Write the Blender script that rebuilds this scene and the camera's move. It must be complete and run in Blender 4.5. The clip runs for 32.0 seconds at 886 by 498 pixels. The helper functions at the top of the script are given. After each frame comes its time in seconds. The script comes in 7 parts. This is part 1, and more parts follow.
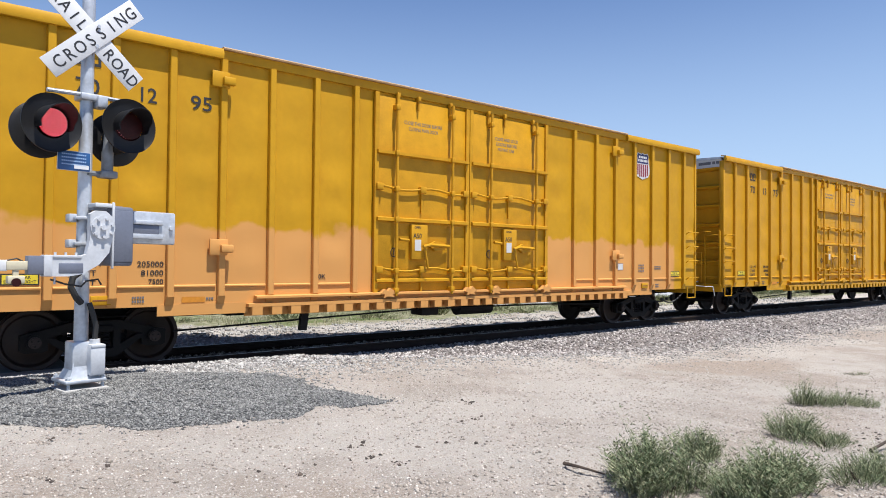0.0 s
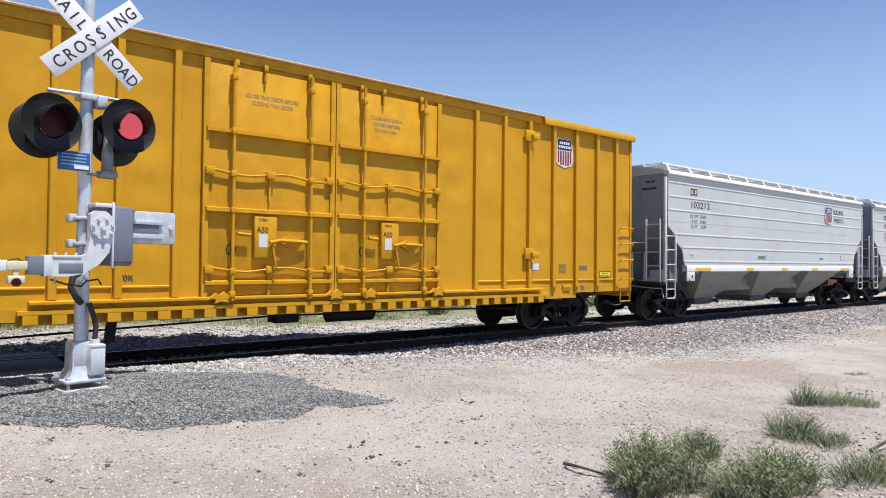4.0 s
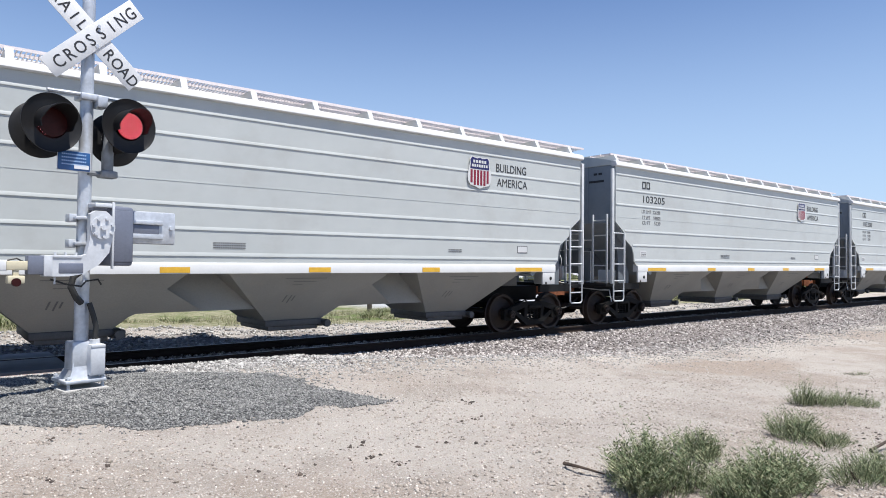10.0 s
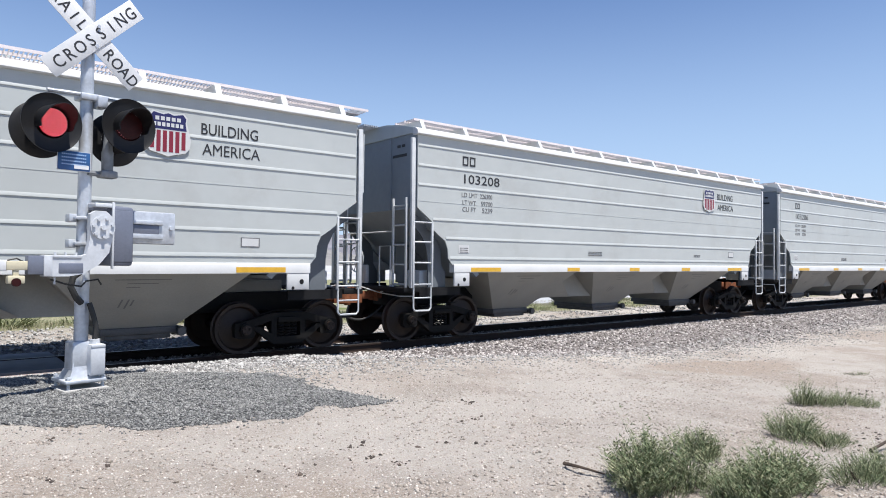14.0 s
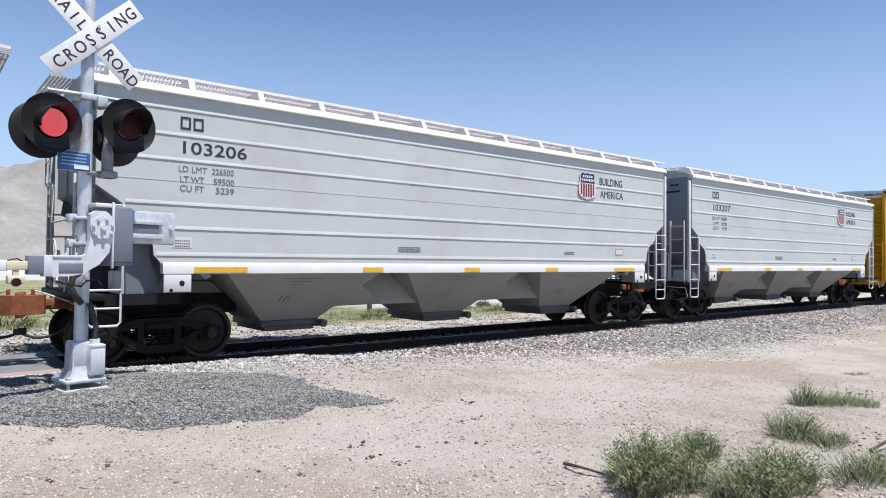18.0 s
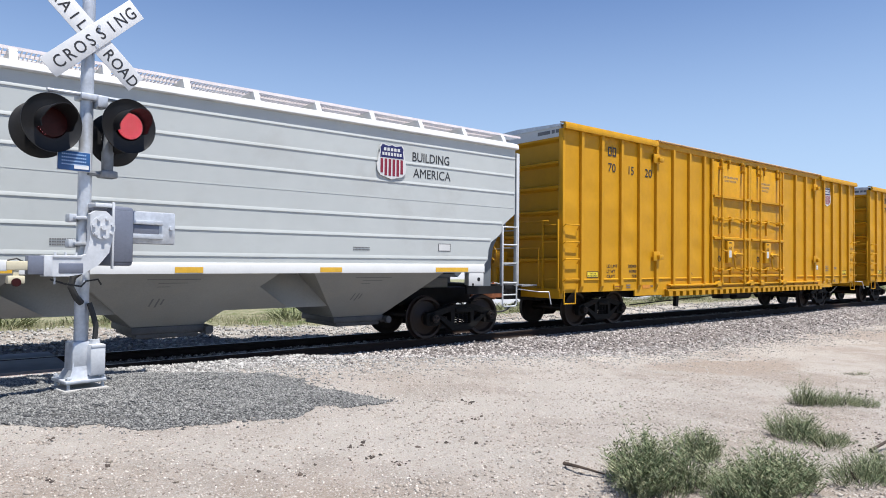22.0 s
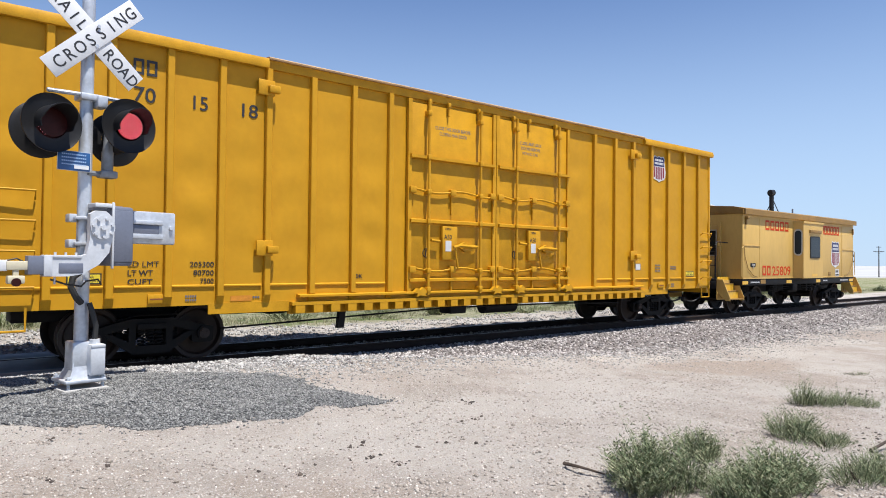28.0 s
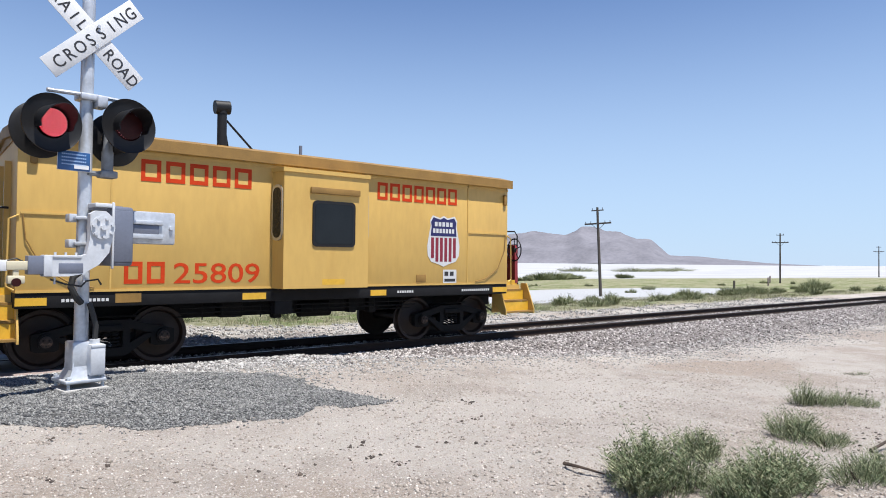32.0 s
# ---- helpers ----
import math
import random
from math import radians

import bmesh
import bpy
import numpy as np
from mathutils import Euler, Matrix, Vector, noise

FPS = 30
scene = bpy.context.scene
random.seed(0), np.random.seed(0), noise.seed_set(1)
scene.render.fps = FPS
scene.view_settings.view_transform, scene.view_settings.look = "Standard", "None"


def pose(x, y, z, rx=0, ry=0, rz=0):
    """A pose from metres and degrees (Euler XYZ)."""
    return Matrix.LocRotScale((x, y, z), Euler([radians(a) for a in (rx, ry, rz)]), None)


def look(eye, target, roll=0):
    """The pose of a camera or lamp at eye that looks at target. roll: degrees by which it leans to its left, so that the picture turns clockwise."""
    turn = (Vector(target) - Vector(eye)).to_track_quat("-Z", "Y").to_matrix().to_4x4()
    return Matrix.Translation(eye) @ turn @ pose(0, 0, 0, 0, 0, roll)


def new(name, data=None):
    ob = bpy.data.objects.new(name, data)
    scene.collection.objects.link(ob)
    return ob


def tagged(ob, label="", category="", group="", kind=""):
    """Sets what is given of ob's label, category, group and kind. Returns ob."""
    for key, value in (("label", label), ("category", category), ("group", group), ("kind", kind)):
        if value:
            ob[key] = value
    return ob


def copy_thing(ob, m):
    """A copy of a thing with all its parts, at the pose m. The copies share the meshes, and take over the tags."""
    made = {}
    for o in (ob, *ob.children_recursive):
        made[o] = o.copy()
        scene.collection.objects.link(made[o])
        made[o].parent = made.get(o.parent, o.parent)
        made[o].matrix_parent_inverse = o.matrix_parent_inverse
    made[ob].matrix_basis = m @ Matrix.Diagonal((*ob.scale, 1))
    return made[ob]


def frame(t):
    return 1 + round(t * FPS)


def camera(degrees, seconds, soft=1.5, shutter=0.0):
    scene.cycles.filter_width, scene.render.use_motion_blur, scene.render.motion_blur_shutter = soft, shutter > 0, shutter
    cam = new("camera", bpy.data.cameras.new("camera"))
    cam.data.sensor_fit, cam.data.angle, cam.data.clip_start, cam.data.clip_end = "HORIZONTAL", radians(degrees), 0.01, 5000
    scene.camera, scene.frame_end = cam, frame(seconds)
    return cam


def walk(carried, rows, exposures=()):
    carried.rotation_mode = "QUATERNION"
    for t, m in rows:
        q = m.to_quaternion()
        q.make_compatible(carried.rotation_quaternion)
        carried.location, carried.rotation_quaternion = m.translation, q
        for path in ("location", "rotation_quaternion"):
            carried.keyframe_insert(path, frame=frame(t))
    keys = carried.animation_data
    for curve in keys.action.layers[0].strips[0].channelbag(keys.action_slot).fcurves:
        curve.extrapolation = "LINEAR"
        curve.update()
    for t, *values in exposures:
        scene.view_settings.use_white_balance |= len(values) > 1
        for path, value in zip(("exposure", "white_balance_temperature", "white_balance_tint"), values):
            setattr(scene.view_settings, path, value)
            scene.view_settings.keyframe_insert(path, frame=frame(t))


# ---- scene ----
EYE = Vector((0.0, -12.278, 1.697))
HEADING, TILT = radians(38.938), radians(1.052)
_aim = Vector((math.sin(HEADING) * math.cos(TILT), math.cos(HEADING) * math.cos(TILT), math.sin(TILT)))
cam = camera(67.70, 32.0, soft=0.95, shutter=0.0)
STAND = look(EYE, EYE + _aim * 10, 0.544)
walk(cam, [(0.0, STAND), (32.0, STAND)], exposures=[(0.0, 0.68, 6380, 10), (32.0, 0.68, 6380, 10)])

# ---------------------------------------------------------------- light
SUN_EL, SUN_AZ = 71.0, 170.0          # azimuth counted from +y towards +x
sd = Vector((math.sin(radians(SUN_AZ)) * math.cos(radians(SUN_EL)), math.cos(radians(SUN_AZ)) * math.cos(radians(SUN_EL)), math.sin(radians(SUN_EL))))
world = bpy.data.worlds.new("sky")
scene.world = world
world.use_nodes = True
wn = world.node_tree
sky = wn.nodes.new("ShaderNodeTexSky")
sky.sky_type, sky.sun_disc = "NISHITA", False
sky.sun_elevation, sky.sun_rotation = radians(SUN_EL), radians(SUN_AZ)
sky.altitude, sky.air_density, sky.dust_density, sky.ozone_density = 1300, 1.0, 0.1, 2.5
tone = wn.nodes.new("ShaderNodeMix")
tone.data_type, tone.blend_type = "RGBA", "MULTIPLY"
tone.inputs[0].default_value, tone.inputs[7].default_value = 1.0, (0.97, 1.06, 1.24, 1)
haze = wn.nodes.new("ShaderNodeMix")
haze.data_type = "RGBA"
haze.inputs[7].default_value = (4.7, 6.15, 8.0, 1)
way = wn.nodes.new("ShaderNodeTexCoord")
axes = wn.nodes.new("ShaderNodeSeparateXYZ")
low = wn.nodes.new("ShaderNodeMapRange")
low.interpolation_type = "SMOOTHSTEP"
low.inputs[1].default_value, low.inputs[2].default_value, low.inputs[3].default_value, low.inputs[4].default_value = -0.02, 0.47, 0.88, 0.0
wn.links.new(way.outputs["Generated"], axes.inputs[0]), wn.links.new(axes.outputs[2], low.inputs[0])
wn.links.new(sky.outputs[0], tone.inputs[6]), wn.links.new(tone.outputs[2], haze.inputs[6])
wn.links.new(low.outputs[0], haze.inputs[0]), wn.links.new(haze.outputs[2], wn.nodes["Background"].inputs[0])
wn.nodes["Background"].inputs[1].default_value = 0.074
sun = new("sun", bpy.data.lights.new("sun", "SUN"))
sun.data.energy, sun.data.angle, sun.data.color = 5.0, radians(0.53), (1.0, 0.955, 0.89)
sun.matrix_world = look(sd * 100, (0, 0, 0))


# ---------------------------------------------------------------- materials
def mat(name, col, rough=0.6, metal=0.0, var=0.12, scale=1.5, bump=0.0, bscale=40.0, spec=0.5, random_=0.0, stain=None, stain_amt=0.0, stretch=(1, 1, 1)):
    m = bpy.data.materials.new(name)
    m.use_nodes = True
    nt = m.node_tree
    b = nt.nodes["Principled BSDF"]
    b.inputs["Roughness"].default_value, b.inputs["Metallic"].default_value = rough, metal
    b.inputs["Specular IOR Level"].default_value = spec
    tc = nt.nodes.new("ShaderNodeTexCoord")
    mp = nt.nodes.new("ShaderNodeMapping")
    mp.inputs["Scale"].default_value = stretch
    nt.links.new(tc.outputs["Object"], mp.inputs[0])
    n1 = nt.nodes.new("ShaderNodeTexNoise")
    n1.inputs["Scale"].default_value, n1.inputs["Detail"].default_value = scale, 5
    n2 = nt.nodes.new("ShaderNodeTexNoise")
    n2.inputs["Scale"].default_value, n2.inputs["Detail"].default_value = bscale, 4
    nt.links.new(mp.outputs[0], n1.inputs[0]), nt.links.new(mp.outputs[0], n2.inputs[0])
    ramp = nt.nodes.new("ShaderNodeValToRGB")
    lo, hi = [max(0, c * (1 - var)) for c in col], [min(1, c * (1 + var)) for c in col]
    ramp.color_ramp.elements[0].position, ramp.color_ramp.elements[0].color = 0.32, (*lo, 1)
    ramp.color_ramp.elements[1].position, ramp.color_ramp.elements[1].color = 0.68, (*hi, 1)
    mixv = nt.nodes.new("ShaderNodeMath")
    mixv.operation = "MULTIPLY_ADD"
    mixv.inputs[1].default_value, mixv.inputs[2].default_value = 0.35, 0.0
    add = nt.nodes.new("ShaderNodeMath")
    add.operation = "MULTIPLY_ADD"
    add.inputs[1].default_value = 0.65
    nt.links.new(n2.outputs[0], mixv.inputs[0])
    nt.links.new(n1.outputs[0], add.inputs[0]), nt.links.new(mixv.outputs[0], add.inputs[2])
    nt.links.new(add.outputs[0], ramp.inputs[0])
    out = ramp.outputs[0]
    if random_:
        oi = nt.nodes.new("ShaderNodeObjectInfo")
        hs = nt.nodes.new("ShaderNodeHueSaturation")
        mr = nt.nodes.new("ShaderNodeMapRange")
        mr.inputs["To Min"].default_value, mr.inputs["To Max"].default_value = 1 - random_, 1 + random_
        nt.links.new(oi.outputs["Random"], mr.inputs[0]), nt.links.new(mr.outputs[0], hs.inputs["Value"])
        nt.links.new(out, hs.inputs["Color"])
        out = hs.outputs[0]
    if stain:
        n3 = nt.nodes.new("ShaderNodeTexNoise")
        n3.inputs["Scale"].default_value, n3.inputs["Detail"].default_value, n3.inputs["Roughness"].default_value = 2.2, 7, 0.65
        nt.links.new(mp.outputs[0], n3.inputs[0])
        r3 = nt.nodes.new("ShaderNodeMapRange")
        r3.inputs["From Min"].default_value, r3.inputs["From Max"].default_value, r3.inputs["To Max"].default_value = 0.52, 0.72, stain_amt
        nt.links.new(n3.outputs[0], r3.inputs[0])
        mx = nt.nodes.new("ShaderNodeMix")
        mx.data_type = "RGBA"
        nt.links.new(r3.outputs[0], mx.inputs[0]), nt.links.new(out, mx.inputs[6])
        mx.inputs[7].default_value = (*stain, 1)
        out = mx.outputs[2]
    nt.links.new(out, b.inputs["Base Color"])
    if bump:
        bp = nt.nodes.new("ShaderNodeBump")
        bp.inputs["Strength"].default_value, bp.inputs["Distance"].default_value = min(1, bump), 0.02
        nt.links.new(n2.outputs[0], bp.inputs["Height"]), nt.links.new(bp.outputs[0], b.inputs["Normal"])
    return m


def glow(name, col, strength):
    m = bpy.data.materials.new(name)
    m.use_nodes = True
    b = m.node_tree.nodes["Principled BSDF"]
    b.inputs["Base Color"].default_value = (col[0] * 0.25, col[1] * 0.25, col[2] * 0.25, 1)
    b.inputs["Roughness"].default_value, b.inputs["Specular IOR Level"].default_value = 0.5, 0.1
    b.inputs["Emission Color"].default_value = (*col, 1)
    b.inputs["Emission Strength"].default_value = strength
    return m


def mnode(nt, kind, **kw):
    n = nt.nodes.new(kind)
    for k, v in kw.items():
        n.inputs[k].default_value = v
    return n


M_yellow = mat("yellow_paint", (0.49, 0.248, 0.0095), 0.5, var=0.10, scale=0.9, bump=0.05, bscale=9, spec=0.22, stain=(0.414, 0.188, 0.0054), stain_amt=0.4, stretch=(0.8, 1, 0.7))
M_yellow_plain = mat("yellow_fittings", (0.49, 0.248, 0.0095), 0.5, var=0.15, scale=4, spec=0.22)
M_cabyellow = mat("faded_yellow_paint", (0.537, 0.343, 0.092), 0.5, var=0.10, scale=0.8, bump=0.04, bscale=12, stain=(0.449, 0.268, 0.062), stain_amt=0.4, stretch=(1, 1, 0.3))
M_cabroof = mat("caboose_roof_brown", (0.24, 0.135, 0.03), 0.6, var=0.2, scale=3)
M_hopper = mat("light_grey_paint", (0.433, 0.456, 0.447), 0.38, var=0.06, scale=0.7, bump=0.04, bscale=6, stain=(0.356, 0.356, 0.339), stain_amt=0.5, stretch=(0.5, 1, 0.6))
M_white = mat("white_paint", (0.546, 0.55, 0.546), 0.42, var=0.06, scale=2)
# Shade of the hopper ends is put into this darker grey.
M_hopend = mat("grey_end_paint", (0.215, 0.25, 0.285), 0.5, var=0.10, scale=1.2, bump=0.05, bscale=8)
# Darker still: the shade round the end webs is in the colour.
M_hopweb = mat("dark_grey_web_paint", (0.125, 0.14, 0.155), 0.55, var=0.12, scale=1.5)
# Darker, warmer grey than the side sheets, in uneven patches.
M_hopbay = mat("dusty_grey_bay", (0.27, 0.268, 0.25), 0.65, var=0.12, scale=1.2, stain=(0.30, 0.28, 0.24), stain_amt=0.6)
M_silver = mat("silver_rail_paint", (0.484, 0.502, 0.51), 0.4, var=0.1, scale=5)
M_galv = mat("galvanised_steel", (0.50, 0.525, 0.56), 0.38, metal=0.35, var=0.18, scale=9, bump=0.05, bscale=30)
M_board = mat("galvanised_grating", (0.68, 0.62, 0.62), 0.5, metal=0.0, var=0.10, scale=6)
M_castgrey = mat("cast_grey_paint", (0.528, 0.546, 0.572), 0.45, metal=0.1, var=0.12, scale=7, bump=0.06, bscale=35)
M_darkgrey = mat("gate_box_grey", (0.155, 0.17, 0.215), 0.4, metal=0.2, var=0.10, scale=5)
M_black = mat("black_underframe", (0.01, 0.01, 0.011), 0.65, var=0.3, scale=5, bump=0.1, spec=0.2)
M_truck = mat("grimy_black_steel", (0.0072, 0.0068, 0.0065), 0.7, spec=0.2, var=0.35, scale=6, bump=0.15, stain=(0.017, 0.012, 0.0091), stain_amt=0.6)
M_matblack = mat("matt_black_signal", (0.011, 0.011, 0.012), 0.5, var=0.2, scale=8, spec=0.3)
M_rust = mat("rusty_coupler", (0.20, 0.066, 0.026), 0.85, var=0.35, scale=8, bump=0.2)
M_wheel = mat("wheel_steel", (0.022, 0.0115, 0.007), 0.6, metal=0.1, var=0.4, scale=6, bump=0.08, stain=(0.009, 0.007, 0.006), stain_amt=0.8)
M_rubber = mat("black_rubber_hose", (0.02, 0.02, 0.02), 0.6, var=0.2, scale=10)
M_red = mat("dark_red_paint", (0.19, 0.018, 0.022), 0.45, var=0.15, scale=4)
M_letred = mat("red_lettering", (0.50, 0.043, 0.008), 0.55, var=0.12, scale=4, spec=0.15)
M_letblk = mat("black_lettering", (0.02, 0.02, 0.022), 0.5, var=0.15, scale=4)
M_letgrey = mat("grey_lettering", (0.13, 0.13, 0.135), 0.5, var=0.15, scale=4)
M_reflector = mat("amber_reflector", (0.62, 0.36, 0.03), 0.35, var=0.12, scale=8)
M_label = mat("bright_yellow_label", (0.70, 0.54, 0.03), 0.4, var=0.05)
M_repaint = mat("orange_touch_up_paint", (0.52, 0.20, 0.012), 0.5, var=0.2, scale=9)
M_dusty = mat("dusty_brown_yellow", (0.40, 0.25, 0.12), 0.7, var=0.25, scale=3)
M_blue = mat("shield_blue", (0.012, 0.013, 0.085), 0.45, var=0.1, scale=4)
M_maroon = mat("shield_stripe", (0.20, 0.012, 0.03), 0.45, var=0.1, scale=4)
M_conduit = mat("weathered_grey_casting", (0.20, 0.21, 0.22), 0.5, metal=0.3, var=0.2, scale=9, bump=0.08, bscale=30)
M_signblue = mat("blue_plate", (0.02, 0.08, 0.22), 0.4, var=0.12, scale=8)
M_signwhite = mat("white_sign_sheeting", (0.616, 0.625, 0.634), 0.35, var=0.05, scale=8)
M_glass = mat("dark_window_glass", (0.012, 0.014, 0.016), 0.12, var=0.2, scale=2, spec=0.25)
M_alu = mat("window_aluminium", (0.44, 0.422, 0.37), 0.35, metal=0.6, var=0.1, scale=6)
M_lens = mat("dark_red_lens", (0.028, 0.004, 0.004), 0.5, var=0.2, scale=20, spec=0.2)
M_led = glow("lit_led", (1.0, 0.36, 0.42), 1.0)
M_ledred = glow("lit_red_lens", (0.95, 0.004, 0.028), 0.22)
M_rail = mat("rail_steel_brown", (0.026, 0.017, 0.0135), 0.7, spec=0.2, var=0.3, scale=5, bump=0.1, stretch=(0.3, 1, 1))
M_railtop = mat("rail_head_polished", (0.10, 0.095, 0.09), 0.4, metal=0.8, var=0.2, scale=8)
M_tie = mat("weathered_tie", (0.083, 0.064, 0.049), 0.85, var=0.35, scale=5, bump=0.3, random_=0.25)
M_plank = mat("pale_crossing_plank", (0.277, 0.217, 0.195), 0.85, var=0.25, scale=3, bump=0.2, stretch=(0.3, 2, 1))
M_panel = mat("grey_crossing_panel", (0.128, 0.135, 0.15), 0.8, var=0.2, scale=3, bump=0.1)
M_wood = mat("grey_pole_wood", (0.068, 0.056, 0.046), 0.85, var=0.3, scale=4, bump=0.2, stretch=(3, 3, 0.4))
M_twig = mat("dry_wood", (0.053, 0.038, 0.028), 0.9, var=0.4, scale=20)
M_concrete = mat("pale_concrete", (0.338, 0.33, 0.315), 0.85, var=0.15, scale=8, bump=0.1)


def stone_mat(name, c1, c2, c3):
    m = bpy.data.materials.new(name)
    m.use_nodes = True
    nt = m.node_tree
    b = nt.nodes["Principled BSDF"]
    b.inputs["Roughness"].default_value = 0.85
    g = nt.nodes.new("ShaderNodeNewGeometry")
    r = nt.nodes.new("ShaderNodeValToRGB")
    r.color_ramp.elements[0].color, r.color_ramp.elements[1].color = (*c1, 1), (*c3, 1)
    e = r.color_ramp.elements.new(0.5)
    e.color = (*c2, 1)
    nt.links.new(g.outputs["Random Per Island"], r.inputs[0]), nt.links.new(r.outputs[0], b.inputs["Base Color"])
    return m


M_ballast = stone_mat("ballast_stone", (0.072, 0.06, 0.056), (0.211, 0.189, 0.178), (0.504, 0.47, 0.446))
M_pale = stone_mat("pale_ballast_stone", (0.138, 0.134, 0.127), (0.275, 0.267, 0.255), (0.437, 0.426, 0.405))
M_greystone = stone_mat("grey_gravel_stone", (0.056, 0.056, 0.058), (0.133, 0.133, 0.131), (0.275, 0.275, 0.262))
M_pebble = stone_mat("dirt_pebble", (0.146, 0.117, 0.098), (0.42, 0.365, 0.317), (0.585, 0.541, 0.493))
M_leaf = stone_mat("sage_green_leaf", (0.055, 0.088, 0.036), (0.15, 0.182, 0.09), (0.31, 0.312, 0.195))
M_brush = stone_mat("desert_brush_leaf", (0.083, 0.105, 0.041), (0.165, 0.184, 0.086), (0.27, 0.27, 0.165))
M_drygrass = stone_mat("dry_grass_blade", (0.165, 0.158, 0.083), (0.27, 0.251, 0.15), (0.375, 0.341, 0.232))


def ground_mat():
    """Beige dirt by the track, a dark gravel spread by the signal, ballast shoulder, grass beyond, white dry lake far off."""
    m = bpy.data.materials.new("desert_ground")
    m.use_nodes = True
    nt = m.node_tree
    L = nt.links.new
    b = nt.nodes["Principled BSDF"]
    b.inputs["Roughness"].default_value, b.inputs["Specular IOR Level"].default_value = 0.95, 0.2
    tc = nt.nodes.new("ShaderNodeTexCoord")
    sx = nt.nodes.new("ShaderNodeSeparateXYZ")
    L(tc.outputs["Object"], sx.inputs[0])

    def noise_(scale, detail=5, rough=0.6):
        n = mnode(nt, "ShaderNodeTexNoise", Scale=scale, Detail=detail, Roughness=rough)
        L(tc.outputs["Object"], n.inputs[0])
        return n.outputs[0]

    def math_(op, a, bb, c=None):
        n = nt.nodes.new("ShaderNodeMath")
        n.operation = op
        for i, v in enumerate((a, bb, c)):
            if v is None:
                continue
            if isinstance(v, (int, float)):
                n.inputs[i].default_value = v
            else:
                L(v, n.inputs[i])
        return n.outputs[0]

    def step_(v, a, bb):
        n = nt.nodes.new("ShaderNodeMapRange")
        n.interpolation_type = "SMOOTHSTEP"
        L(v, n.inputs[0])
        n.inputs[1].default_value, n.inputs[2].default_value = a, bb
        return n.outputs[0]

    def mix_(f, a, bb):
        n = nt.nodes.new("ShaderNodeMix")
        n.data_type = "RGBA"
        L(f, n.inputs[0])
        for i, v in ((6, a), (7, bb)):
            if isinstance(v, tuple):
                n.inputs[i].default_value = (*v, 1)
            else:
                L(v, n.inputs[i])
        return n.outputs[2]

    x, y = sx.outputs[0], sx.outputs[1]
    big, mid, fine, grit = noise_(0.35), noise_(2.2), noise_(14), noise_(70, 3, 0.7)
    dirt = mix_(step_(mid, 0.35, 0.68), (0.307, 0.269, 0.232), (0.415, 0.367, 0.325))
    dirt = mix_(step_(big, 0.46, 0.62), dirt, (0.422, 0.384, 0.343))
    dirt = mix_(step_(big, 0.50, 0.36), dirt, (0.314, 0.262, 0.217))
    dirt = mix_(step_(grit, 0.59, 0.72), dirt, (0.162, 0.137, 0.115))
    dirt = mix_(step_(grit, 0.47, 0.36), dirt, (0.491, 0.47, 0.437))
    crumb = noise_(28, 4, 0.75)
    dirt = mix_(step_(crumb, 0.60, 0.76), dirt, (0.207, 0.179, 0.15))
    dirt = mix_(step_(crumb, 0.44, 0.32), dirt, (0.46, 0.435, 0.402))
    wob = math_("MULTIPLY_ADD", mid, 1.4, -0.7)

    def blot(cx, cy, rx, ry):
        px_ = math_("DIVIDE", math_("SUBTRACT", math_("ADD", x, math_("MULTIPLY", wob, 2.0)), cx), rx)
        py_ = math_("DIVIDE", math_("SUBTRACT", math_("ADD", y, wob), cy), ry)
        return step_(math_("ADD", math_("MULTIPLY", px_, px_), math_("MULTIPLY", py_, py_)), 1.2, 0.5)
    dirt = mix_(blot(12.2, -5.9, 2.6, 0.9), dirt, (0.335, 0.282, 0.235))
    dirt = mix_(blot(11.3, -4.35, 2.4, 0.33), dirt, (0.47, 0.425, 0.375))
    # ballast shoulder on both sides of the track
    ay = math_("ABSOLUTE", y, 0)
    bm_ = step_(math_("ADD", ay, math_("MULTIPLY", wob, 0.45)), 3.9, 3.3)
    bcol = mix_(step_(fine, 0.35, 0.65), (0.128, 0.112, 0.105), (0.27, 0.247, 0.232))
    near = mix_(bm_, dirt, bcol)
    # beyond the track
    yy = math_("ADD", y, math_("MULTIPLY", wob, 3.0))
    grass = mix_(step_(mid, 0.4, 0.62), (0.18, 0.184, 0.098), (0.285, 0.266, 0.176))
    grass = mix_(step_(big, 0.5, 0.62), grass, (0.12, 0.15, 0.053))
    far = mix_(step_(yy, 5.4, 7.2), near, grass)
    wx = math_("DIVIDE", math_("SUBTRACT", math_("SUBTRACT", x, math_("MULTIPLY", y, 0.316)), 45.0), 29.0)
    wy = math_("DIVIDE", math_("SUBTRACT", yy, 29.05), 11.55)
    rr = math_("ADD", math_("MULTIPLY", wx, wx), math_("MULTIPLY", wy, wy))
    far = mix_(step_(rr, 1.15, 0.85), far, (0.375, 0.383, 0.394))
    d = math_("ADD", math_("ADD", math_("MULTIPLY", x, 0.495), math_("MULTIPLY", y, 1.11)), math_("MULTIPLY", math_("SUBTRACT", big, 0.5), 60.0))
    lake = mix_(step_(noise_(0.02), 0.40, 0.62), (0.345, 0.349, 0.356), (0.405, 0.409, 0.416))
    far = mix_(step_(d, 150.0, 165.0), far, lake)
    L(far, b.inputs["Base Color"])
    bp = mnode(nt, "ShaderNodeBump", Strength=0.9, Distance=0.05)
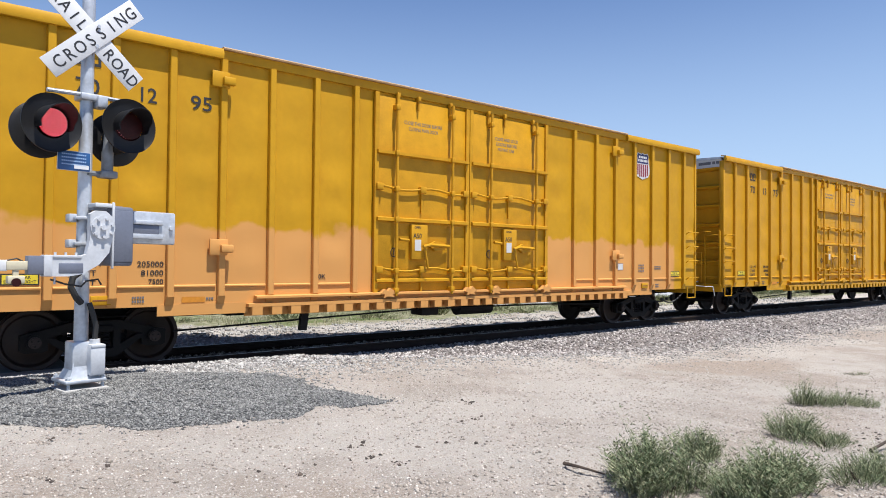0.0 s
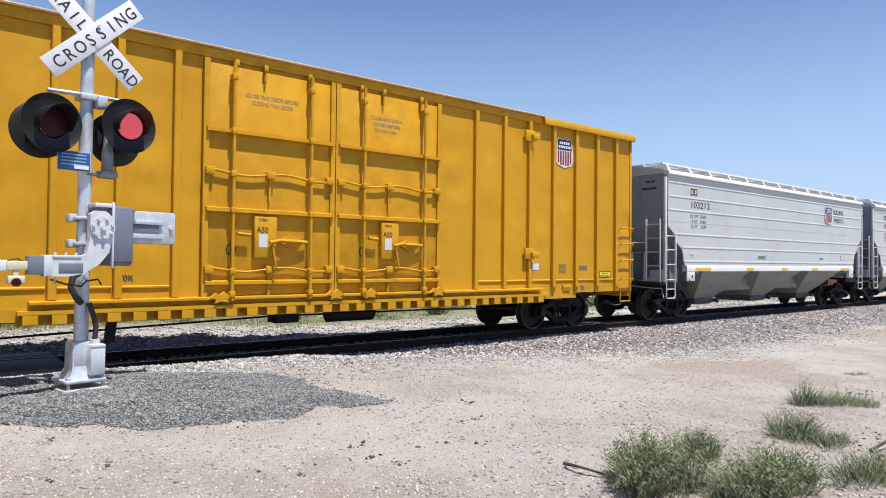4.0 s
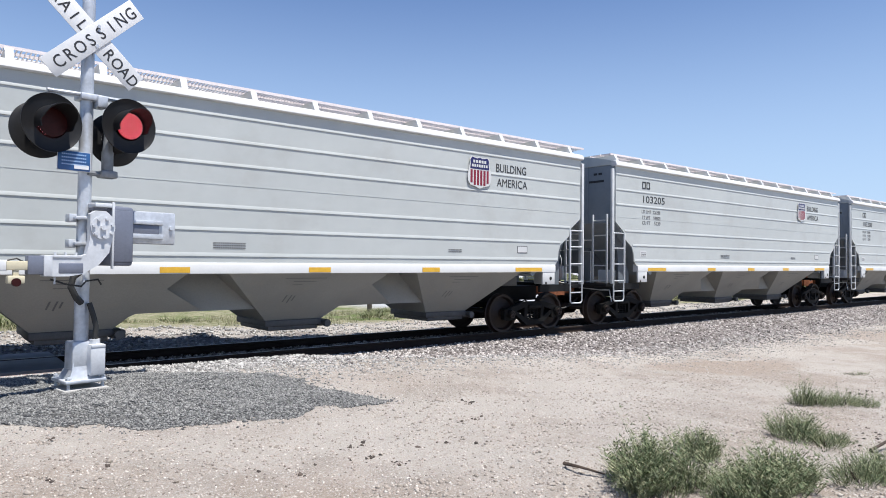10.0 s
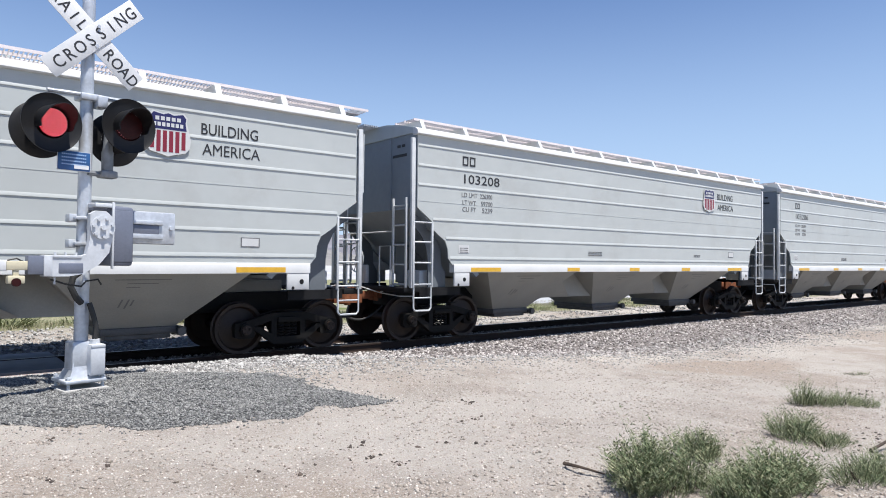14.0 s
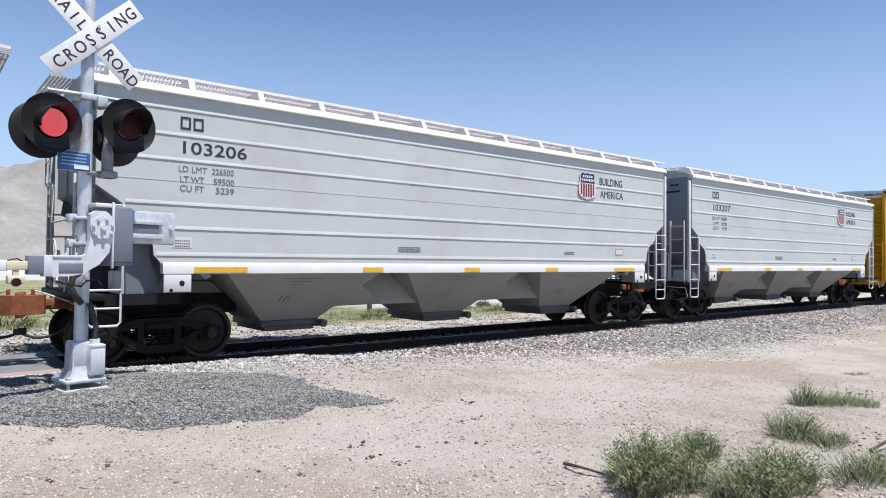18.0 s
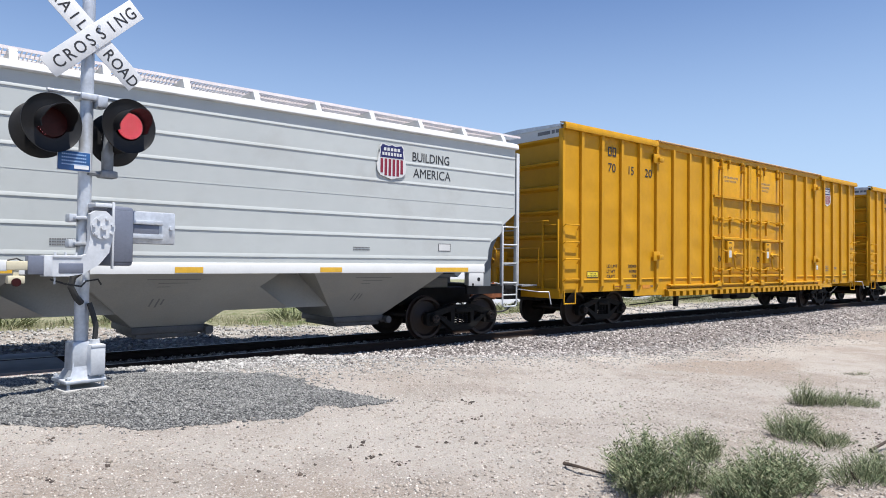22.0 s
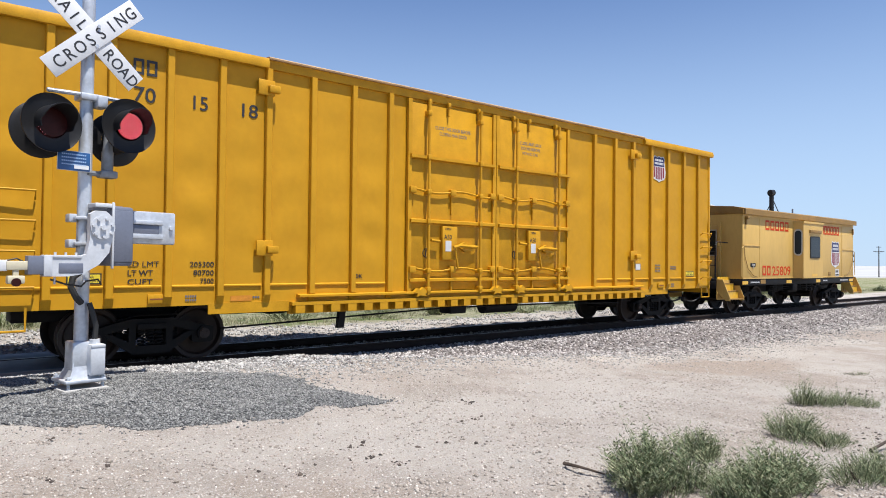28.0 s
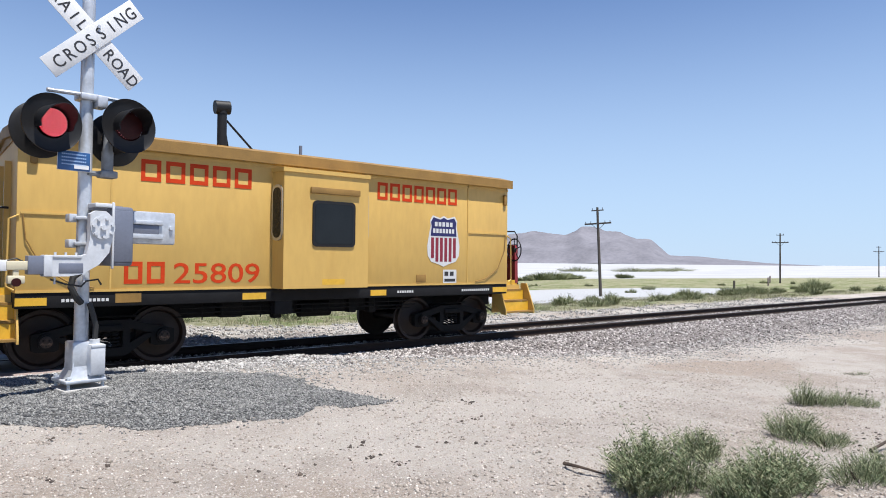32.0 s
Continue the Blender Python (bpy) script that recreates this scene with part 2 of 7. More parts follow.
    L(math_("ADD", math_("MULTIPLY", fine, 0.7), math_("MULTIPLY", math_("ADD", grit, crumb), 0.6)), bp.inputs["Height"])
    L(bp.outputs[0], b.inputs["Normal"])
    return m


M_ground = ground_mat()


def rock_mat(name, c1, c2, scale):
    m = mat(name, c1, 0.95, var=0.25, scale=scale, bump=0.0, bscale=scale * 6, stain=c2, stain_amt=0.8, spec=0.1)
    for n in m.node_tree.nodes:
        if n.type == "TEX_NOISE" and abs(n.inputs["Scale"].default_value - 2.2) < 1e-3:
            n.inputs["Scale"].default_value = scale * 2
    return m


M_hill = rock_mat("grey_rocky_hillside", (0.203, 0.197, 0.191), (0.143, 0.143, 0.124), 0.03)
# Mauve-blue tint puts the haze of the distance into the rock colour.
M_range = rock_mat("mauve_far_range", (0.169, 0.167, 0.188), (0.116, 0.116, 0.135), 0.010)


# ---------------------------------------------------------------- mesh building
class Shape:
    """Collects vertices and faces for one mesh."""

    def __init__(self):
        self.v, self.f, self.mi = [], [], []

    def add(self, verts, faces, mi=0):
        o = len(self.v)
        self.v += [tuple(p) for p in verts]
        self.f += [tuple(i + o for i in f) for f in faces]
        self.mi += [mi] * len(faces)
        return self

    def box(self, x0, y0, z0, x1, y1, z1, mi=0):
        x0, x1, y0, y1, z0, z1 = min(x0, x1), max(x0, x1), min(y0, y1), max(y0, y1), min(z0, z1), max(z0, z1)
        vs = [(x, y, z) for z in (z0, z1) for y in (y0, y1) for x in (x0, x1)]
        return self.add(vs, [(0, 2, 3, 1), (4, 5, 7, 6), (0, 1, 5, 4), (2, 6, 7, 3), (0, 4, 6, 2), (1, 3, 7, 5)], mi)

    def bevbox(self, x0, y0, z0, x1, y1, z1, c=0.01, mi=0):
        bm = bmesh.new()
        bmesh.ops.create_cube(bm, size=1)
        bm.transform(Matrix.Translation(((x0 + x1) / 2, (y0 + y1) / 2, (z0 + z1) / 2)) @ Matrix.Diagonal((abs(x1 - x0), abs(y1 - y0), abs(z1 - z0), 1)))
        bmesh.ops.bevel(bm, geom=bm.edges[:], offset=c, segments=2, affect="EDGES", profile=0.5)
        bm.verts.index_update()
        self.add([v.co[:] for v in bm.verts], [[v.index for v in f.verts] for f in bm.faces], mi)
        bm.free()
        return self

    def prism(self, pts, axis, a, b, mi=0):
        """A polygon of (u, w) drawn across an axis from a to b. x: (y, z); y: (x, z); z: (x, y)."""
        def put(u, w, t):
            return {"x": (t, u, w), "y": (u, t, w), "z": (u, w, t)}[axis]
        n = len(pts)
        area = sum(pts[i][0] * pts[(i + 1) % n][1] - pts[(i + 1) % n][0] * pts[i][1] for i in range(n))
        flip = (area > 0) == (axis == "y")
        vs = [put(u, w, a) for u, w in pts] + [put(u, w, b) for u, w in pts]
        fs = [tuple(range(n))[::-1], tuple(range(n, 2 * n))] + [(i, (i + 1) % n, n + (i + 1) % n, n + i) for i in range(n)]
        if flip != (a > b):
            fs = [f[::-1] for f in fs]
        return self.add(vs, fs, mi)

    def tube(self, p, q, r, n=8, r2=None, mi=0, caps=True):
        p, q = Vector(p), Vector(q)
        r2 = r if r2 is None else r2
        d = (q - p).normalized()
        a = d.orthogonal().normalized()
        c = d.cross(a)
        ang = [2 * math.pi * i / n for i in range(n)]
        vs = [p + (a * math.cos(t) + c * math.sin(t)) * r for t in ang] + [q + (a * math.cos(t) + c * math.sin(t)) * r2 for t in ang]
        fs = [(i, (i + 1) % n, n + (i + 1) % n, n + i) for i in range(n)]
        if caps:
            fs += [tuple(range(n))[::-1], tuple(range(n, 2 * n))]
        return self.add(vs, fs, mi)

    def path(self, pts, r, n=6, mi=0):
        """A round bar along a line of points."""
        pts = [Vector(p) for p in pts]
        k = len(pts)
        a, vs = None, []
        for i, p in enumerate(pts):
            d = (pts[min(i + 1, k - 1)] - pts[max(i - 1, 0)]).normalized()
            a = d.orthogonal() if a is None else a - d * a.dot(d)
            a = (a if a.length > 1e-6 else d.orthogonal()).normalized()
            c = d.cross(a)
            vs += [p + (a * math.cos(2 * math.pi * j / n) + c * math.sin(2 * math.pi * j / n)) * r for j in range(n)]
        fs = [(i * n + j, i * n + (j + 1) % n, (i + 1) * n + (j + 1) % n, (i + 1) * n + j) for i in range(k - 1) for j in range(n)]
        return self.add(vs, fs + [tuple(range(n))[::-1], tuple(range((k - 1) * n, k * n))], mi)

    def lathe(self, prof, m, n=24, mi=0, close=False):
        """A profile of (radius, height) turned round the z axis of the matrix m."""
        k = len(prof)
        vs = []
        for i in range(n):
            t = 2 * math.pi * i / n
            vs += [m @ Vector((r * math.cos(t), r * math.sin(t), h)) for r, h in prof]
        fs = []
        for i in range(n):
            j = (i + 1) % n
            for s in range(k if close else k - 1):
                s2 = (s + 1) % k
                fs.append((i * k + s, j * k + s, j * k + s2, i * k + s2))
        return self.add(vs, fs, mi)

    def mesh(self, name, mats, smooth=True):
        me = bpy.data.meshes.new(name)
        me.from_pydata(self.v, [], self.f)
        for m_ in (mats if isinstance(mats, (list, tuple)) else [mats]):
            me.materials.append(m_)
        if any(self.mi):
            me.polygons.foreach_set("material_index", self.mi)
        me.validate()
        bm = bmesh.new()
        bm.from_mesh(me)
        bmesh.ops.recalc_face_normals(bm, faces=bm.faces)
        bm.to_mesh(me)
        bm.free()
        if smooth:
            me.polygons.foreach_set("use_smooth", [True] * len(me.polygons))
            me.set_sharp_from_angle(angle=radians(32))
        return me


def part(name, shape, material, parent, label="", smooth=True):
    me = shape.mesh(name, material, smooth) if isinstance(shape, Shape) else shape
    if not me.materials:
        me.materials.append(material)
    ob = new(name, me)
    ob.parent = parent
    return tagged(ob, label)


def share(name, me, parent, m, label=""):
    ob = new(name, me)
    ob.parent = parent
    ob.matrix_basis = m
    return tagged(ob, label)


def thing(name, label, category, group="", kind="", m=None):
    ob = new(name)
    ob.empty_display_size = 0.3
    if m is not None:
        ob.matrix_basis = m
    return tagged(ob, label, category, group, kind)


_letters = {}


def letters(words, height, material, width=1.0, bold=0.009):
    """A flat mesh of words, lower left at the origin, upright in the x-z plane, facing -y."""
    key = (words, height, material.name, width)
    if key in _letters:
        return _letters[key]
    cu = bpy.data.curves.new("lettering", "FONT")
    cu.body, cu.size, cu.resolution_u, cu.extrude, cu.offset = words, height / 0.729, 3, 0.0015, 0.0 if "M" in words else height * bold
    ob = bpy.data.objects.new("lettering", cu)
    me = bpy.data.meshes.new_from_object(ob)
    me.name = "lettering"
    me.materials.clear()
    me.materials.append(material)
    me.transform(Matrix.Rotation(radians(90), 4, "X") @ Matrix.Diagonal((width, 1, 1, 1)))
    bpy.data.objects.remove(ob)
    _letters[key] = me
    return me


def words(parent, name, text, x, z, y, height, material, width=1.0, fit=None):
    if fit:
        w0 = max((v.co.x for v in letters(text, height, material).vertices), default=1)
        width = fit / w0
    return share(name, letters(text, height, material, width), parent, pose(x, y, z))


def blocks(x, z, y, w, h, n, gap=0.2, stroke=0.2):
    """Plain hollow blocks, one for each letter of a name."""
    s = Shape()
    step = w / n
    for i in range(n):
        a, b = x + i * step, x + (i + 1 - gap) * step
        t = stroke * h
        s.box(a, y - 0.003, z, a + t, y, z + h).box(b - t, y - 0.003, z, b, y, z + h)
        s.box(a + t, y - 0.003, z, b - t, y, z + t).box(a + t, y - 0.003, z + h - t, b - t, y, z + h)
    return s


def bars(x, z, y, w, h, n, gap=0.25, rows=1, lead=1.6):
    """Plain upright bars in place of lettering."""
    s = Shape()
    for r in range(rows):
        step = w / n
        for i in range(n):
            s.box(x + i * step, y - 0.003, z - r * h * lead, x + (i + 1 - gap) * step, y, z + h - r * h * lead)
    return s


# ---------------------------------------------------------------- ground
def sm(v, a, b):
    t = min(1.0, max(0.0, (v - a) / (b - a)))
    return t * t * (3 - 2 * t)


def view_fit(x, y):
    """Ground point moved to fit the camera's view: metres along the track and across."""
    return 0.9084 * x - 0.1736 * (y + 13.539), -12.278 + 0.888 * (y + 13.539)


def height(x, y):
    """The lie of the land: rail tops are at 0."""
    base = 0.22 - 0.62 * sm(x, 4.5, 15.4) - 0.9 * sm(-y, 30, 200)
    bed = -0.03 - 0.13 * sm(x, 1.6, 4.6)
    if y < 0:
        w = sm(y, -4.1, -2.35)
        w += (min(1.0, max(0.0, (y + 2.85) / 1.85)) - w) * (1 - sm(x, 4.1, 8.2))
        z = base * (1 - w) + bed * w
    else:
        bed = -0.20
        w = sm(y, 0.9, 2.6)
        edge = -0.05 - 0.30 * sm(x, 2.5, 11)
        out = edge - (1.55 + edge) * sm(y, 4.2, 26.5) - 0.9 * sm(y, 35, 124) - 1.2 * sm(y, 106, 230)
        z = bed * (1 - w) + out * w
    r = math.hypot(x, y + 12)
    if r < 60 and abs(y) > 2.2:
        k = 0.035 * noise.noise(Vector((x * 0.9, y * 0.9, 0))) + 0.022 * noise.noise(Vector((x * 3.1, y * 3.1, 5))) + 0.012 * noise.noise(Vector((x * 7.5, y * 7.5, 2))) + 0.010 * noise.noise(Vector(((x - y) * 1.2, (x + y) * 5.5, 8)))
        z += k * (1 if y < 0 else 3)
    return z


def spread(near, far, n, lo, hi, centre):
    """Coordinates that lie close together round the centre and far apart beyond."""
    c = list(np.arange(centre - near, centre + near, 2 * near / n))
    step, v = 2 * near / n, centre + near
    while v < hi:
        c.append(v)
        step *= far
        v += step
    c.append(hi)
    step, v = 2 * near / n, centre - near
    while v > lo:
        c.insert(0, v)
        step *= far
        v -= step
    c.insert(0, lo)
    return c


def build_ground():
    xs = spread(6.6, 1.06, 230, -4000, 4400, 5.8)
    ys = spread(4.3, 1.06, 150, -900, 4400, -7.4)
    vs = [(x, y, height(x, y)) for y in ys for x in xs]
    n = len(xs)
    fs = [(j * n + i, j * n + i + 1, (j + 1) * n + i + 1, (j + 1) * n + i) for j in range(len(ys) - 1) for i in range(n - 1)]
    s = Shape().add(vs, fs)
    ob = new("ground", s.mesh("ground", M_ground))
    tagged(ob, "pale desert dirt with gravel by the rails and white dry lake beyond", "ground", kind="structure")


build_ground()


def ridge(name, label, material, a0, a1, dist, prof, deep, n=140, rows=26, seed=0.0, rough=0.18):
    """A range of hills seen under compass angles a0 to a1 (degrees from +y towards +x)."""
    vs, fs = [], []
    for j in range(rows + 1):
        v = j / rows
        for i in range(n + 1):
            u = i / n
            a = radians(a0 + (a1 - a0) * u)
            d = dist + deep * (v - 0.5) * 2
            k = np.interp(u, [p[0] for p in prof], [p[1] for p in prof])
            fall = max(0.0, 1 - abs(v - 0.5) * 2) ** 0.8
            nz = noise.fractal(Vector((u * 9 + seed, v * 5, seed)), 0.9, 2.1, 6)
            h = k * fall * (1 + rough * nz * 1.5) + k * 0.25 * rough * nz
            vs.append((d * math.sin(a), EYE.y + d * math.cos(a), -4 + max(-2, h)))
    for j in range(rows):
        for i in range(n):
            fs.append((j * (n + 1) + i, j * (n + 1) + i + 1, (j + 1) * (n + 1) + i + 1, (j + 1) * (n + 1) + i))
    ob = new(name, Shape().add(vs, fs).mesh(name, material))
    tagged(ob, label, "mountain", kind="structure")


ridge("rocky_hillside", "grey rocky hillside dotted with scrub beyond the track", M_hill, -22.45, 35.95, 900,
      [(0, 105), (0.362, 104), (0.472, 103.7), (0.583, 95), (0.677, 88), (0.7285, 61), (0.793, 44.5), (0.888, 18), (1, 2.4)], 260, seed=3.1)
ridge("mountain_range", "distant mountain range, mauve from painted haze, beyond the dry lake", M_range, 28.69, 75.65, 3600,
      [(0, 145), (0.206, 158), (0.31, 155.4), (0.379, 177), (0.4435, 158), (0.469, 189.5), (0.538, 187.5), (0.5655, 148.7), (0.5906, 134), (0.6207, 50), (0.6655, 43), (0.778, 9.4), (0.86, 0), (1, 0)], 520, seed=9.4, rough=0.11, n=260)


# ---------------------------------------------------------------- track
def rail_profile(y):
    return [(y - 0.07, -0.172), (y + 0.07, -0.172), (y + 0.07, -0.158), (y + 0.012, -0.135), (y + 0.012, -0.045), (y + 0.036, -0.035), (y + 0.036, -0.006),
            (y + 0.028, 0.0), (y - 0.028, 0.0), (y - 0.036, -0.006), (y - 0.036, -0.035), (y - 0.012, -0.045), (y - 0.012, -0.135), (y - 0.07, -0.158)]


def build_track():
    for y, label in ((-0.755, "brown steel rail on the side towards the dirt"), (0.755, "brown steel rail on the side towards the lake")):
        rail = thing("rail", label, "rail", "rails of the track", "structure")
        s = Shape()
        edges = [-320, -40, 0, 10, 20, 30, 45, 70, 120, 250, 700]
        for a, b in zip(edges, edges[1:]):
            s.prism(rail_profile(y), "x", a, b)
        part("rail_body", s, M_rail, rail, smooth=False)
        part("rail_head", Shape().box(-320, y - 0.026, 0.0005, 700, y + 0.026, 0.0035), M_railtop, rail, "polished running surface")
    ties = thing("track_bed", "weathered wooden ties in crushed stone ballast", "track", kind="structure")
    me = Shape().bevbox(-0.115, -1.3, -0.36, 0.115, 1.3, -0.182, 0.012).mesh("tie", M_tie)
    plate = Shape().box(-0.09, -0.16, -0.182, 0.09, 0.16, -0.173)
    for sx in (-0.05, 0.05):
        for sy in (-0.1, 0.1):
            plate.bevbox(sx - 0.012, sy - 0.02, -0.175, sx + 0.012, sy + 0.02, -0.148, 0.004)
    pm = plate.mesh("tie_plate", M_rail)
    rnd = random.Random(4)
    for i in range(110):
        x = -6 + i * 0.52
        share("tie", me, ties, pose(x, rnd.uniform(-0.03, 0.03), rnd.uniform(-0.01, 0.004), 0, 0, rnd.uniform(-0.8, 0.8)))
        if x < 30:
            for y in (-0.755, 0.755):
                share("tie_plate", pm, ties, pose(x, y, 0))
    far = Shape()
    for i in range(420):
        x = -6 + (110 + i) * 0.52
        far.box(x - 0.11, -1.3, -0.36, x + 0.11, 1.3, -0.182)
    for i in range(120):
        x = -6 - (i + 1) * 0.52
        far.box(x - 0.11, -1.3, -0.36, x + 0.11, 1.3, -0.182)
    tagged(part("far_ties", far, M_tie, ties), kind="stuff")


build_track()


def build_crossing():
    c = thing("road_crossing", "pale planks and grey panels of a road crossing at the rails", "road crossing", kind="structure")
    for i, (y0, y1) in enumerate(((-1.12, -0.84), (-1.42, -1.14))):
        part("plank", Shape().bevbox(-9, y0, -0.14, 2.16 - 0.05 * i, y1, 0.02, 0.015), M_plank, c, "weathered pale timber plank")
    for k in range(4):
        x1 = 2.0 - k * 2.45
        part("panel", Shape().bevbox(x1 - 2.43, -0.64, -0.15, x1, 0.64, 0.0, 0.02), M_panel, c)
        part("panel", Shape().bevbox(x1 - 2.43, 0.86, -0.15, x1, 1.5, 0.0, 0.02), M_panel, c)


build_crossing()


# ---------------------------------------------------------------- rolling stock: shared parts
R_WHEEL = 0.457
AXLE_X = 0.825                   # half the wheelbase of a truck, shortened to fit the camera's view
AXLE = Matrix.Rotation(radians(90), 4, "X")


def wheelset_mesh():
    s = Shape()
    s.tube((0, -1.02, 0), (0, 1.02, 0), 0.082, 14)
    for sg in (-1, 1):
        m = AXLE if sg < 0 else Matrix.Rotation(radians(-90), 4, "X")
        h = 0.69
        prof = [(0.10, h + 0.16), (0.14, h + 0.16), (0.15, h + 0.12), (0.24, h + 0.07), (0.36, h + 0.055), (0.395, h + 0.13), (0.452, h + 0.135), (R_WHEEL, h + 0.035), (0.484, h + 0.02), (0.484, h), (0.455, h - 0.005), (0.40, h), (0.36, h + 0.03), (0.24, h + 0.04), (0.14, h - 0.01), (0.10, h - 0.01)]
        s.lathe(prof, m, 36)
        s.tube((0, sg * 1.0, 0), (0, sg * 1.17, 0), 0.085, 16)
        for k in range(3):
            a = 2 * math.pi * k / 3
            s.tube((0.05 * math.cos(a), sg * 1.17, 0.05 * math.sin(a)), (0.05 * math.cos(a), sg * 1.19, 0.05 * math.sin(a)), 0.018, 6)
    return s.mesh("wheelset", M_wheel)


def sideframe_mesh():
    s = Shape()
    # top chord, diagonal arms, columns, bottom seat
    for pts in ([(-1.08, 0.56), (-0.80, 0.62), (-0.35, 0.73), (0.35, 0.73), (0.80, 0.62), (1.08, 0.56), (1.08, 0.46), (0.78, 0.49), (0.34, 0.60), (-0.34, 0.60), (-0.78, 0.49), (-1.08, 0.46)],
                [(-0.78, 0.50), (-0.62, 0.50), (-0.24, 0.30), (0.24, 0.30), (0.62, 0.50), (0.78, 0.50), (0.30, 0.17), (-0.30, 0.17)],
                [(-0.36, 0.22), (-0.25, 0.22), (-0.25, 0.66), (-0.36, 0.66)], [(0.25, 0.22), (0.36, 0.22), (0.36, 0.66), (0.25, 0.66)]):
        s.prism(pts, "y", -0.07, 0.07)
    for x in (-0.89, 0.89):
        s.prism([(x - 0.2, 0.55), (x + 0.2, 0.55), (x + 0.19, 0.33), (x + 0.13, 0.30), (x - 0.13, 0.30), (x - 0.19, 0.33)], "y", -0.06, 0.06)
        s.tube((x, -0.14, R_WHEEL), (x, 0.05, R_WHEEL), 0.115, 18)
        s.tube((x, -0.16, R_WHEEL), (x, -0.13, R_WHEEL), 0.075, 14)
        for k in range(3):
            a = 2 * math.pi * k / 3 + 0.5
            s.tube((x + 0.05 * math.cos(a), -0.18, R_WHEEL + 0.05 * math.sin(a)), (x + 0.05 * math.cos(a), -0.16, R_WHEEL + 0.05 * math.sin(a)), 0.016, 6)
    s.bevbox(-0.24, -0.12, 0.56, 0.24, 0.1, 0.66, 0.02)
    s.v = [(x * AXLE_X / 0.89, y, z) for x, y, z in s.v]
    return s.mesh("side_frame", M_truck)


def spring_mesh():
    s = Shape()
    for x in (-0.13, 0.0, 0.13):
        pts = [(x + 0.055 * math.cos(t), 0.055 * math.sin(t), 0.30 + 0.26 * t / (2 * math.pi * 5)) for t in np.linspace(0, 2 * math.pi * 5, 51)]
        s.path(pts, 0.014, 5)
    return s.mesh("spring_group", M_truck)


def bolster_mesh():
    s = Shape()
    s.prism([(-1.0, 0.5), (1.0, 0.5), (1.0, 0.62), (0.4, 0.72), (-0.4, 0.72), (-1.0, 0.62)], "x", -0.19, 0.19)
    s.lathe([(0.0, 0.86), (0.2, 0.86), (0.2, 0.7), (0.0, 0.7)], Matrix(), 20)
    for sx in (-1, 1):
        s.bevbox(sx * 0.42 - 0.05, -0.85, 0.38, sx * 0.42 + 0.05, 0.85, 0.50, 0.01)
        for sy in (-0.74, 0.74):
            s.prism([(sx * 0.40, 0.28), (sx * 0.47, 0.28), (sx * 0.50, 0.60), (sx * 0.42, 0.60)], "y", sy - 0.05, sy + 0.05)
    s.path([(-0.5, -0.95, 0.70), (-0.2, -0.99, 0.78), (0.45, -0.99, 0.78)], 0.015)
    return s.mesh("truck", M_truck)


ME_wheels, ME_side, ME_spring, ME_bolster = wheelset_mesh(), sideframe_mesh(), spring_mesh(), bolster_mesh()


def truck(car, x):
    t = share("truck", ME_bolster, car, pose(x, 0, 0), "grimy black two-axle truck")
    for sy in (-1, 1):
        share("side_frame", ME_side, t, pose(0, sy * 1.0, 0, 0, 0, 0 if sy < 0 else 180))
        share("coil_spring", ME_spring, t, pose(0, sy * 1.0, 0))
    for sx in (-AXLE_X, AXLE_X):
        share("wheelset", ME_wheels, t, pose(sx, 0, R_WHEEL), "rust-streaked steel wheels on an axle")
    return t


def coupler_mesh():
    """A coupler pointing towards -x from x = 0, its pulling face at -0.75."""
    s = Shape()
    s.bevbox(-0.45, -0.075, -0.085, 0.3, 0.075, 0.085, 0.02)
    s.prism([(-0.42, -0.14), (-0.46, -0.24), (-0.78, -0.22), (-0.86, -0.14), (-0.70, -0.06), (-0.70, 0.06), (-0.82, 0.10), (-0.82, 0.20), (-0.62, 0.26), (-0.42, 0.14)], "z", -0.15, 0.15)
    s.bevbox(-0.80, 0.10, -0.2, -0.68, 0.22, 0.2, 0.02)
    s.bevbox(-0.02, -0.16, -0.13, 0.06, 0.16, 0.14, 0.02)
    s.tube((-0.6, -0.05, 0.14), (-0.6, -0.05, 0.24), 0.03, 8)
    for x in (-0.36, -0.2):
        s.tube((x, -0.1, 0.02), (x, -0.12, 0.02), 0.04, 8)
    return s.mesh("coupler", M_rust)


def hose_mesh():
    s = Shape()
    pts = [(0.05 - 0.85 * u, -0.32 + 0.25 * u, -0.10 - 0.42 * math.sin(math.pi * min(1, u * 0.62 + 0.1))) for u in np.linspace(0, 1, 14)]
    s.path(pts, 0.024, 8)
    s.bevbox(pts[-1][0] - 0.08, pts[-1][1] - 0.03, pts[-1][2] - 0.05, pts[-1][0] + 0.05, pts[-1][1] + 0.03, pts[-1][2] + 0.05, 0.01)
    return s.mesh("air_hose", M_rubber)


def lever_mesh():
    s = Shape()
    s.path([(0.1, -1.35, 0.02), (-0.12, -1.2, 0.02), (-0.14, -0.5, 0.06), (-0.45, -0.2, 0.18), (-0.58, -0.05, 0.22)], 0.013, 6)
    s.path([(0.1, -1.35, 0.02), (0.1, -1.42, -0.28)], 0.013, 6)
    return s.mesh("uncoupling_lever", M_silver)


ME_coupler, ME_hose, ME_lever = coupler_mesh(), hose_mesh(), lever_mesh()


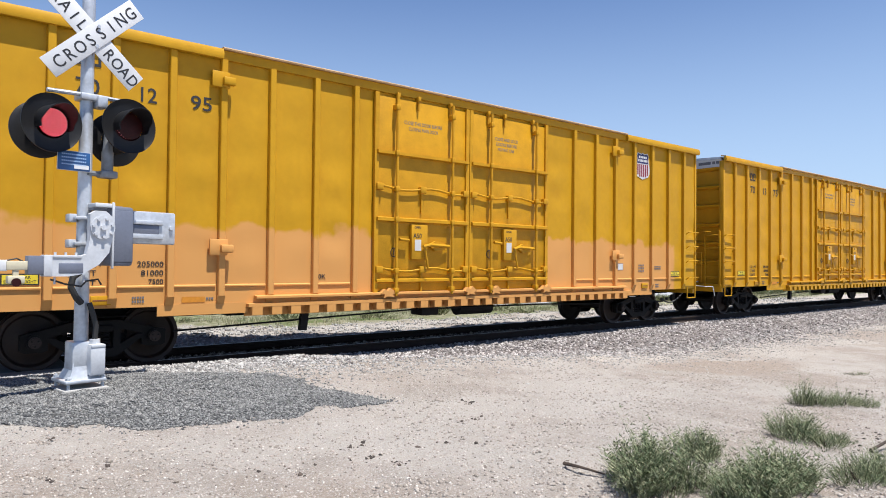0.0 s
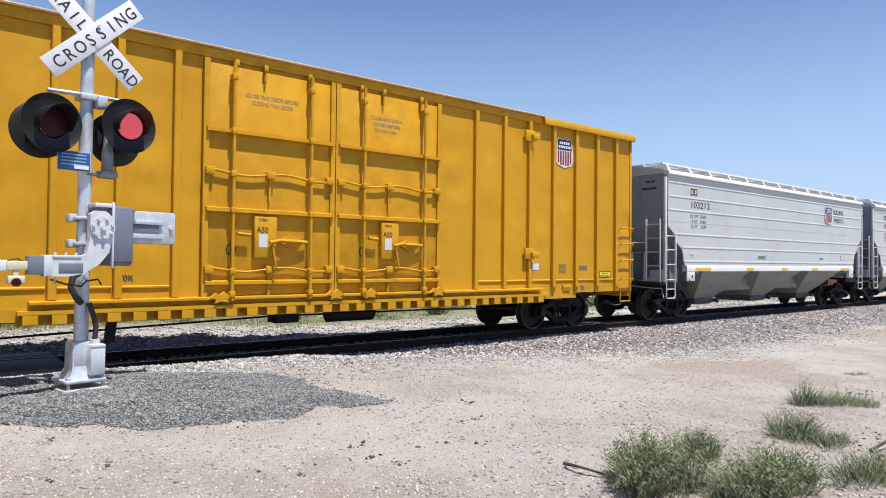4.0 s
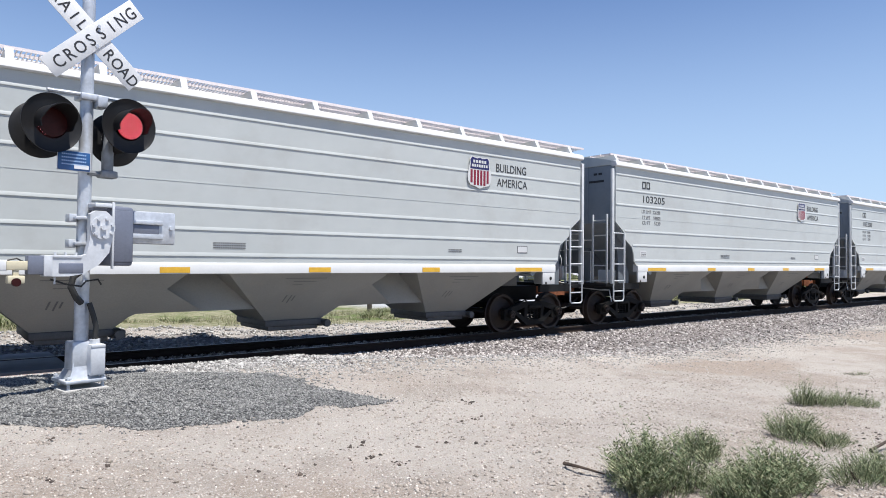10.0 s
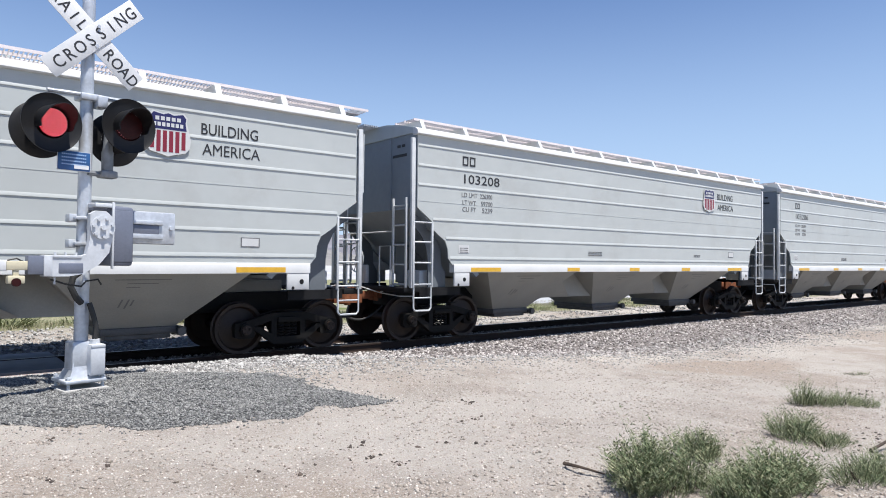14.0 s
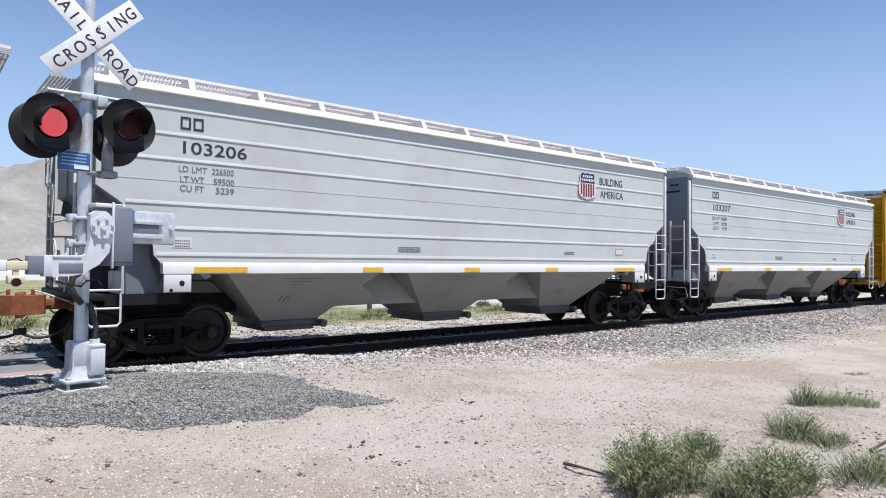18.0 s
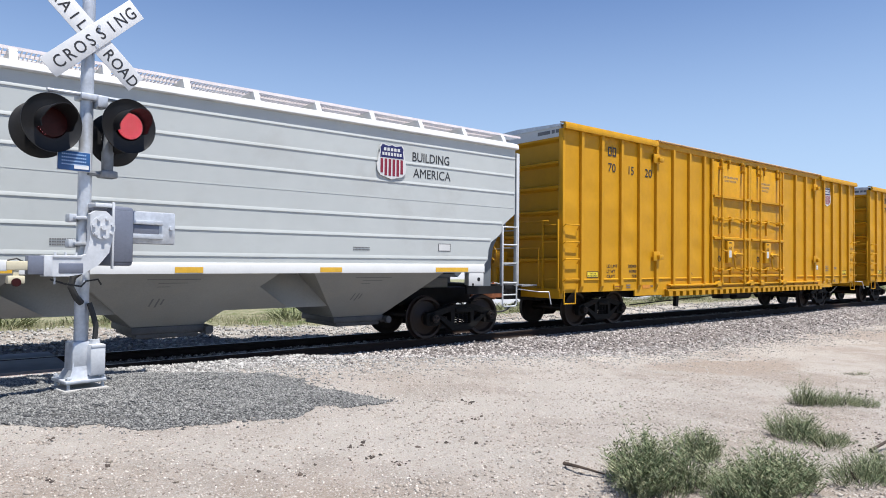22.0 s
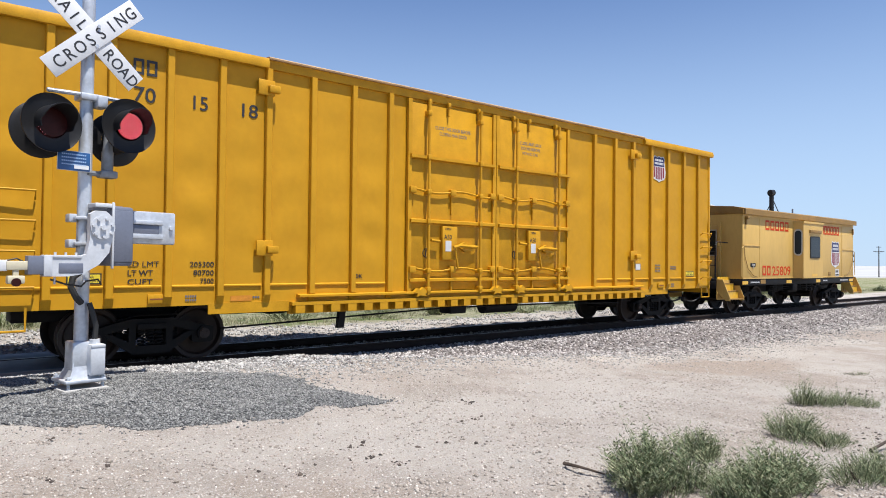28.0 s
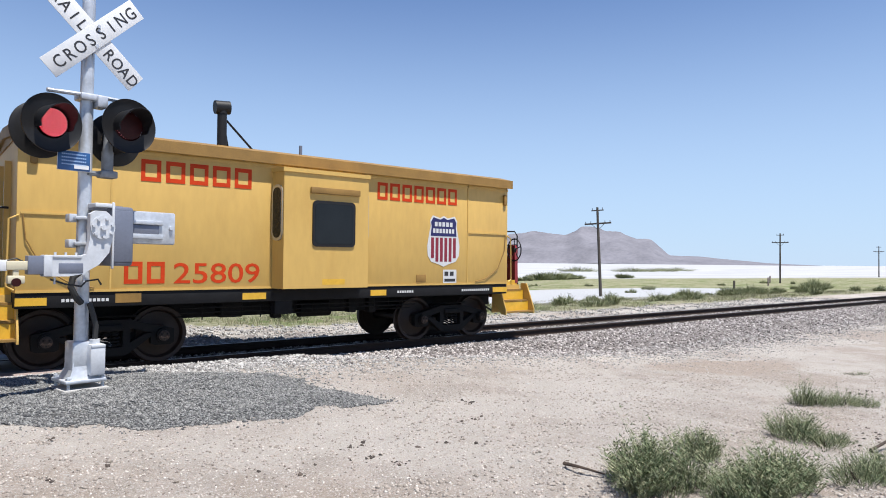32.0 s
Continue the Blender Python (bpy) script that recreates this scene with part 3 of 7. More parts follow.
def couple(car, x, left, reach):
    m = pose(x - (reach - 0.75 if left else 0.75 - reach), 0, 0.95, 0, 0, 0 if left else 180)
    share("coupler", ME_coupler, car, m, "rusty brown knuckle coupler")
    share("air_hose", ME_hose, car, m)
    if reach > 0.62:
        share("uncoupling_lever", ME_lever, car, m)


def shield(car, x, z, w, h, y):
    """The heraldic shield: white rim, blue chief with two white bars, white field with dark red stripes."""
    def outline(g):
        pts = [(-0.42, 0.40), (-0.34, 0.50), (-0.12, 0.455), (0, 0.50), (0.12, 0.455), (0.34, 0.50), (0.42, 0.40), (0.40, 0.30), (0.44, 0.16), (0.50, -0.10), (0.48, -0.28), (0.38, -0.40), (0.16, -0.45), (0, -0.50),
               (-0.16, -0.45), (-0.38, -0.40), (-0.48, -0.28), (-0.50, -0.10), (-0.44, 0.16), (-0.40, 0.30)]
        return [(x + w / 2 + u * w * g, z + h / 2 + v * h * g) for u, v in pts]
    s = Shape().prism(outline(1.0), "y", y - 0.003, y)
    ob = part("shield_emblem", s, M_white, car, "white-rimmed shield with blue top and red stripes")
    lo = z + h * 0.60
    pts = outline(0.93)
    ups = [p for p in pts[:8]] + [(x + w * 0.90, lo), (x + w * 0.10, lo)] + [pts[19]]
    part("chief", Shape().prism(ups, "y", y - 0.006, y - 0.003), M_blue, ob, "dark blue shield top")
    st = Shape()
    for i in range(6):
        u = x + w * (0.115 + i * 0.135)
        drop = z + h * (0.10 if 0 < i < 5 else 0.17)
        st.box(u, y - 0.006, drop, u + w * 0.088, y - 0.003, lo - h * 0.03)
    part("stripes", st, M_maroon, ob)
    wb = bars(x + w * 0.22, z + h * 0.79, y - 0.006, w * 0.58, h * 0.085, 5, 0.3)
    wb2 = bars(x + w * 0.17, z + h * 0.66, y - 0.006, w * 0.68, h * 0.085, 7, 0.3)
    wb.add(wb2.v, wb2.f)
    part("emblem_lettering", wb, M_white, ob)


# ---------------------------------------------------------------- covered hoppers
HOP_L = 16.15


def ladder(car, name, p, q, zs, z0, z1, material, label=""):
    """A ladder between the feet p and q: one stile, and under it the other stile and the rungs."""
    def stile(c):
        return Shape().bevbox(c[0] - 0.022, c[1] - 0.025, z0, c[0] + 0.022, c[1] + 0.025, z1, 0.006)
    lad = part(name, stile(p), material, car, label)
    part("stile", stile(q), material, lad)
    for z in zs:
        part("rung", Shape().tube((p[0], p[1], z), (q[0], q[1], z), 0.017, 6), material, lad)


def build_hopper():
    car = thing("covered_hopper", "light grey covered hopper car rolling on the track", "hopper car", "grey covered hoppers in the train")
    L = HOP_L
    W = 1.60
    half = [(0.10, 4.30), (0.10, 2.78), (0.50, 2.52), (0.56, 2.34), (0.70, 2.24), (0.90, 2.12), (0.98, 1.95), (1.0, 1.75), (1.12, 1.62)]
    outline = half + [(L - x, z) for x, z in reversed(half)]
    for sg in (-1, 1):
        sheet = Shape().prism(outline, "y", sg * W, sg * (W - 0.03))
        side = part("side_sheet", sheet, M_hopper, car)
        for z, a, bb in ((4.05, 0.1, 0.045), (3.645, 0.1, 0.045), (3.25, 0.1, 0.045), (2.555, 0.52, 0.05), (2.175, 0.90, 0.05), (1.76, 1.02, 0.055)):
            prof = [(sg * W, z - bb * 0.5), (sg * (W + 0.012), z - bb * 0.35), (sg * (W + 0.012), z), (sg * W, z + bb * 0.75)]
            part("side_rib", Shape().prism(prof, "x", a + 0.02, L - a - 0.02), M_hopper, side)
        part("panel_seam", Shape().box(0.12, sg * W, 2.910, L - 0.12, sg * (W + 0.004), 2.922), M_hopper, side)
        sill = Shape().prism([(sg * (W - 0.12), 1.46), (sg * (W + 0.035), 1.46), (sg * (W + 0.035), 1.60), (sg * (W + 0.015), 1.635), (sg * (W - 0.12), 1.66)], "x", 1.14, L - 1.14)
        side_sill = part("side_sill", sill, M_white, car, "white side sill")
        for a, b in ((1.66, 2.62), (5.09, 5.59), (7.86, 8.34), (10.63, 11.12), (L - 2.62, L - 1.66)):
            part("reflector", Shape().box(a, sg * (W + 0.035), 1.475, b, sg * (W + 0.040), 1.565), M_reflector, side_sill, "amber reflective strip")
        for a in (1.16, L - 1.62):
            plate = Shape().bevbox(a, sg * (W - 0.02), 1.17, a + 0.46, sg * (W + 0.03), 1.459, 0.01)
            jack = part("jacking_plate", plate, M_white, car)
            for u, z, r in ((0.30, 1.31, 0.045), (0.12, 1.20, 0.03)):
                # Black disc on the plate, painted for the dark inside of a hole.
                part("jack_hole", Shape().tube((a + u, sg * (W + 0.028), z), (a + u, sg * (W + 0.034), z), r, 14), M_black, jack)
        # top chord and eave
        part("top_chord", Shape().prism([(sg * 1.50, 4.25), (sg * (W + 0.045), 4.255), (sg * (W + 0.07), 4.275), (sg * (W + 0.06), 4.33), (sg * (W + 0.03), 4.375), (sg * 1.50, 4.42)], "x", 0.04, L - 0.04), M_white, car)
    # roof
    roof = [(-1.62, 4.33), (-1.45, 4.42), (-1.0, 4.53), (-0.5, 4.60), (0, 4.62), (0.5, 4.60), (1.0, 4.53), (1.45, 4.42), (1.62, 4.33), (1.5, 4.30), (-1.5, 4.30)]
    part("roof", Shape().prism(roof, "x", 0.06, L - 0.06), M_hopper, car)
    hatch = Shape()
    hatch.prism([(-0.36, 4.60), (-0.36, 4.70), (-0.28, 4.76), (0.28, 4.76), (0.36, 4.70), (0.36, 4.60)], "x", 0.9, L - 0.9)
    cover = part("hatch_cover", hatch, M_hopper, car)
    for i in range(18):
        x = 1.1 + i * (L - 2.2) / 17
        part("hatch_strap", Shape().bevbox(x - 0.04, -0.42, 4.62, x + 0.04, 0.42, 4.79, 0.01), M_hopper, cover)
    nb = 13
    for sg in (-1, 1):
        walk_ = Shape()
        for y in (0.72, 1.05, 1.38):
            walk_.box(-0.32 if sg > 0 else 0.15, sg * (y - 0.008), 4.585, L + (0.32 if sg < 0 else -0.15), sg * (y + 0.008), 4.63)
        n = 250
        for i in range(n):
            x = 0.2 + (L - 0.4) * i / (n - 1)
            walk_.box(x - 0.007, sg * 0.72, 4.602, x + 0.007, sg * 1.38, 4.628)
        part("running_board", walk_, M_board, car, "open steel grating walkway")
        for i in range(nb):
            x = 0.35 + (L - 0.7) * i / (nb - 1)
            b = Shape().prism([(sg * 0.72, 4.56), (sg * 1.30, 4.42), (sg * 1.50, 4.40), (sg * 1.50, 4.42), (sg * 1.40, 4.60), (sg * 0.72, 4.584)], "x", x - 0.055, x + 0.055)
            part("board_bracket", b, M_white, car)
    # ends
    for left in (True, False):
        fx = (lambda v: v) if left else (lambda v: L - v)
        top = [(-1.56, 2.76), (1.56, 2.76), (1.56, 4.26), (1.48, 4.36), (0.9, 4.50), (0.3, 4.56), (-0.3, 4.56), (-0.9, 4.50), (-1.48, 4.36), (-1.56, 4.26)]
        end = part("end_sheet", Shape().prism(top, "x", fx(0.10), fx(0.16)), M_hopend, car, "end sheet in a darker grey that carries its shade")
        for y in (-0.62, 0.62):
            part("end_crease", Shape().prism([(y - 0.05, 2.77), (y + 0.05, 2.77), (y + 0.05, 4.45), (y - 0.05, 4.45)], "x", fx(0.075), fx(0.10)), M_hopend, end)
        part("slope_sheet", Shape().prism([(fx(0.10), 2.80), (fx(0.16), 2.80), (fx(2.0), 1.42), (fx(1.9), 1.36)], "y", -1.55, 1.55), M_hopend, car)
        web = [(0.16, 2.74), (0.50, 2.52), (0.60, 2.36), (0.90, 2.12), (1.0, 1.95), (1.02, 1.62), (1.14, 1.44), (1.14, 1.14), (0.64, 1.14), (0.63, 1.7), (0.58, 1.98), (0.46, 2.2), (0.28, 2.38), (0.12, 2.46)]
        for y in (-1.34, 1.30):
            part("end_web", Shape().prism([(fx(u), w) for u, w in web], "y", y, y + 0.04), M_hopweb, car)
        part("center_web", Shape().prism([(fx(0.9), 1.2), (fx(1.9), 1.2), (fx(1.9), 1.45), (fx(0.9), 2.1)], "y", -0.2, 0.2), M_hopweb, car)
        plat = Shape().bevbox(fx(-0.16), -1.5, 1.06, fx(0.30), 1.5, 1.16, 0.015)
        plat.bevbox(fx(0.30), -0.3, 0.72, fx(3.0), 0.3, 1.08, 0.02)
        plat.box(fx(0.30), -1.45, 0.98, fx(1.5), -1.38, 1.15).box(fx(0.30), 1.38, 0.98, fx(1.5), 1.45, 1.15)
        part("end_platform", plat, M_black, car, "black end sill and platform")
        for y in (-1.57, 1.57):
            part("corner_post", Shape().bevbox(fx(-0.055), y - 0.035, 1.15, fx(0.045), y + 0.035, 4.18, 0.01), M_silver, car)
        for y in (-1.60, 1.60):
            ladder(car, "side_ladder", (fx(0.0), y), (fx(0.52), y), [1.22, 1.66, 2.08, 2.48], 1.16, 2.5, M_silver, "pale grey side ladder")
            part("stirrup", Shape().path([(fx(0.02), y, 1.18), (fx(0.02), y, 0.74), (fx(0.07), y, 0.69), (fx(0.45), y, 0.69), (fx(0.50), y, 0.74), (fx(0.50), y, 1.18)], 0.02, 6).path([(fx(0.02), y, 0.95), (fx(0.50), y, 0.95)], 0.016, 6), M_silver, car)
        for y0 in (-1.45, 0.98):
            ladder(car, "end_ladder", (fx(-0.08), y0), (fx(-0.08), y0 + 0.46), [1.22, 1.62, 2.02, 2.42, 2.82], 1.15, 2.98, M_silver)
        rail_ = Shape().path([(fx(-0.09), -1.0, 2.30), (fx(-0.09), 1.0, 2.30)], 0.016)
        rail_.path([(fx(-0.12), -0.95, 1.16), (fx(-0.12), -0.95, 2.0), (fx(-0.12), -0.55, 2.0), (fx(-0.12), -0.55, 1.16)], 0.016)
        part("end_handrail", rail_, M_silver, car)
        yl = 1.0 if left else -1.0
        cage = Shape()
        for y in (yl * 1.12, yl * 1.52):
            cage.path([(fx(-0.02), y, 2.9), (fx(-0.12), y, 3.0), (fx(-0.12), y, 4.1), (fx(0.06), y, 4.2)], 0.016)
        for z in (3.0, 3.4, 3.8, 4.1):
            cage.tube((fx(-0.12), yl * 1.12, z), (fx(-0.12), yl * 1.52, z), 0.016, 6)
        part("upper_ladder", cage, M_silver, car)
        cross = Shape()
        for i in range(7):
            cross.box(fx(-0.34 + i * 0.06), -1.02 if not left else -0.2, 4.59, fx(-0.34 + i * 0.06 + 0.018), 1.35 if left else 0.2, 4.63)
        for y in np.arange(-0.15, 1.36, 0.1):
            yy = y if left else -y
            cross.box(fx(-0.34), yy - 0.012, 4.595, fx(0.04), yy + 0.012, 4.625)
        part("end_running_board", cross, M_galv, car, "dark steel grating step over the end")
        gear = Shape().tube((fx(-0.06), 0.32, 1.72), (fx(-0.14), 0.32, 1.72), 0.10, 14)
        for k in range(5):
            a = 2 * math.pi * k / 5
            gear.tube((fx(-0.14), 0.32, 1.72), (fx(-0.16), 0.32 + 0.27 * math.cos(a), 1.72 + 0.27 * math.sin(a)), 0.012, 5)
        ring = [(fx(-0.16), 0.32 + 0.28 * math.cos(a), 1.72 + 0.28 * math.sin(a)) for a in np.linspace(0, 2 * math.pi, 22)]
        gear.path(ring, 0.014, 6)
        gear.bevbox(fx(-0.05), 0.1, 1.2, fx(0.05), 0.5, 1.6, 0.02)
        if left:
            part("hand_brake", gear, M_silver, car)
        box_ = Shape().bevbox(fx(0.5), -1.2, 1.15, fx(0.95), -0.75, 1.5, 0.03).path([(fx(0.4), -0.9, 1.2), (fx(0.1), -0.7, 1.18), (fx(-0.05), -0.5, 1.02)], 0.02)
        part("brake_rigging", box_, M_silver, car)
        couple(car, fx(0.0), left, 0.66)
    # discharge bays
    spans = ((2.28, 3.985, 5.60), (6.30, L / 2, L - 6.30), (L - 5.60, L - 3.985, L - 2.28))
    z0, z1, yt, yb, hb = 0.55, 1.47, 1.545, 0.66, 0.62

    def yf(z):
        return yt + 0.002 - (z1 - z) / (z1 - z0) * (yt - yb)
    for i, (a, c, b) in enumerate(spans):
        vs = [(a, -yt, z1), (b, -yt, z1), (b, yt, z1), (a, yt, z1), (c - hb, -yb, z0), (c + hb, -yb, z0), (c + hb, yb, z0), (c - hb, yb, z0)]
        bay = part("hopper_bay", Shape().add(vs, [(0, 1, 5, 4), (1, 2, 6, 5), (2, 3, 7, 6), (3, 0, 4, 7), (4, 5, 6, 7), (3, 2, 1, 0)]), M_hopbay, car, "darker grey discharge bay")
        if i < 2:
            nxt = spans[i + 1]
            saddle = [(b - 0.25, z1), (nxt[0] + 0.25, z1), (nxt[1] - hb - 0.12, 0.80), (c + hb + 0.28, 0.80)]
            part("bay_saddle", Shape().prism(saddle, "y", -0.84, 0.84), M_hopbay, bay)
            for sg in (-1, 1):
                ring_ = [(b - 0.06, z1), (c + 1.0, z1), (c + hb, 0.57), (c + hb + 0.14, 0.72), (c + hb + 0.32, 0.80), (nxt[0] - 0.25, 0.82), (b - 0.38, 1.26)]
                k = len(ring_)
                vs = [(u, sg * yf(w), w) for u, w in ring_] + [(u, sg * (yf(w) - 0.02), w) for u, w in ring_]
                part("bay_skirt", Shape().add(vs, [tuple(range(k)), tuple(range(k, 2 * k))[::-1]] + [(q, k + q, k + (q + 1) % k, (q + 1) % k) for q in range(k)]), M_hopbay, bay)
        gate = Shape().bevbox(c - 0.64, -0.70, 0.44, c + 0.64, 0.70, 0.56, 0.02)
        gate.bevbox(c - 0.56, -0.66, 0.36, c + 0.56, 0.66, 0.45, 0.02)
        gate.tube((c + 0.70, -0.78, 0.47), (c + 0.70, 0.78, 0.47), 0.04, 10)
        gate.tube((c + 0.70, -0.84, 0.47), (c + 0.70, -0.74, 0.47), 0.075, 10)
        gate.bevbox(c + 0.62, -0.62, 0.40, c + 0.86, 0.62, 0.52, 0.01)
        part("outlet_gate", gate, mat("outlet_steel", (0.07, 0.07, 0.072), 0.6, var=0.25, scale=5) if i == 0 else bpy.data.materials["outlet_steel"], bay)
    spine = Shape().bevbox(1.0, -0.22, 1.02, L - 1.0, 0.22, 1.30, 0.02)
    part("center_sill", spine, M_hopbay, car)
    truck(car, 1.28)
    truck(car, L - 1.28)
    # lettering that all of them carry
    for sg, flip in ((-1, False),):
        y = -W - 0.004
        shield(car, 11.93, 3.28, 0.76, 0.70, -W - 0.030)
        words(car, "lettering", "BUILDING", 12.86, 3.70, y, 0.19, M_letblk, fit=1.06)
        words(car, "lettering", "AMERICA", 12.90, 3.375, y, 0.19, M_letblk, fit=1.06)
        words(car, "lettering", "LD LMT", 1.37, 3.07, y, 0.10, M_letgrey, fit=0.50)
        words(car, "lettering", "LT WT", 1.40, 2.885 + 0.02, y, 0.105, M_letgrey, fit=0.42)
        words(car, "lettering", "CU FT", 1.40, 2.76, y, 0.105, M_letgrey, fit=0.42)
        words(car, "lettering", "5239", 2.02, 2.76, y, 0.105, M_letgrey, fit=0.34)
        mark = blocks(1.40, 3.74, y, 0.44, 0.20, 2, 0.2, 0.17)
        part("reporting_mark", mark, M_letblk, car)
        small = bars(1.34, 1.965, y, 0.26, 0.022, 7, 0.25, 3, 1.9)
        s2 = bars(6.0, 1.95, y, 0.6, 0.020, 18, 0.25, 3, 2.0)
        s3 = bars(11.4, 1.93, y, 0.4, 0.020, 12, 0.25, 2, 2.0)
        for s_ in (s2, s3):
            small.add(s_.v, s_.f)
        part("small_stencils", small, M_letgrey, car)
        tag = part("white_tag", Shape().box(13.62, y - 0.002, 1.90, 13.98, y, 2.06), M_letgrey, car, "white tag in a grey rim")
        part("tag_face", Shape().box(13.64, y - 0.004, 1.915, 13.96, y - 0.002, 2.045), M_white, tag)
        part("consolidated_stencil", Shape().box(1.30, y - 0.002, 1.87, 1.62, y - 0.001, 2.04), M_white, car)
        end_mark = Shape()
        for u, z, w in ((-1.0, 4.06, 0.12), (-1.16, 4.06, 0.12), (-1.22, 3.86, 0.5)):
            end_mark.box(0.094, u, z, 0.098, u + w, z + 0.06)
        part("end_mark", end_mark, M_letblk, car)
        for c in (3.98, 8.07, 12.17):
            for k, (dx, z, w, h) in enumerate(((-0.6, 1.36, 0.9, 0.012), (-0.4, 1.30, 0.5, 0.010), (-0.4, 1.24, 0.22, 0.010), (-0.46, 0.92, 0.03, 0.13), (-0.36, 0.90, 0.03, 0.15), (-0.27, 0.94, 0.03, 0.10))):
                yy = -yf(z) - 0.006
                bay_mark = Shape().add([(c + dx, yy, z), (c + dx + w, yy, z), (c + dx + w + h * 0.3, yy - h * 0.96, z + h), (c + dx + h * 0.3, yy - h * 0.96, z + h)], [(0, 1, 2, 3)])
                part("bay_stencil", bay_mark, M_letgrey, car)
    return car


# ---------------------------------------------------------------- boxcars
BOX_L = 19.9


def faded_paint():
    m = mat("patched_yellow_paint", (0.49, 0.258, 0.008), 0.5, var=0.10, scale=0.9, bump=0.05, bscale=9, spec=0.22, stain=(0.414, 0.188, 0.0054), stain_amt=0.4, stretch=(0.8, 1, 0.7))
    nt = m.node_tree
    b = nt.nodes["Principled BSDF"]
    src = b.inputs["Base Color"].links[0].from_socket
    tc = nt.nodes.new("ShaderNodeTexCoord")
    sp = nt.nodes.new("ShaderNodeSeparateXYZ")
    nt.links.new(tc.outputs["Object"], sp.inputs[0])
    n = mnode(nt, "ShaderNodeTexNoise", Scale=1.4, Detail=4, Roughness=0.5)
    nt.links.new(tc.outputs["Object"], n.inputs[0])
    ad = nt.nodes.new("ShaderNodeMath")
    ad.operation = "MULTIPLY_ADD"
    ad.inputs[1].default_value = 0.9
    nt.links.new(n.outputs[0], ad.inputs[0]), nt.links.new(sp.outputs[2], ad.inputs[2])
    r = nt.nodes.new("ShaderNodeMapRange")
    r.inputs[1].default_value, r.inputs[2].default_value = 2.72, 2.64
    nt.links.new(ad.outputs[0], r.inputs[0])
    g = nt.nodes.new("ShaderNodeMapRange")
    g.inputs[1].default_value, g.inputs[2].default_value = 17.1, 17.0
    nt.links.new(sp.outputs[0], g.inputs[0])
    ml = nt.nodes.new("ShaderNodeMath")
    ml.operation = "MULTIPLY"
    nt.links.new(r.outputs[0], ml.inputs[0]), nt.links.new(g.outputs[0], ml.inputs[1])
    mx = nt.nodes.new("ShaderNodeMix")
    mx.data_type = "RGBA"
    nt.links.new(ml.outputs[0], mx.inputs[0]), nt.links.new(src, mx.inputs[6])
    mx.inputs[7].default_value = (0.58, 0.285, 0.085, 1)
    nt.links.new(mx.outputs[2], b.inputs["Base Color"])
    return m


M_patched = faded_paint()
POSTS = [0.50, 1.38, 2.29, 3.19, 4.07, 5.00, 5.93, 6.83, 13.72, 14.66, 15.54, 16.45, 17.36, 18.26, 19.12]


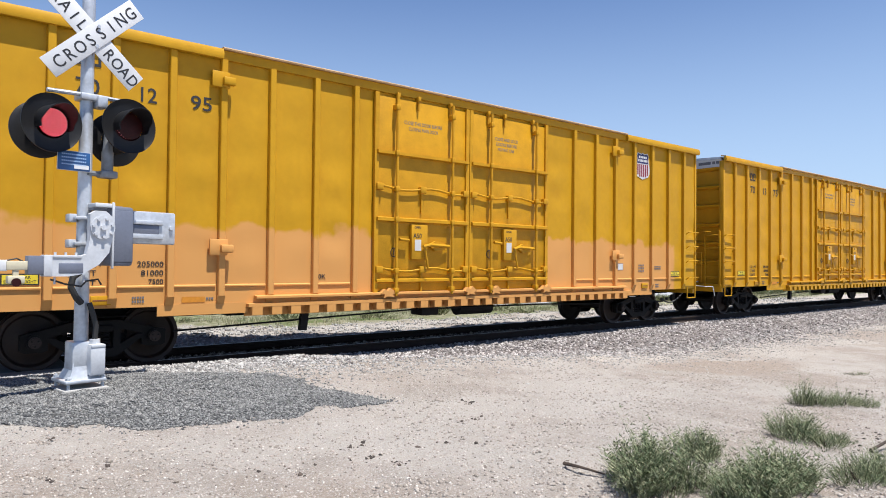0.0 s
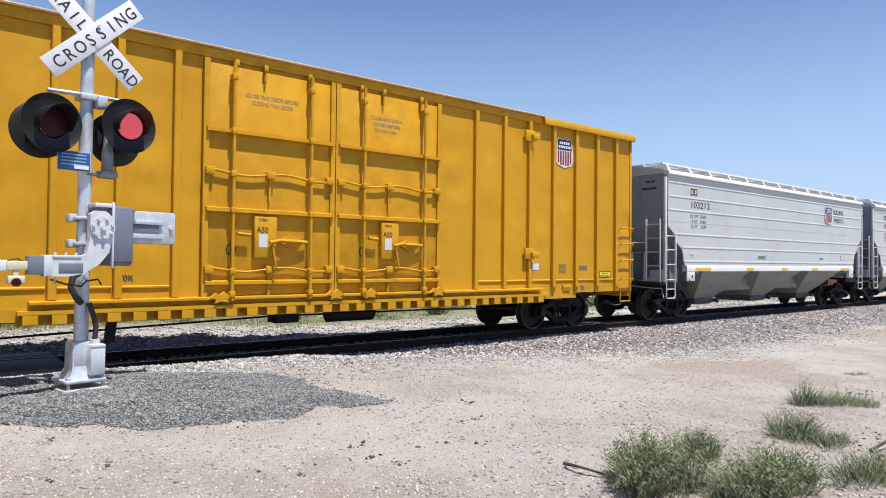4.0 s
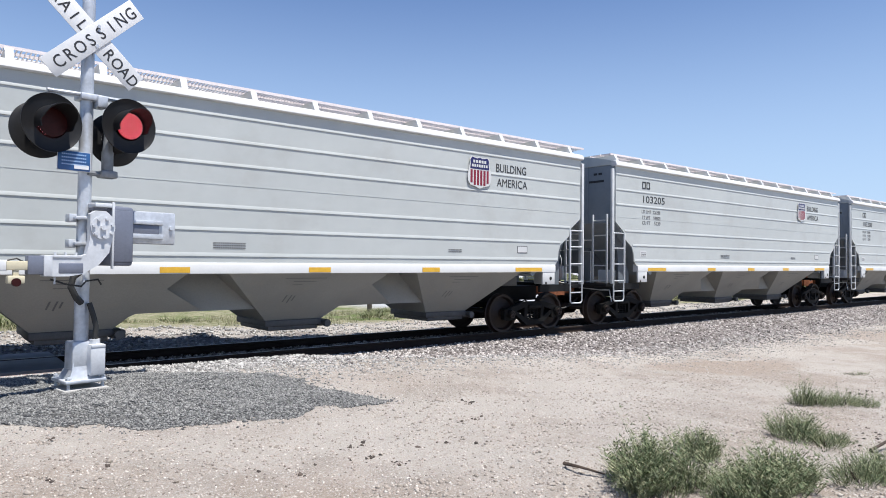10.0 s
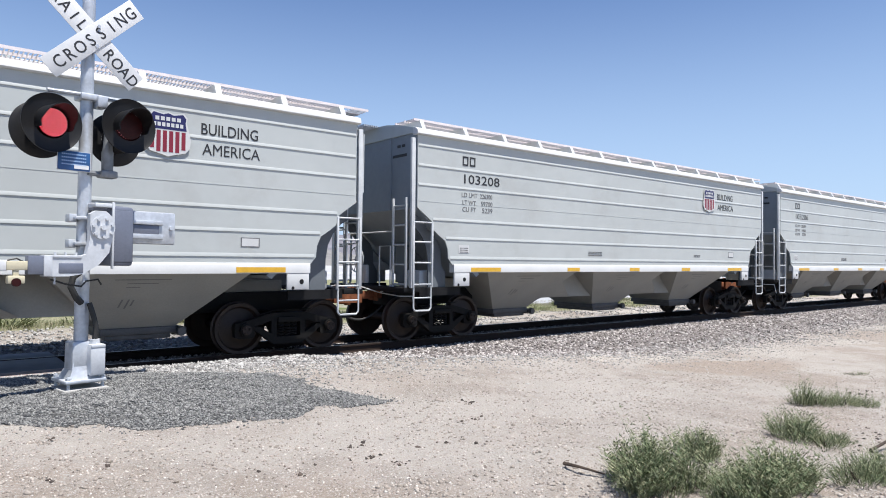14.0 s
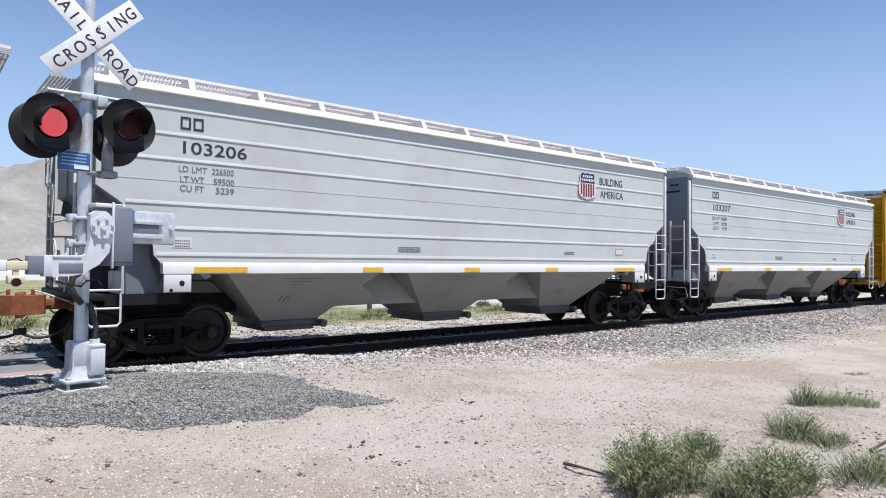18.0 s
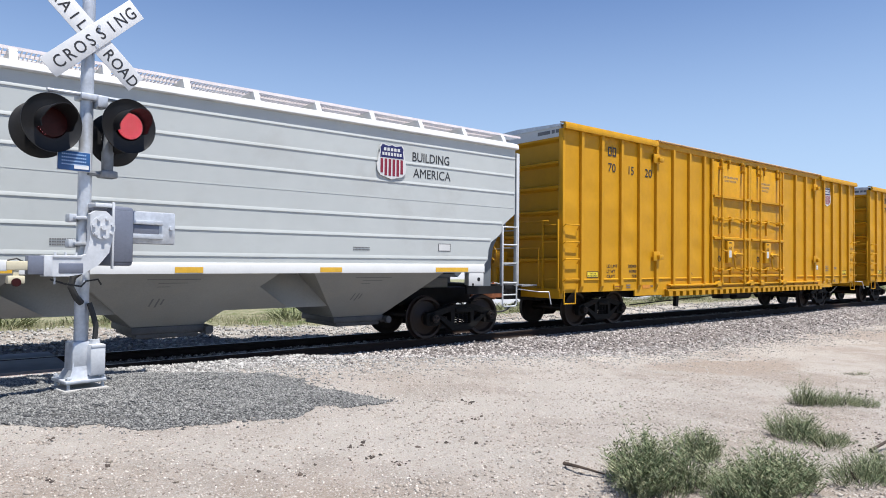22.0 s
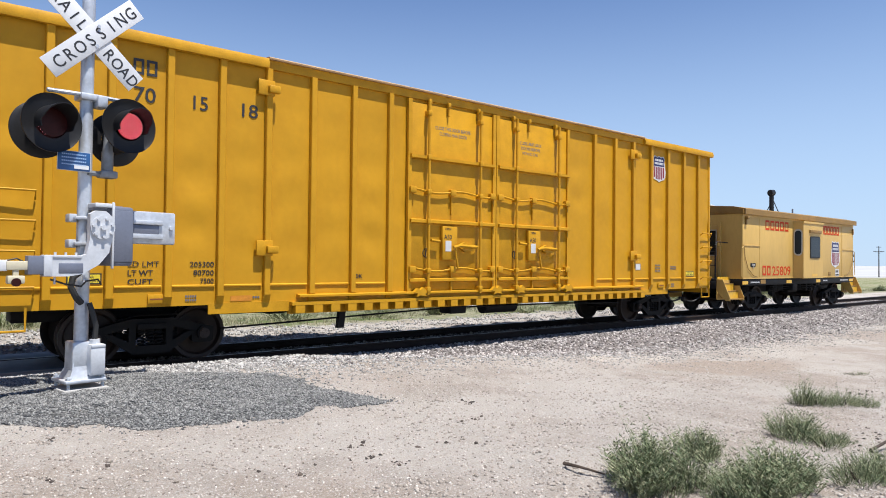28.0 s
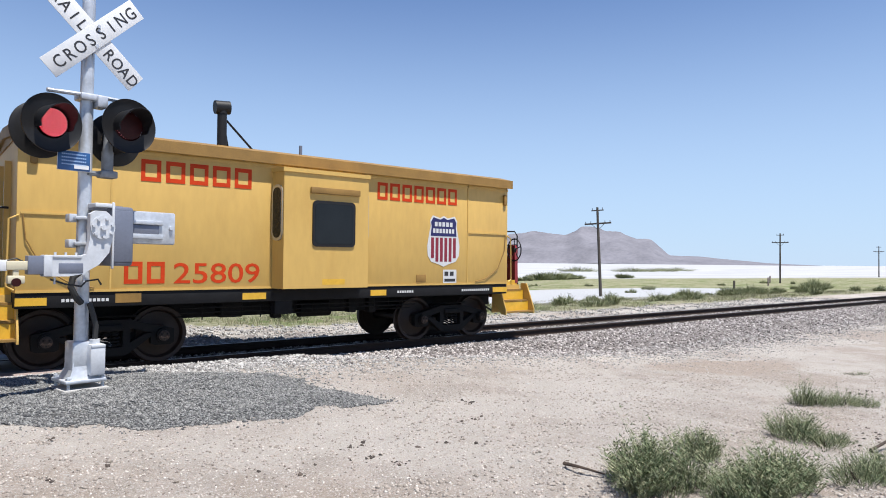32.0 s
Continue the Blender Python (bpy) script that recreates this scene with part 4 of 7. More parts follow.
def build_boxcar(patched=False):
    car = thing("boxcar", "yellow boxcar with patches of paler orange repaint" if patched else "yellow steel boxcar with ribbed sides and two plug doors", "boxcar", "yellow boxcars in the train")
    A, L, W, Z0, Z1 = -0.26, BOX_L, 1.56, 0.95, 4.99
    paint = M_patched if patched else M_yellow
    fit_paint = M_patched if patched else M_yellow_plain
    for sg in (-1, 1):
        # wavy side sheet
        nx, nz = 130, 34
        vs, fs = [], []
        for j in range(nz + 1):
            for i in range(nx + 1):
                x, z = A + 0.02 + (L - A - 0.04) * i / nx, Z0 + (Z1 - Z0) * j / nz
                d = 0.026 * noise.noise(Vector((x * 1.1, z * 2.1, sg * 7))) + 0.004 * math.sin(z * 8.5 + 1.2 * math.sin(x * 2))
                d *= min(1, 4 * min(j, nz - j) / nz) * sm(min(abs(x - p) for p in POSTS), 0.04, 0.32)
                if (x < 4.1 and (z > 3.9 or z < 1.85)) or (16.2 < x < 17.5 and z > 3.8):      # flatter where it is lettered
                    d *= 0.2
                vs.append((x, sg * (W + d), z))
        for j in range(nz):
            for i in range(nx):
                q = (j * (nx + 1) + i, j * (nx + 1) + i + 1, (j + 1) * (nx + 1) + i + 1, (j + 1) * (nx + 1) + i)
                fs.append(q if sg < 0 else q[::-1])
        o = len(vs)
        vs += [(x, sg * (W - 0.05), z) for x, z in ((A + 0.02, Z0), (L - 0.02, Z0), (L - 0.02, Z1), (A + 0.02, Z1))]
        fs.append((o, o + 1, o + 2, o + 3))
        side = part("side_sheet", Shape().add(vs, fs), paint, car)
        for x in POSTS:
            pr = [(x - 0.066, sg * (W - 0.03)), (x - 0.058, sg * (W + 0.075)), (x - 0.048, sg * (W + 0.085)), (x + 0.048, sg * (W + 0.085)), (x + 0.058, sg * (W + 0.075)), (x + 0.066, sg * (W - 0.03))]
            part("side_post", Shape().prism(pr, "z", 1.10, Z1 - 0.02), paint, side)
            part("gusset", Shape().prism([(sg * W, 1.10), (sg * (W + 0.07), 1.10), (sg * (W + 0.015), 0.965), (sg * W, 0.965)], "x", x - 0.07, x + 0.07), fit_paint, side)
        for x in (A, L - 0.09):
            part("corner_post", Shape().bevbox(x, sg * (W - 0.12), Z0 - 0.02, x + 0.09, sg * (W + 0.03), Z1, 0.012), paint, side)
        for a, b in ((A + 0.1, 0.43), (0.57, 1.30), (1.46, 2.2), (2.37, 3.1), (3.27, 3.98), (4.15, 4.92), (5.08, 5.85), (6.0, 6.75), (13.8, 14.58), (14.74, 15.46), (15.62, 16.37), (16.53, 17.28), (17.44, 18.18), (18.34, 19.04)):
            part("base_rib", Shape().prism([(sg * (W - 0.01), 1.24), (sg * (W + 0.025), 1.25), (sg * (W + 0.025), 1.27), (sg * (W - 0.01), 1.29)], "x", a, b), paint, side)
        # eave: thicker caps over the ends
        eave = part("eave", Shape().prism([(sg * 1.50, Z1 - 0.02), (sg * (W + 0.06), Z1 - 0.02), (sg * (W + 0.06), Z1 + 0.13), (sg * 1.5, Z1 + 0.13)], "x", 4.03, L - 3.9), fit_paint, car)
        part("eave_lip", Shape().prism([(sg * 1.50, Z1 + 0.131), (sg * (W + 0.12), Z1 + 0.131), (sg * (W + 0.125), Z1 + 0.155), (sg * (W + 0.11), Z1 + 0.172), (sg * 1.5, Z1 + 0.19)], "x", 4.03, L - 3.9), M_dusty, eave, "dusty roof edge")
        for a, b in ((A - 0.02, 4.03), (L - 3.9, L + 0.02)):
            cap = Shape().prism([(sg * (W + 0.05), Z1 - 0.025), (sg * (W + 0.125), Z1 - 0.024), (sg * (W + 0.14), Z1 + 0.05), (sg * (W + 0.11), Z1 + 0.14), (sg * 1.5, Z1 + 0.168), (sg * 1.5, Z1 + 0.14), (sg * (W + 0.05), Z1 + 0.12)], "x", a, b)
            part("eave_cap", cap, fit_paint, car)
        # side sill with cut-outs
        sill = Shape().box(4.55, sg * (W - 0.06), 0.90, 16.2, sg * (W + 0.135), 0.955)
        sill.box(3.0, sg * (W - 0.02), 0.80, 4.6, sg * (W + 0.01), 0.98).box(15.9, sg * (W - 0.02), 0.82, 17.4, sg * (W + 0.01), 0.98)
        x = 4.62
        while x < 16.0:
            sill.box(x, sg * (W + 0.0), 0.765, x + 0.20, sg * (W + 0.133), 0.898)
            x += 0.385
        sill.box(4.55, sg * (W - 0.08), 0.74, 16.2, sg * (W - 0.05), 0.92)
        part("side_sill", sill, fit_paint, car)
        # two plug doors
        for k, (a, b) in enumerate(((7.30, 9.86), (9.94, 12.58))):
            door = part("plug_door", Shape().bevbox(a, sg * (W + 0.0), 1.10, b, sg * (W + 0.045), 4.90, 0.015), M_yellow_plain, car)
            for z, h, d in ((3.80, 0.10, 0.10), (2.50, 0.10, 0.10), (1.31, 0.09, 0.09)):
                part("door_beam", Shape().prism([(sg * (W + 0.04), z - h / 2), (sg * (W + 0.04 + d), z - h / 2 + 0.02), (sg * (W + 0.04 + d), z + h / 2 - 0.02), (sg * (W + 0.04), z + h / 2)], "x", a + 0.02, b - 0.02), M_yellow_plain, door)
            rods = ((7.79, 9.33), (10.54, 12.1))[k]
            for x in rods:
                s = Shape().tube((x, sg * (W + 0.15), 1.02), (x, sg * (W + 0.15), 4.94), 0.032, 10)
                for z in (1.12, 1.5, 2.5, 3.1, 3.8, 4.7):
                    s.bevbox(x - 0.05, sg * (W + 0.02), z - 0.05, x + 0.05, sg * (W + 0.19), z + 0.05, 0.01)
                part("lock_rod", s, M_yellow_plain, door)
            for z in (3.12, 1.52):
                xs = np.linspace(a + 0.03, b - 0.03, 15)
                pts = [(u, sg * (W + 0.10), z + 0.035 * math.cos((u - a) * 4.2)) for u in xs]
                part("lock_bar", Shape().path(pts, 0.022, 6), M_yellow_plain, door)
                for u in (a + 0.08, (a + b) / 2 - 0.06, b - 0.1):
                    part("bar_bracket", Shape().bevbox(u - 0.08, sg * (W + 0.03), z - 0.06, u + 0.08, sg * (W + 0.14), z + 0.07, 0.01), M_yellow_plain, door)
                part("bar_link", Shape().box((a + b) / 2 - 0.09, sg * (W + 0.03), z - 0.45, (a + b) / 2 - 0.05, sg * (W + 0.09), z), M_yellow_plain, door)
            c = (8.42, 11.2)[k]
            lock = part("lock_box", Shape().bevbox(c - 0.22, sg * (W + 0.04), 1.72, c + 0.22, sg * (W + 0.14), 2.42, 0.02), M_yellow_plain, door)
            part("placard", Shape().box(c - 0.14, sg * (W + 0.141), 1.90, c + 0.03, sg * (W + 0.145), 2.12), M_white, lock, "white paper placard")
            part("lock_handle", Shape().path([(c + 0.05, sg * (W + 0.2), 1.98), (c + 0.25, sg * (W + 0.2), 2.02), (c + 0.85, sg * (W + 0.12), 2.0)], 0.035, 8), M_yellow_plain, lock)
            part("lock_stub", Shape().path([(c - 0.3, sg * (W + 0.14), 2.10), (c - 0.55, sg * (W + 0.14), 2.12)], 0.03, 8), M_yellow_plain, lock)
            part("lock_lever", Shape().path([(c + 0.10, sg * (W + 0.18), 2.0), (c + 0.18, sg * (W + 0.2), 1.55)], 0.022, 8), M_yellow_plain, lock)
            part("lock_cam", Shape().prism([(c + 0.25, 2.02), (c + 0.45, 2.10), (c + 0.72, 2.06), (c + 0.72, 1.93), (c + 0.45, 1.90)], "y", sg * (W + 0.05), sg * (W + 0.13)), M_yellow_plain, lock)
            for u in (a + 0.02, b - 0.02):
                part("door_edge", Shape().box(u - 0.05, sg * (W + 0.02), 1.05, u + 0.05, sg * (W + 0.085), 4.95), M_yellow_plain, door)
            for u in (a + 0.55, a + 1.1, b - 0.55):
                part("door_hanger", Shape().tube((u, sg * (W + 0.08), 4.72), (u, sg * (W + 0.08), 5.0), 0.025, 8).bevbox(u - 0.04, sg * (W + 0.03), 4.90, u + 0.04, sg * (W + 0.12), 5.0, 0.01), M_yellow_plain, door)
            if sg < 0:
                if k:
                    for q, text in enumerate(("CLOSE AND LOCK", "DOORS BEFORE", "MOVING CAR")):
                        words(door, "lettering", text, a + 0.80 + 0.05 * q, 4.40 - 0.115 * q, -(W + 0.046), 0.072, M_letgrey, fit=(0.80, 0.70, 0.56)[q])
                else:
                    for q in range(2):
                        words(door, "lettering", ("CLOSE THIS DOOR BEFORE", "CLOSING MAIN DOOR")[q], a + 0.74 + 0.12 * q, 4.42 - 0.115 * q, -(W + 0.046), 0.072, M_letgrey, fit=(1.05, 0.82)[q])
                words(door, "lettering", "OPEN", c - 0.15, 2.34, -(W + 0.1415), 0.05, M_letblk)
                words(door, "lettering", "A50", c - 0.18, 2.15, -(W + 0.1415), 0.10, M_letblk)
            ring_ = Shape().path([(c - 0.62 + 0.085 * math.cos(q), sg * (W + 0.05), 1.86 + 0.085 * math.sin(q)) for q in np.linspace(0, 2 * math.pi, 17)], 0.010, 5)
            part("ring_mark", ring_.box(c - 0.632, sg * (W + 0.044), 1.80, c - 0.608, sg * (W + 0.05), 1.92), M_letblk, door)
        track = Shape().prism([(sg * W, 1.04), (sg * (W + 0.14), 1.04), (sg * (W + 0.14), 1.075), (sg * (W + 0.05), 1.09), (sg * W, 1.09)], "x", 4.7, 16.0)
        for x in (7.6, 9.9, 10.7, 12.5):
            track.prism([(x - 0.10, 1.15), (x - 0.03, 1.11), (x + 0.05, 1.17), (x + 0.12, 1.12), (x + 0.19, 1.08), (x + 0.10, 1.04), (x + 0.15, 0.99), (x - 0.02, 1.01), (x - 0.12, 0.98), (x - 0.10, 1.05), (x - 0.19, 1.07)], "y", sg * (W + 0.05), sg * (W + 0.165))
        part("door_track", track, fit_paint, car)
        # ladders and fittings
        for a in (A, L - 0.62):
            for z in (1.28, 1.78, 2.20, 2.62):
                part("grab_iron", Shape().path([(a + 0.02, sg * (W + 0.02), z - 0.06), (a + 0.02, sg * (W + 0.10), z), (a + 0.60, sg * (W + 0.10), z), (a + 0.60, sg * (W + 0.02), z - 0.12)], 0.016, 6), fit_paint, car)
            lad = Shape()
            lad.path([(a + 0.04, sg * (W + 0.05), 1.0), (a + 0.04, sg * (W + 0.05), 0.68), (a + 0.50, sg * (W + 0.05), 0.68), (a + 0.50, sg * (W + 0.05), 1.0)], 0.02, 6)
            part("stirrup", lad, fit_paint, car)
        for x, z in ((4.0, 4.62), (4.0, 1.88), (15.5, 4.62), (15.5, 1.88)):
            s = Shape().bevbox(x - 0.16, sg * (W + 0.05), z - 0.12, x + 0.16, sg * (W + 0.10), z + 0.14, 0.01).bevbox(x + 0.02, sg * (W + 0.08), z - 0.08, x + 0.24, sg * (W + 0.18), z + 0.05, 0.02)
            part("tie_down", s, fit_paint, car)
    # roof, floor
    roof = Shape().prism([(-1.5, Z1 + 0.06), (1.5, Z1 + 0.06), (1.5, Z1 + 0.12), (0, Z1 + 0.18), (-1.5, Z1 + 0.12)], "x", A, L)
    for i in range(16):
        x = 0.6 + i * (L - 1.2) / 15
        roof.prism([(-1.5, Z1 + 0.12), (1.5, Z1 + 0.12), (1.5, Z1 + 0.14), (0, Z1 + 0.21), (-1.5, Z1 + 0.14)], "x", x - 0.05, x + 0.05)
    part("roof", roof, M_galv, car, "galvanised ribbed roof")
    floor_ = Shape().box(A + 0.05, -1.5, 0.98, L - 0.05, 1.5, 1.05).bevbox(0.2, -0.3, 0.68, L - 0.2, 0.3, 0.97, 0.02)
    part("underframe", floor_, M_black, car)
    for x0, x1 in ((4.7, 5.0), (14.4, 14.7), (9.0, 9.3), (10.9, 11.2)):
        part("crossbearer", Shape().prism([(-1.5, 0.97), (1.5, 0.97), (1.5, 0.85), (0.4, 0.66), (-0.4, 0.66), (-1.5, 0.85)], "x", x0, x1), M_black, car)
    gear = Shape().tube((10.2, -0.9, 0.66), (11.3, -0.9, 0.66), 0.17, 14).bevbox(8.9, -1.2, 0.55, 9.4, -0.8, 0.85, 0.03)
    gear.path([(3.4, -1.15, 0.52), (5.9, -1.15, 0.60), (8.8, -1.1, 0.68), (13.0, -1.1, 0.66), (15.5, -1.15, 0.60)], 0.018, 6)
    gear.prism([(5.85, 0.40), (6.0, 0.40), (6.05, 0.80), (5.9, 0.80)], "y", -1.2, -1.1)
    part("brake_gear", gear, M_black, car)
    # ends
    for left in (True, False):
        fx = (lambda v: v + A) if left else (lambda v: L - v)
        end = part("end_wall", Shape().box(fx(0.17), -1.5, 0.98, fx(0.22), 1.5, 4.86), M_yellow, car)
        for z in (1.74, 2.34, 2.94, 3.55, 4.16, 4.76):
            part("end_rib", Shape().prism([(fx(0.17), z - 0.07), (fx(0.03), z - 0.01), (fx(0.02), z + 0.04), (fx(0.17), z + 0.09)], "y", -1.48, 1.48), M_yellow, end)
        part("end_fascia", Shape().prism([(-1.5, 4.77), (1.5, 4.77), (1.5, Z1 + 0.06), (0, Z1 + 0.14), (-1.5, Z1 + 0.06)], "x", fx(0.03), fx(0.15)), M_white, end, "white fascia under the roof")
        if left:
            pr = Shape()
            for u, w in ((-1.42, 0.10), (-1.29, 0.10), (-1.14, 0.42)):
                pr.box(fx(0.026), u, 4.90, fx(0.03), u + w, 4.99)
            for i in range(9):
                pr.box(fx(0.026), 0.45 + i * 0.09, 4.90, fx(0.03), 0.51 + i * 0.09, 4.95)
            part("fascia_print", pr, M_letgrey, end)
        part("end_sill", Shape().bevbox(fx(-0.02), -1.52, 0.80, fx(0.12), 1.52, 1.05, 0.015), fit_paint, car)
        for y0 in (-1.48, 0.9):
            ladder(car, "end_ladder", (fx(-0.05), y0), (fx(-0.05), y0 + 0.5), [1.28, 1.78, 2.20, 2.62], 1.0, 2.75, fit_paint)
        ext = Shape().bevbox(fx(-0.75), -0.2, 0.74, fx(0.0), 0.2, 1.04, 0.02)
        part("draft_gear_housing", ext, M_black, car)
        plat = Shape()
        for i in range(5):
            plat.box(fx(-0.55 + i * 0.1), -0.75, 1.10, fx(-0.52 + i * 0.1 + 0.02), 0.75, 1.13)
        plat.box(fx(-0.58), -0.75, 1.09, fx(0), -0.72, 1.135).box(fx(-0.58), 0.72, 1.09, fx(0), 0.75, 1.135)
        part("crossover_platform", plat, M_galv, car)
        hr = Shape().path([(fx(-0.10), -1.2, 2.72), (fx(-0.10), 1.2, 2.72)], 0.016).path([(fx(-0.12), -0.9, 1.1), (fx(-0.12), -0.9, 2.05), (fx(-0.12), 0.2, 2.05)], 0.018)
        part("end_handrail", hr, fit_paint, car)
        if left:
            g = Shape().bevbox(fx(-0.22), 0.3, 1.55, fx(0.0), 0.62, 1.98, 0.05)
            g.path([(fx(-0.30), 0.72 + 0.28 * math.cos(a), 1.86 + 0.28 * math.sin(a)) for a in np.linspace(0, 2 * math.pi, 22)], 0.014, 6)
            for k in range(5):
                a = 2 * math.pi * k / 5
                g.tube((fx(-0.28), 0.72, 1.86), (fx(-0.30), 0.72 + 0.27 * math.cos(a), 1.86 + 0.27 * math.sin(a)), 0.012, 5)
            g.bevbox(fx(-0.12), 0.62, 1.1, fx(-0.02), 0.72, 1.9, 0.01)
            part("hand_brake", g, fit_paint, car)
        couple(car, fx(0.0), left, 1.09)
    truck(car, 2.2)
    truck(car, L - 2.4)
    y = -(W + 0.007)
    shield(car, 16.55, 4.0, 0.72, 0.74, y)
    mk = blocks(1.70, 4.50, y, 0.42, 0.24, 2, 0.2, 0.17)
    part("reporting_mark", mk, M_letblk, car)
    for t, z, dx in (("LD LMT", 1.57, 0), ("LT WT", 1.435, 0), ("CUFT", 1.30, 0)):
        words(car, "lettering", t, 1.66, z, y, 0.085, M_letblk, fit=0.50 if "LMT" in t else 0.40)
    words(car, "lettering", "7500", 2.85, 1.30, y, 0.085, M_letblk, fit=0.24)
    for a in (0.78, 18.42):
        plate = part("yellow_placard", Shape().box(a, y - 0.003, 1.31, a + 0.50, y, 1.47), M_letblk, car, "bright yellow placard with black rim")
        part("placard_face", Shape().box(a + 0.02, y - 0.005, 1.328, a + 0.48, y - 0.003, 1.452), M_label, plate)
        words(plate, "lettering", "THIS CAR", a + 0.11, 1.397, y - 0.0055, 0.042, M_letblk, fit=0.28)
        words(plate, "lettering", "EXCESS HEIGHT", a + 0.04, 1.338, y - 0.0055, 0.042, M_letblk, fit=0.42)
    words(car, "lettering", "70K", 5.95, 1.36, y, 0.085, M_letblk, fit=0.24)
    tag = part("white_tag", Shape().box(15.66, y - 0.002, 1.50, 15.96, y, 1.68), M_darkgrey, car, "white tag in a grey rim")
    part("tag_face", Shape().box(15.68, y - 0.004, 1.515, 15.94, y - 0.002, 1.665), M_white, tag)
    for a, z, w, n in ((16.72, 1.62, 0.30, 4), (16.72, 1.54, 0.30, 4), (16.72, 1.46, 0.30, 4), (17.55, 1.58, 0.34, 9), (17.55, 1.52, 0.34, 9), (17.60, 1.08, 0.18, 4), (17.60, 1.02, 0.18, 5), (2.60, 1.08, 0.20, 5), (2.60, 1.02, 0.20, 5), (3.82, 1.04, 0.14, 3), (15.4, 1.05, 0.16, 4)):
        part("stencil_line", bars(a, z, y, w, 0.035, n, 0.3), M_letgrey, car)
    for a in (3.40, 15.60):
        part("repaint_patch", Shape().box(a, y - 0.001, 1.0, a + 0.40, y, 1.09), M_repaint, car, "orange patch of touch-up paint")
    for a in (1.98, 16.86):
        vent = part("card_holder", Shape().bevbox(a, y - 0.03, 1.0, a + 0.30, y, 1.14, 0.008), M_yellow_plain, car)
        part("card_slot", Shape().box(a + 0.03, y - 0.033, 1.06, a + 0.27, y - 0.03, 1.08), M_rust, vent)
    return car


# ---------------------------------------------------------------- caboose
def build_caboose():
    car = thing("caboose", "faded yellow bay-window caboose with red lettering on black frame", "caboose")
    L, W, Z0, Z1 = 10.38, 1.55, 1.20, 3.36
    for sg in (-1, 1):
        part("side_wall", Shape().bevbox(0, sg * (W - 0.05), Z0, L, sg * W, Z1, 0.006), M_cabyellow, car)
    for sg in (-1, 1):
        y = sg * W
        trim = Shape()
        for x in (1.30, 9.05):
            trim.box(x, y, Z0, x + 0.03, y + sg * 0.012, Z1)
        trim.box(0.05, y, 2.30, 1.30, y + sg * 0.022, 2.335).box(9.08, y, 2.30, L - 0.05, y + sg * 0.022, 2.335)
        trim.box(0, y, Z0, L, y + sg * 0.01, Z0 + 0.035).box(0, y, 3.28, L, y + sg * 0.012, 3.33)
        part("side_trim", trim, M_cabyellow, car)
        # bay
        out = sg * (W + 0.40)
        bx0, bx1 = 4.12, 6.10
        pts = [(bx0, sg * (W - 0.02)), (bx0 + 0.06, out), (bx1 - 0.06, out), (bx1, sg * (W - 0.02))]
        bay = part("bay_window", Shape().prism(pts, "z", Z0, 3.20), M_cabyellow, car, "projecting bay with rounded windows")
        part("bay_top", Shape().prism([(bx0 - 0.03, sg * (W - 0.02)), (bx0 + 0.03, out + sg * 0.03), (bx1 - 0.03, out + sg * 0.03), (bx1 + 0.03, sg * (W - 0.02))], "z", 3.20, 3.27), M_cabyellow, bay)

        def rounded(u0, u1, w0, w1, r, n=5):
            c = []
            for cx, cz, a0 in ((u1 - r, w1 - r, 0), (u0 + r, w1 - r, 90), (u0 + r, w0 + r, 180), (u1 - r, w0 + r, 270)):
                for i in range(n + 1):
                    a = radians(a0 + 90 * i / n)
                    c.append((cx + r * math.cos(a), cz + r * math.sin(a)))
            return c
        part("window_frame", Shape().prism(rounded(4.77, 5.72, 1.93, 2.74, 0.09), "y", out, out + sg * 0.025), M_matblack, bay, "black rubber window frame")
        part("window_glass", Shape().prism(rounded(4.82, 5.67, 1.98, 2.69, 0.07), "y", out + sg * 0.02, out + sg * 0.03), M_glass, bay)
        part("rain_hood", Shape().bevbox(4.72, out, 2.86, 5.82, out + sg * 0.05, 2.97, 0.01), M_cabroof, bay)
        # narrow window on the bay's flanks
        for sx, xx in ((-1, bx0), (1, bx1)):
            ym = sg * (W + 0.20)
            prof = rounded(-0.165, 0.165, 2.02, 2.98, 0.14)
            m = Matrix.Translation((xx + (0.03 if sx < 0 else -0.03), ym, 0)) @ Matrix.Rotation(radians(90) + (0.2 if sx * sg > 0 else -0.2), 4, "Z")
            fr = Shape().prism(prof, "y", -0.03, 0.03)
            fr.v = [tuple(m @ Vector(p)) for p in fr.v]
            part("flank_frame", fr, M_alu, bay)
            gl = Shape().prism(rounded(-0.125, 0.125, 2.07, 2.93, 0.11), "y", -0.036, 0.036)
            gl.v = [tuple(m @ Vector(p)) for p in gl.v]
            part("flank_glass", gl, M_glass, bay)
        part("bay_foot", Shape().bevbox(bx0 + 0.10, sg * (W - 0.30), 0.74, bx0 + 0.48, sg * (W - 0.05), 1.0, 0.03), M_black, bay)
        part("yellow_patch", Shape().box(5.0, out, 1.26, 5.5, out + sg * 0.003, 1.36), M_reflector, bay)
    # ends
    for left in (True, False):
        fx = (lambda v: v) if left else (lambda v: L - v)
        endp = Shape().box(fx(0.0), -W + 0.05, Z0, fx(0.06), -0.62, Z1).box(fx(0.0), 0.20, Z0, fx(0.06), W - 0.05, Z1).box(fx(0.0), -0.62, 3.0, fx(0.06), 0.2, Z1)
        endp.box(fx(-0.09), -0.70, Z0, fx(0.0), -0.62, 3.1).box(fx(-0.09), 0.2, Z0, fx(0.0), 0.28, 3.1)
        end = part("end_wall", endp, M_cabyellow, car)
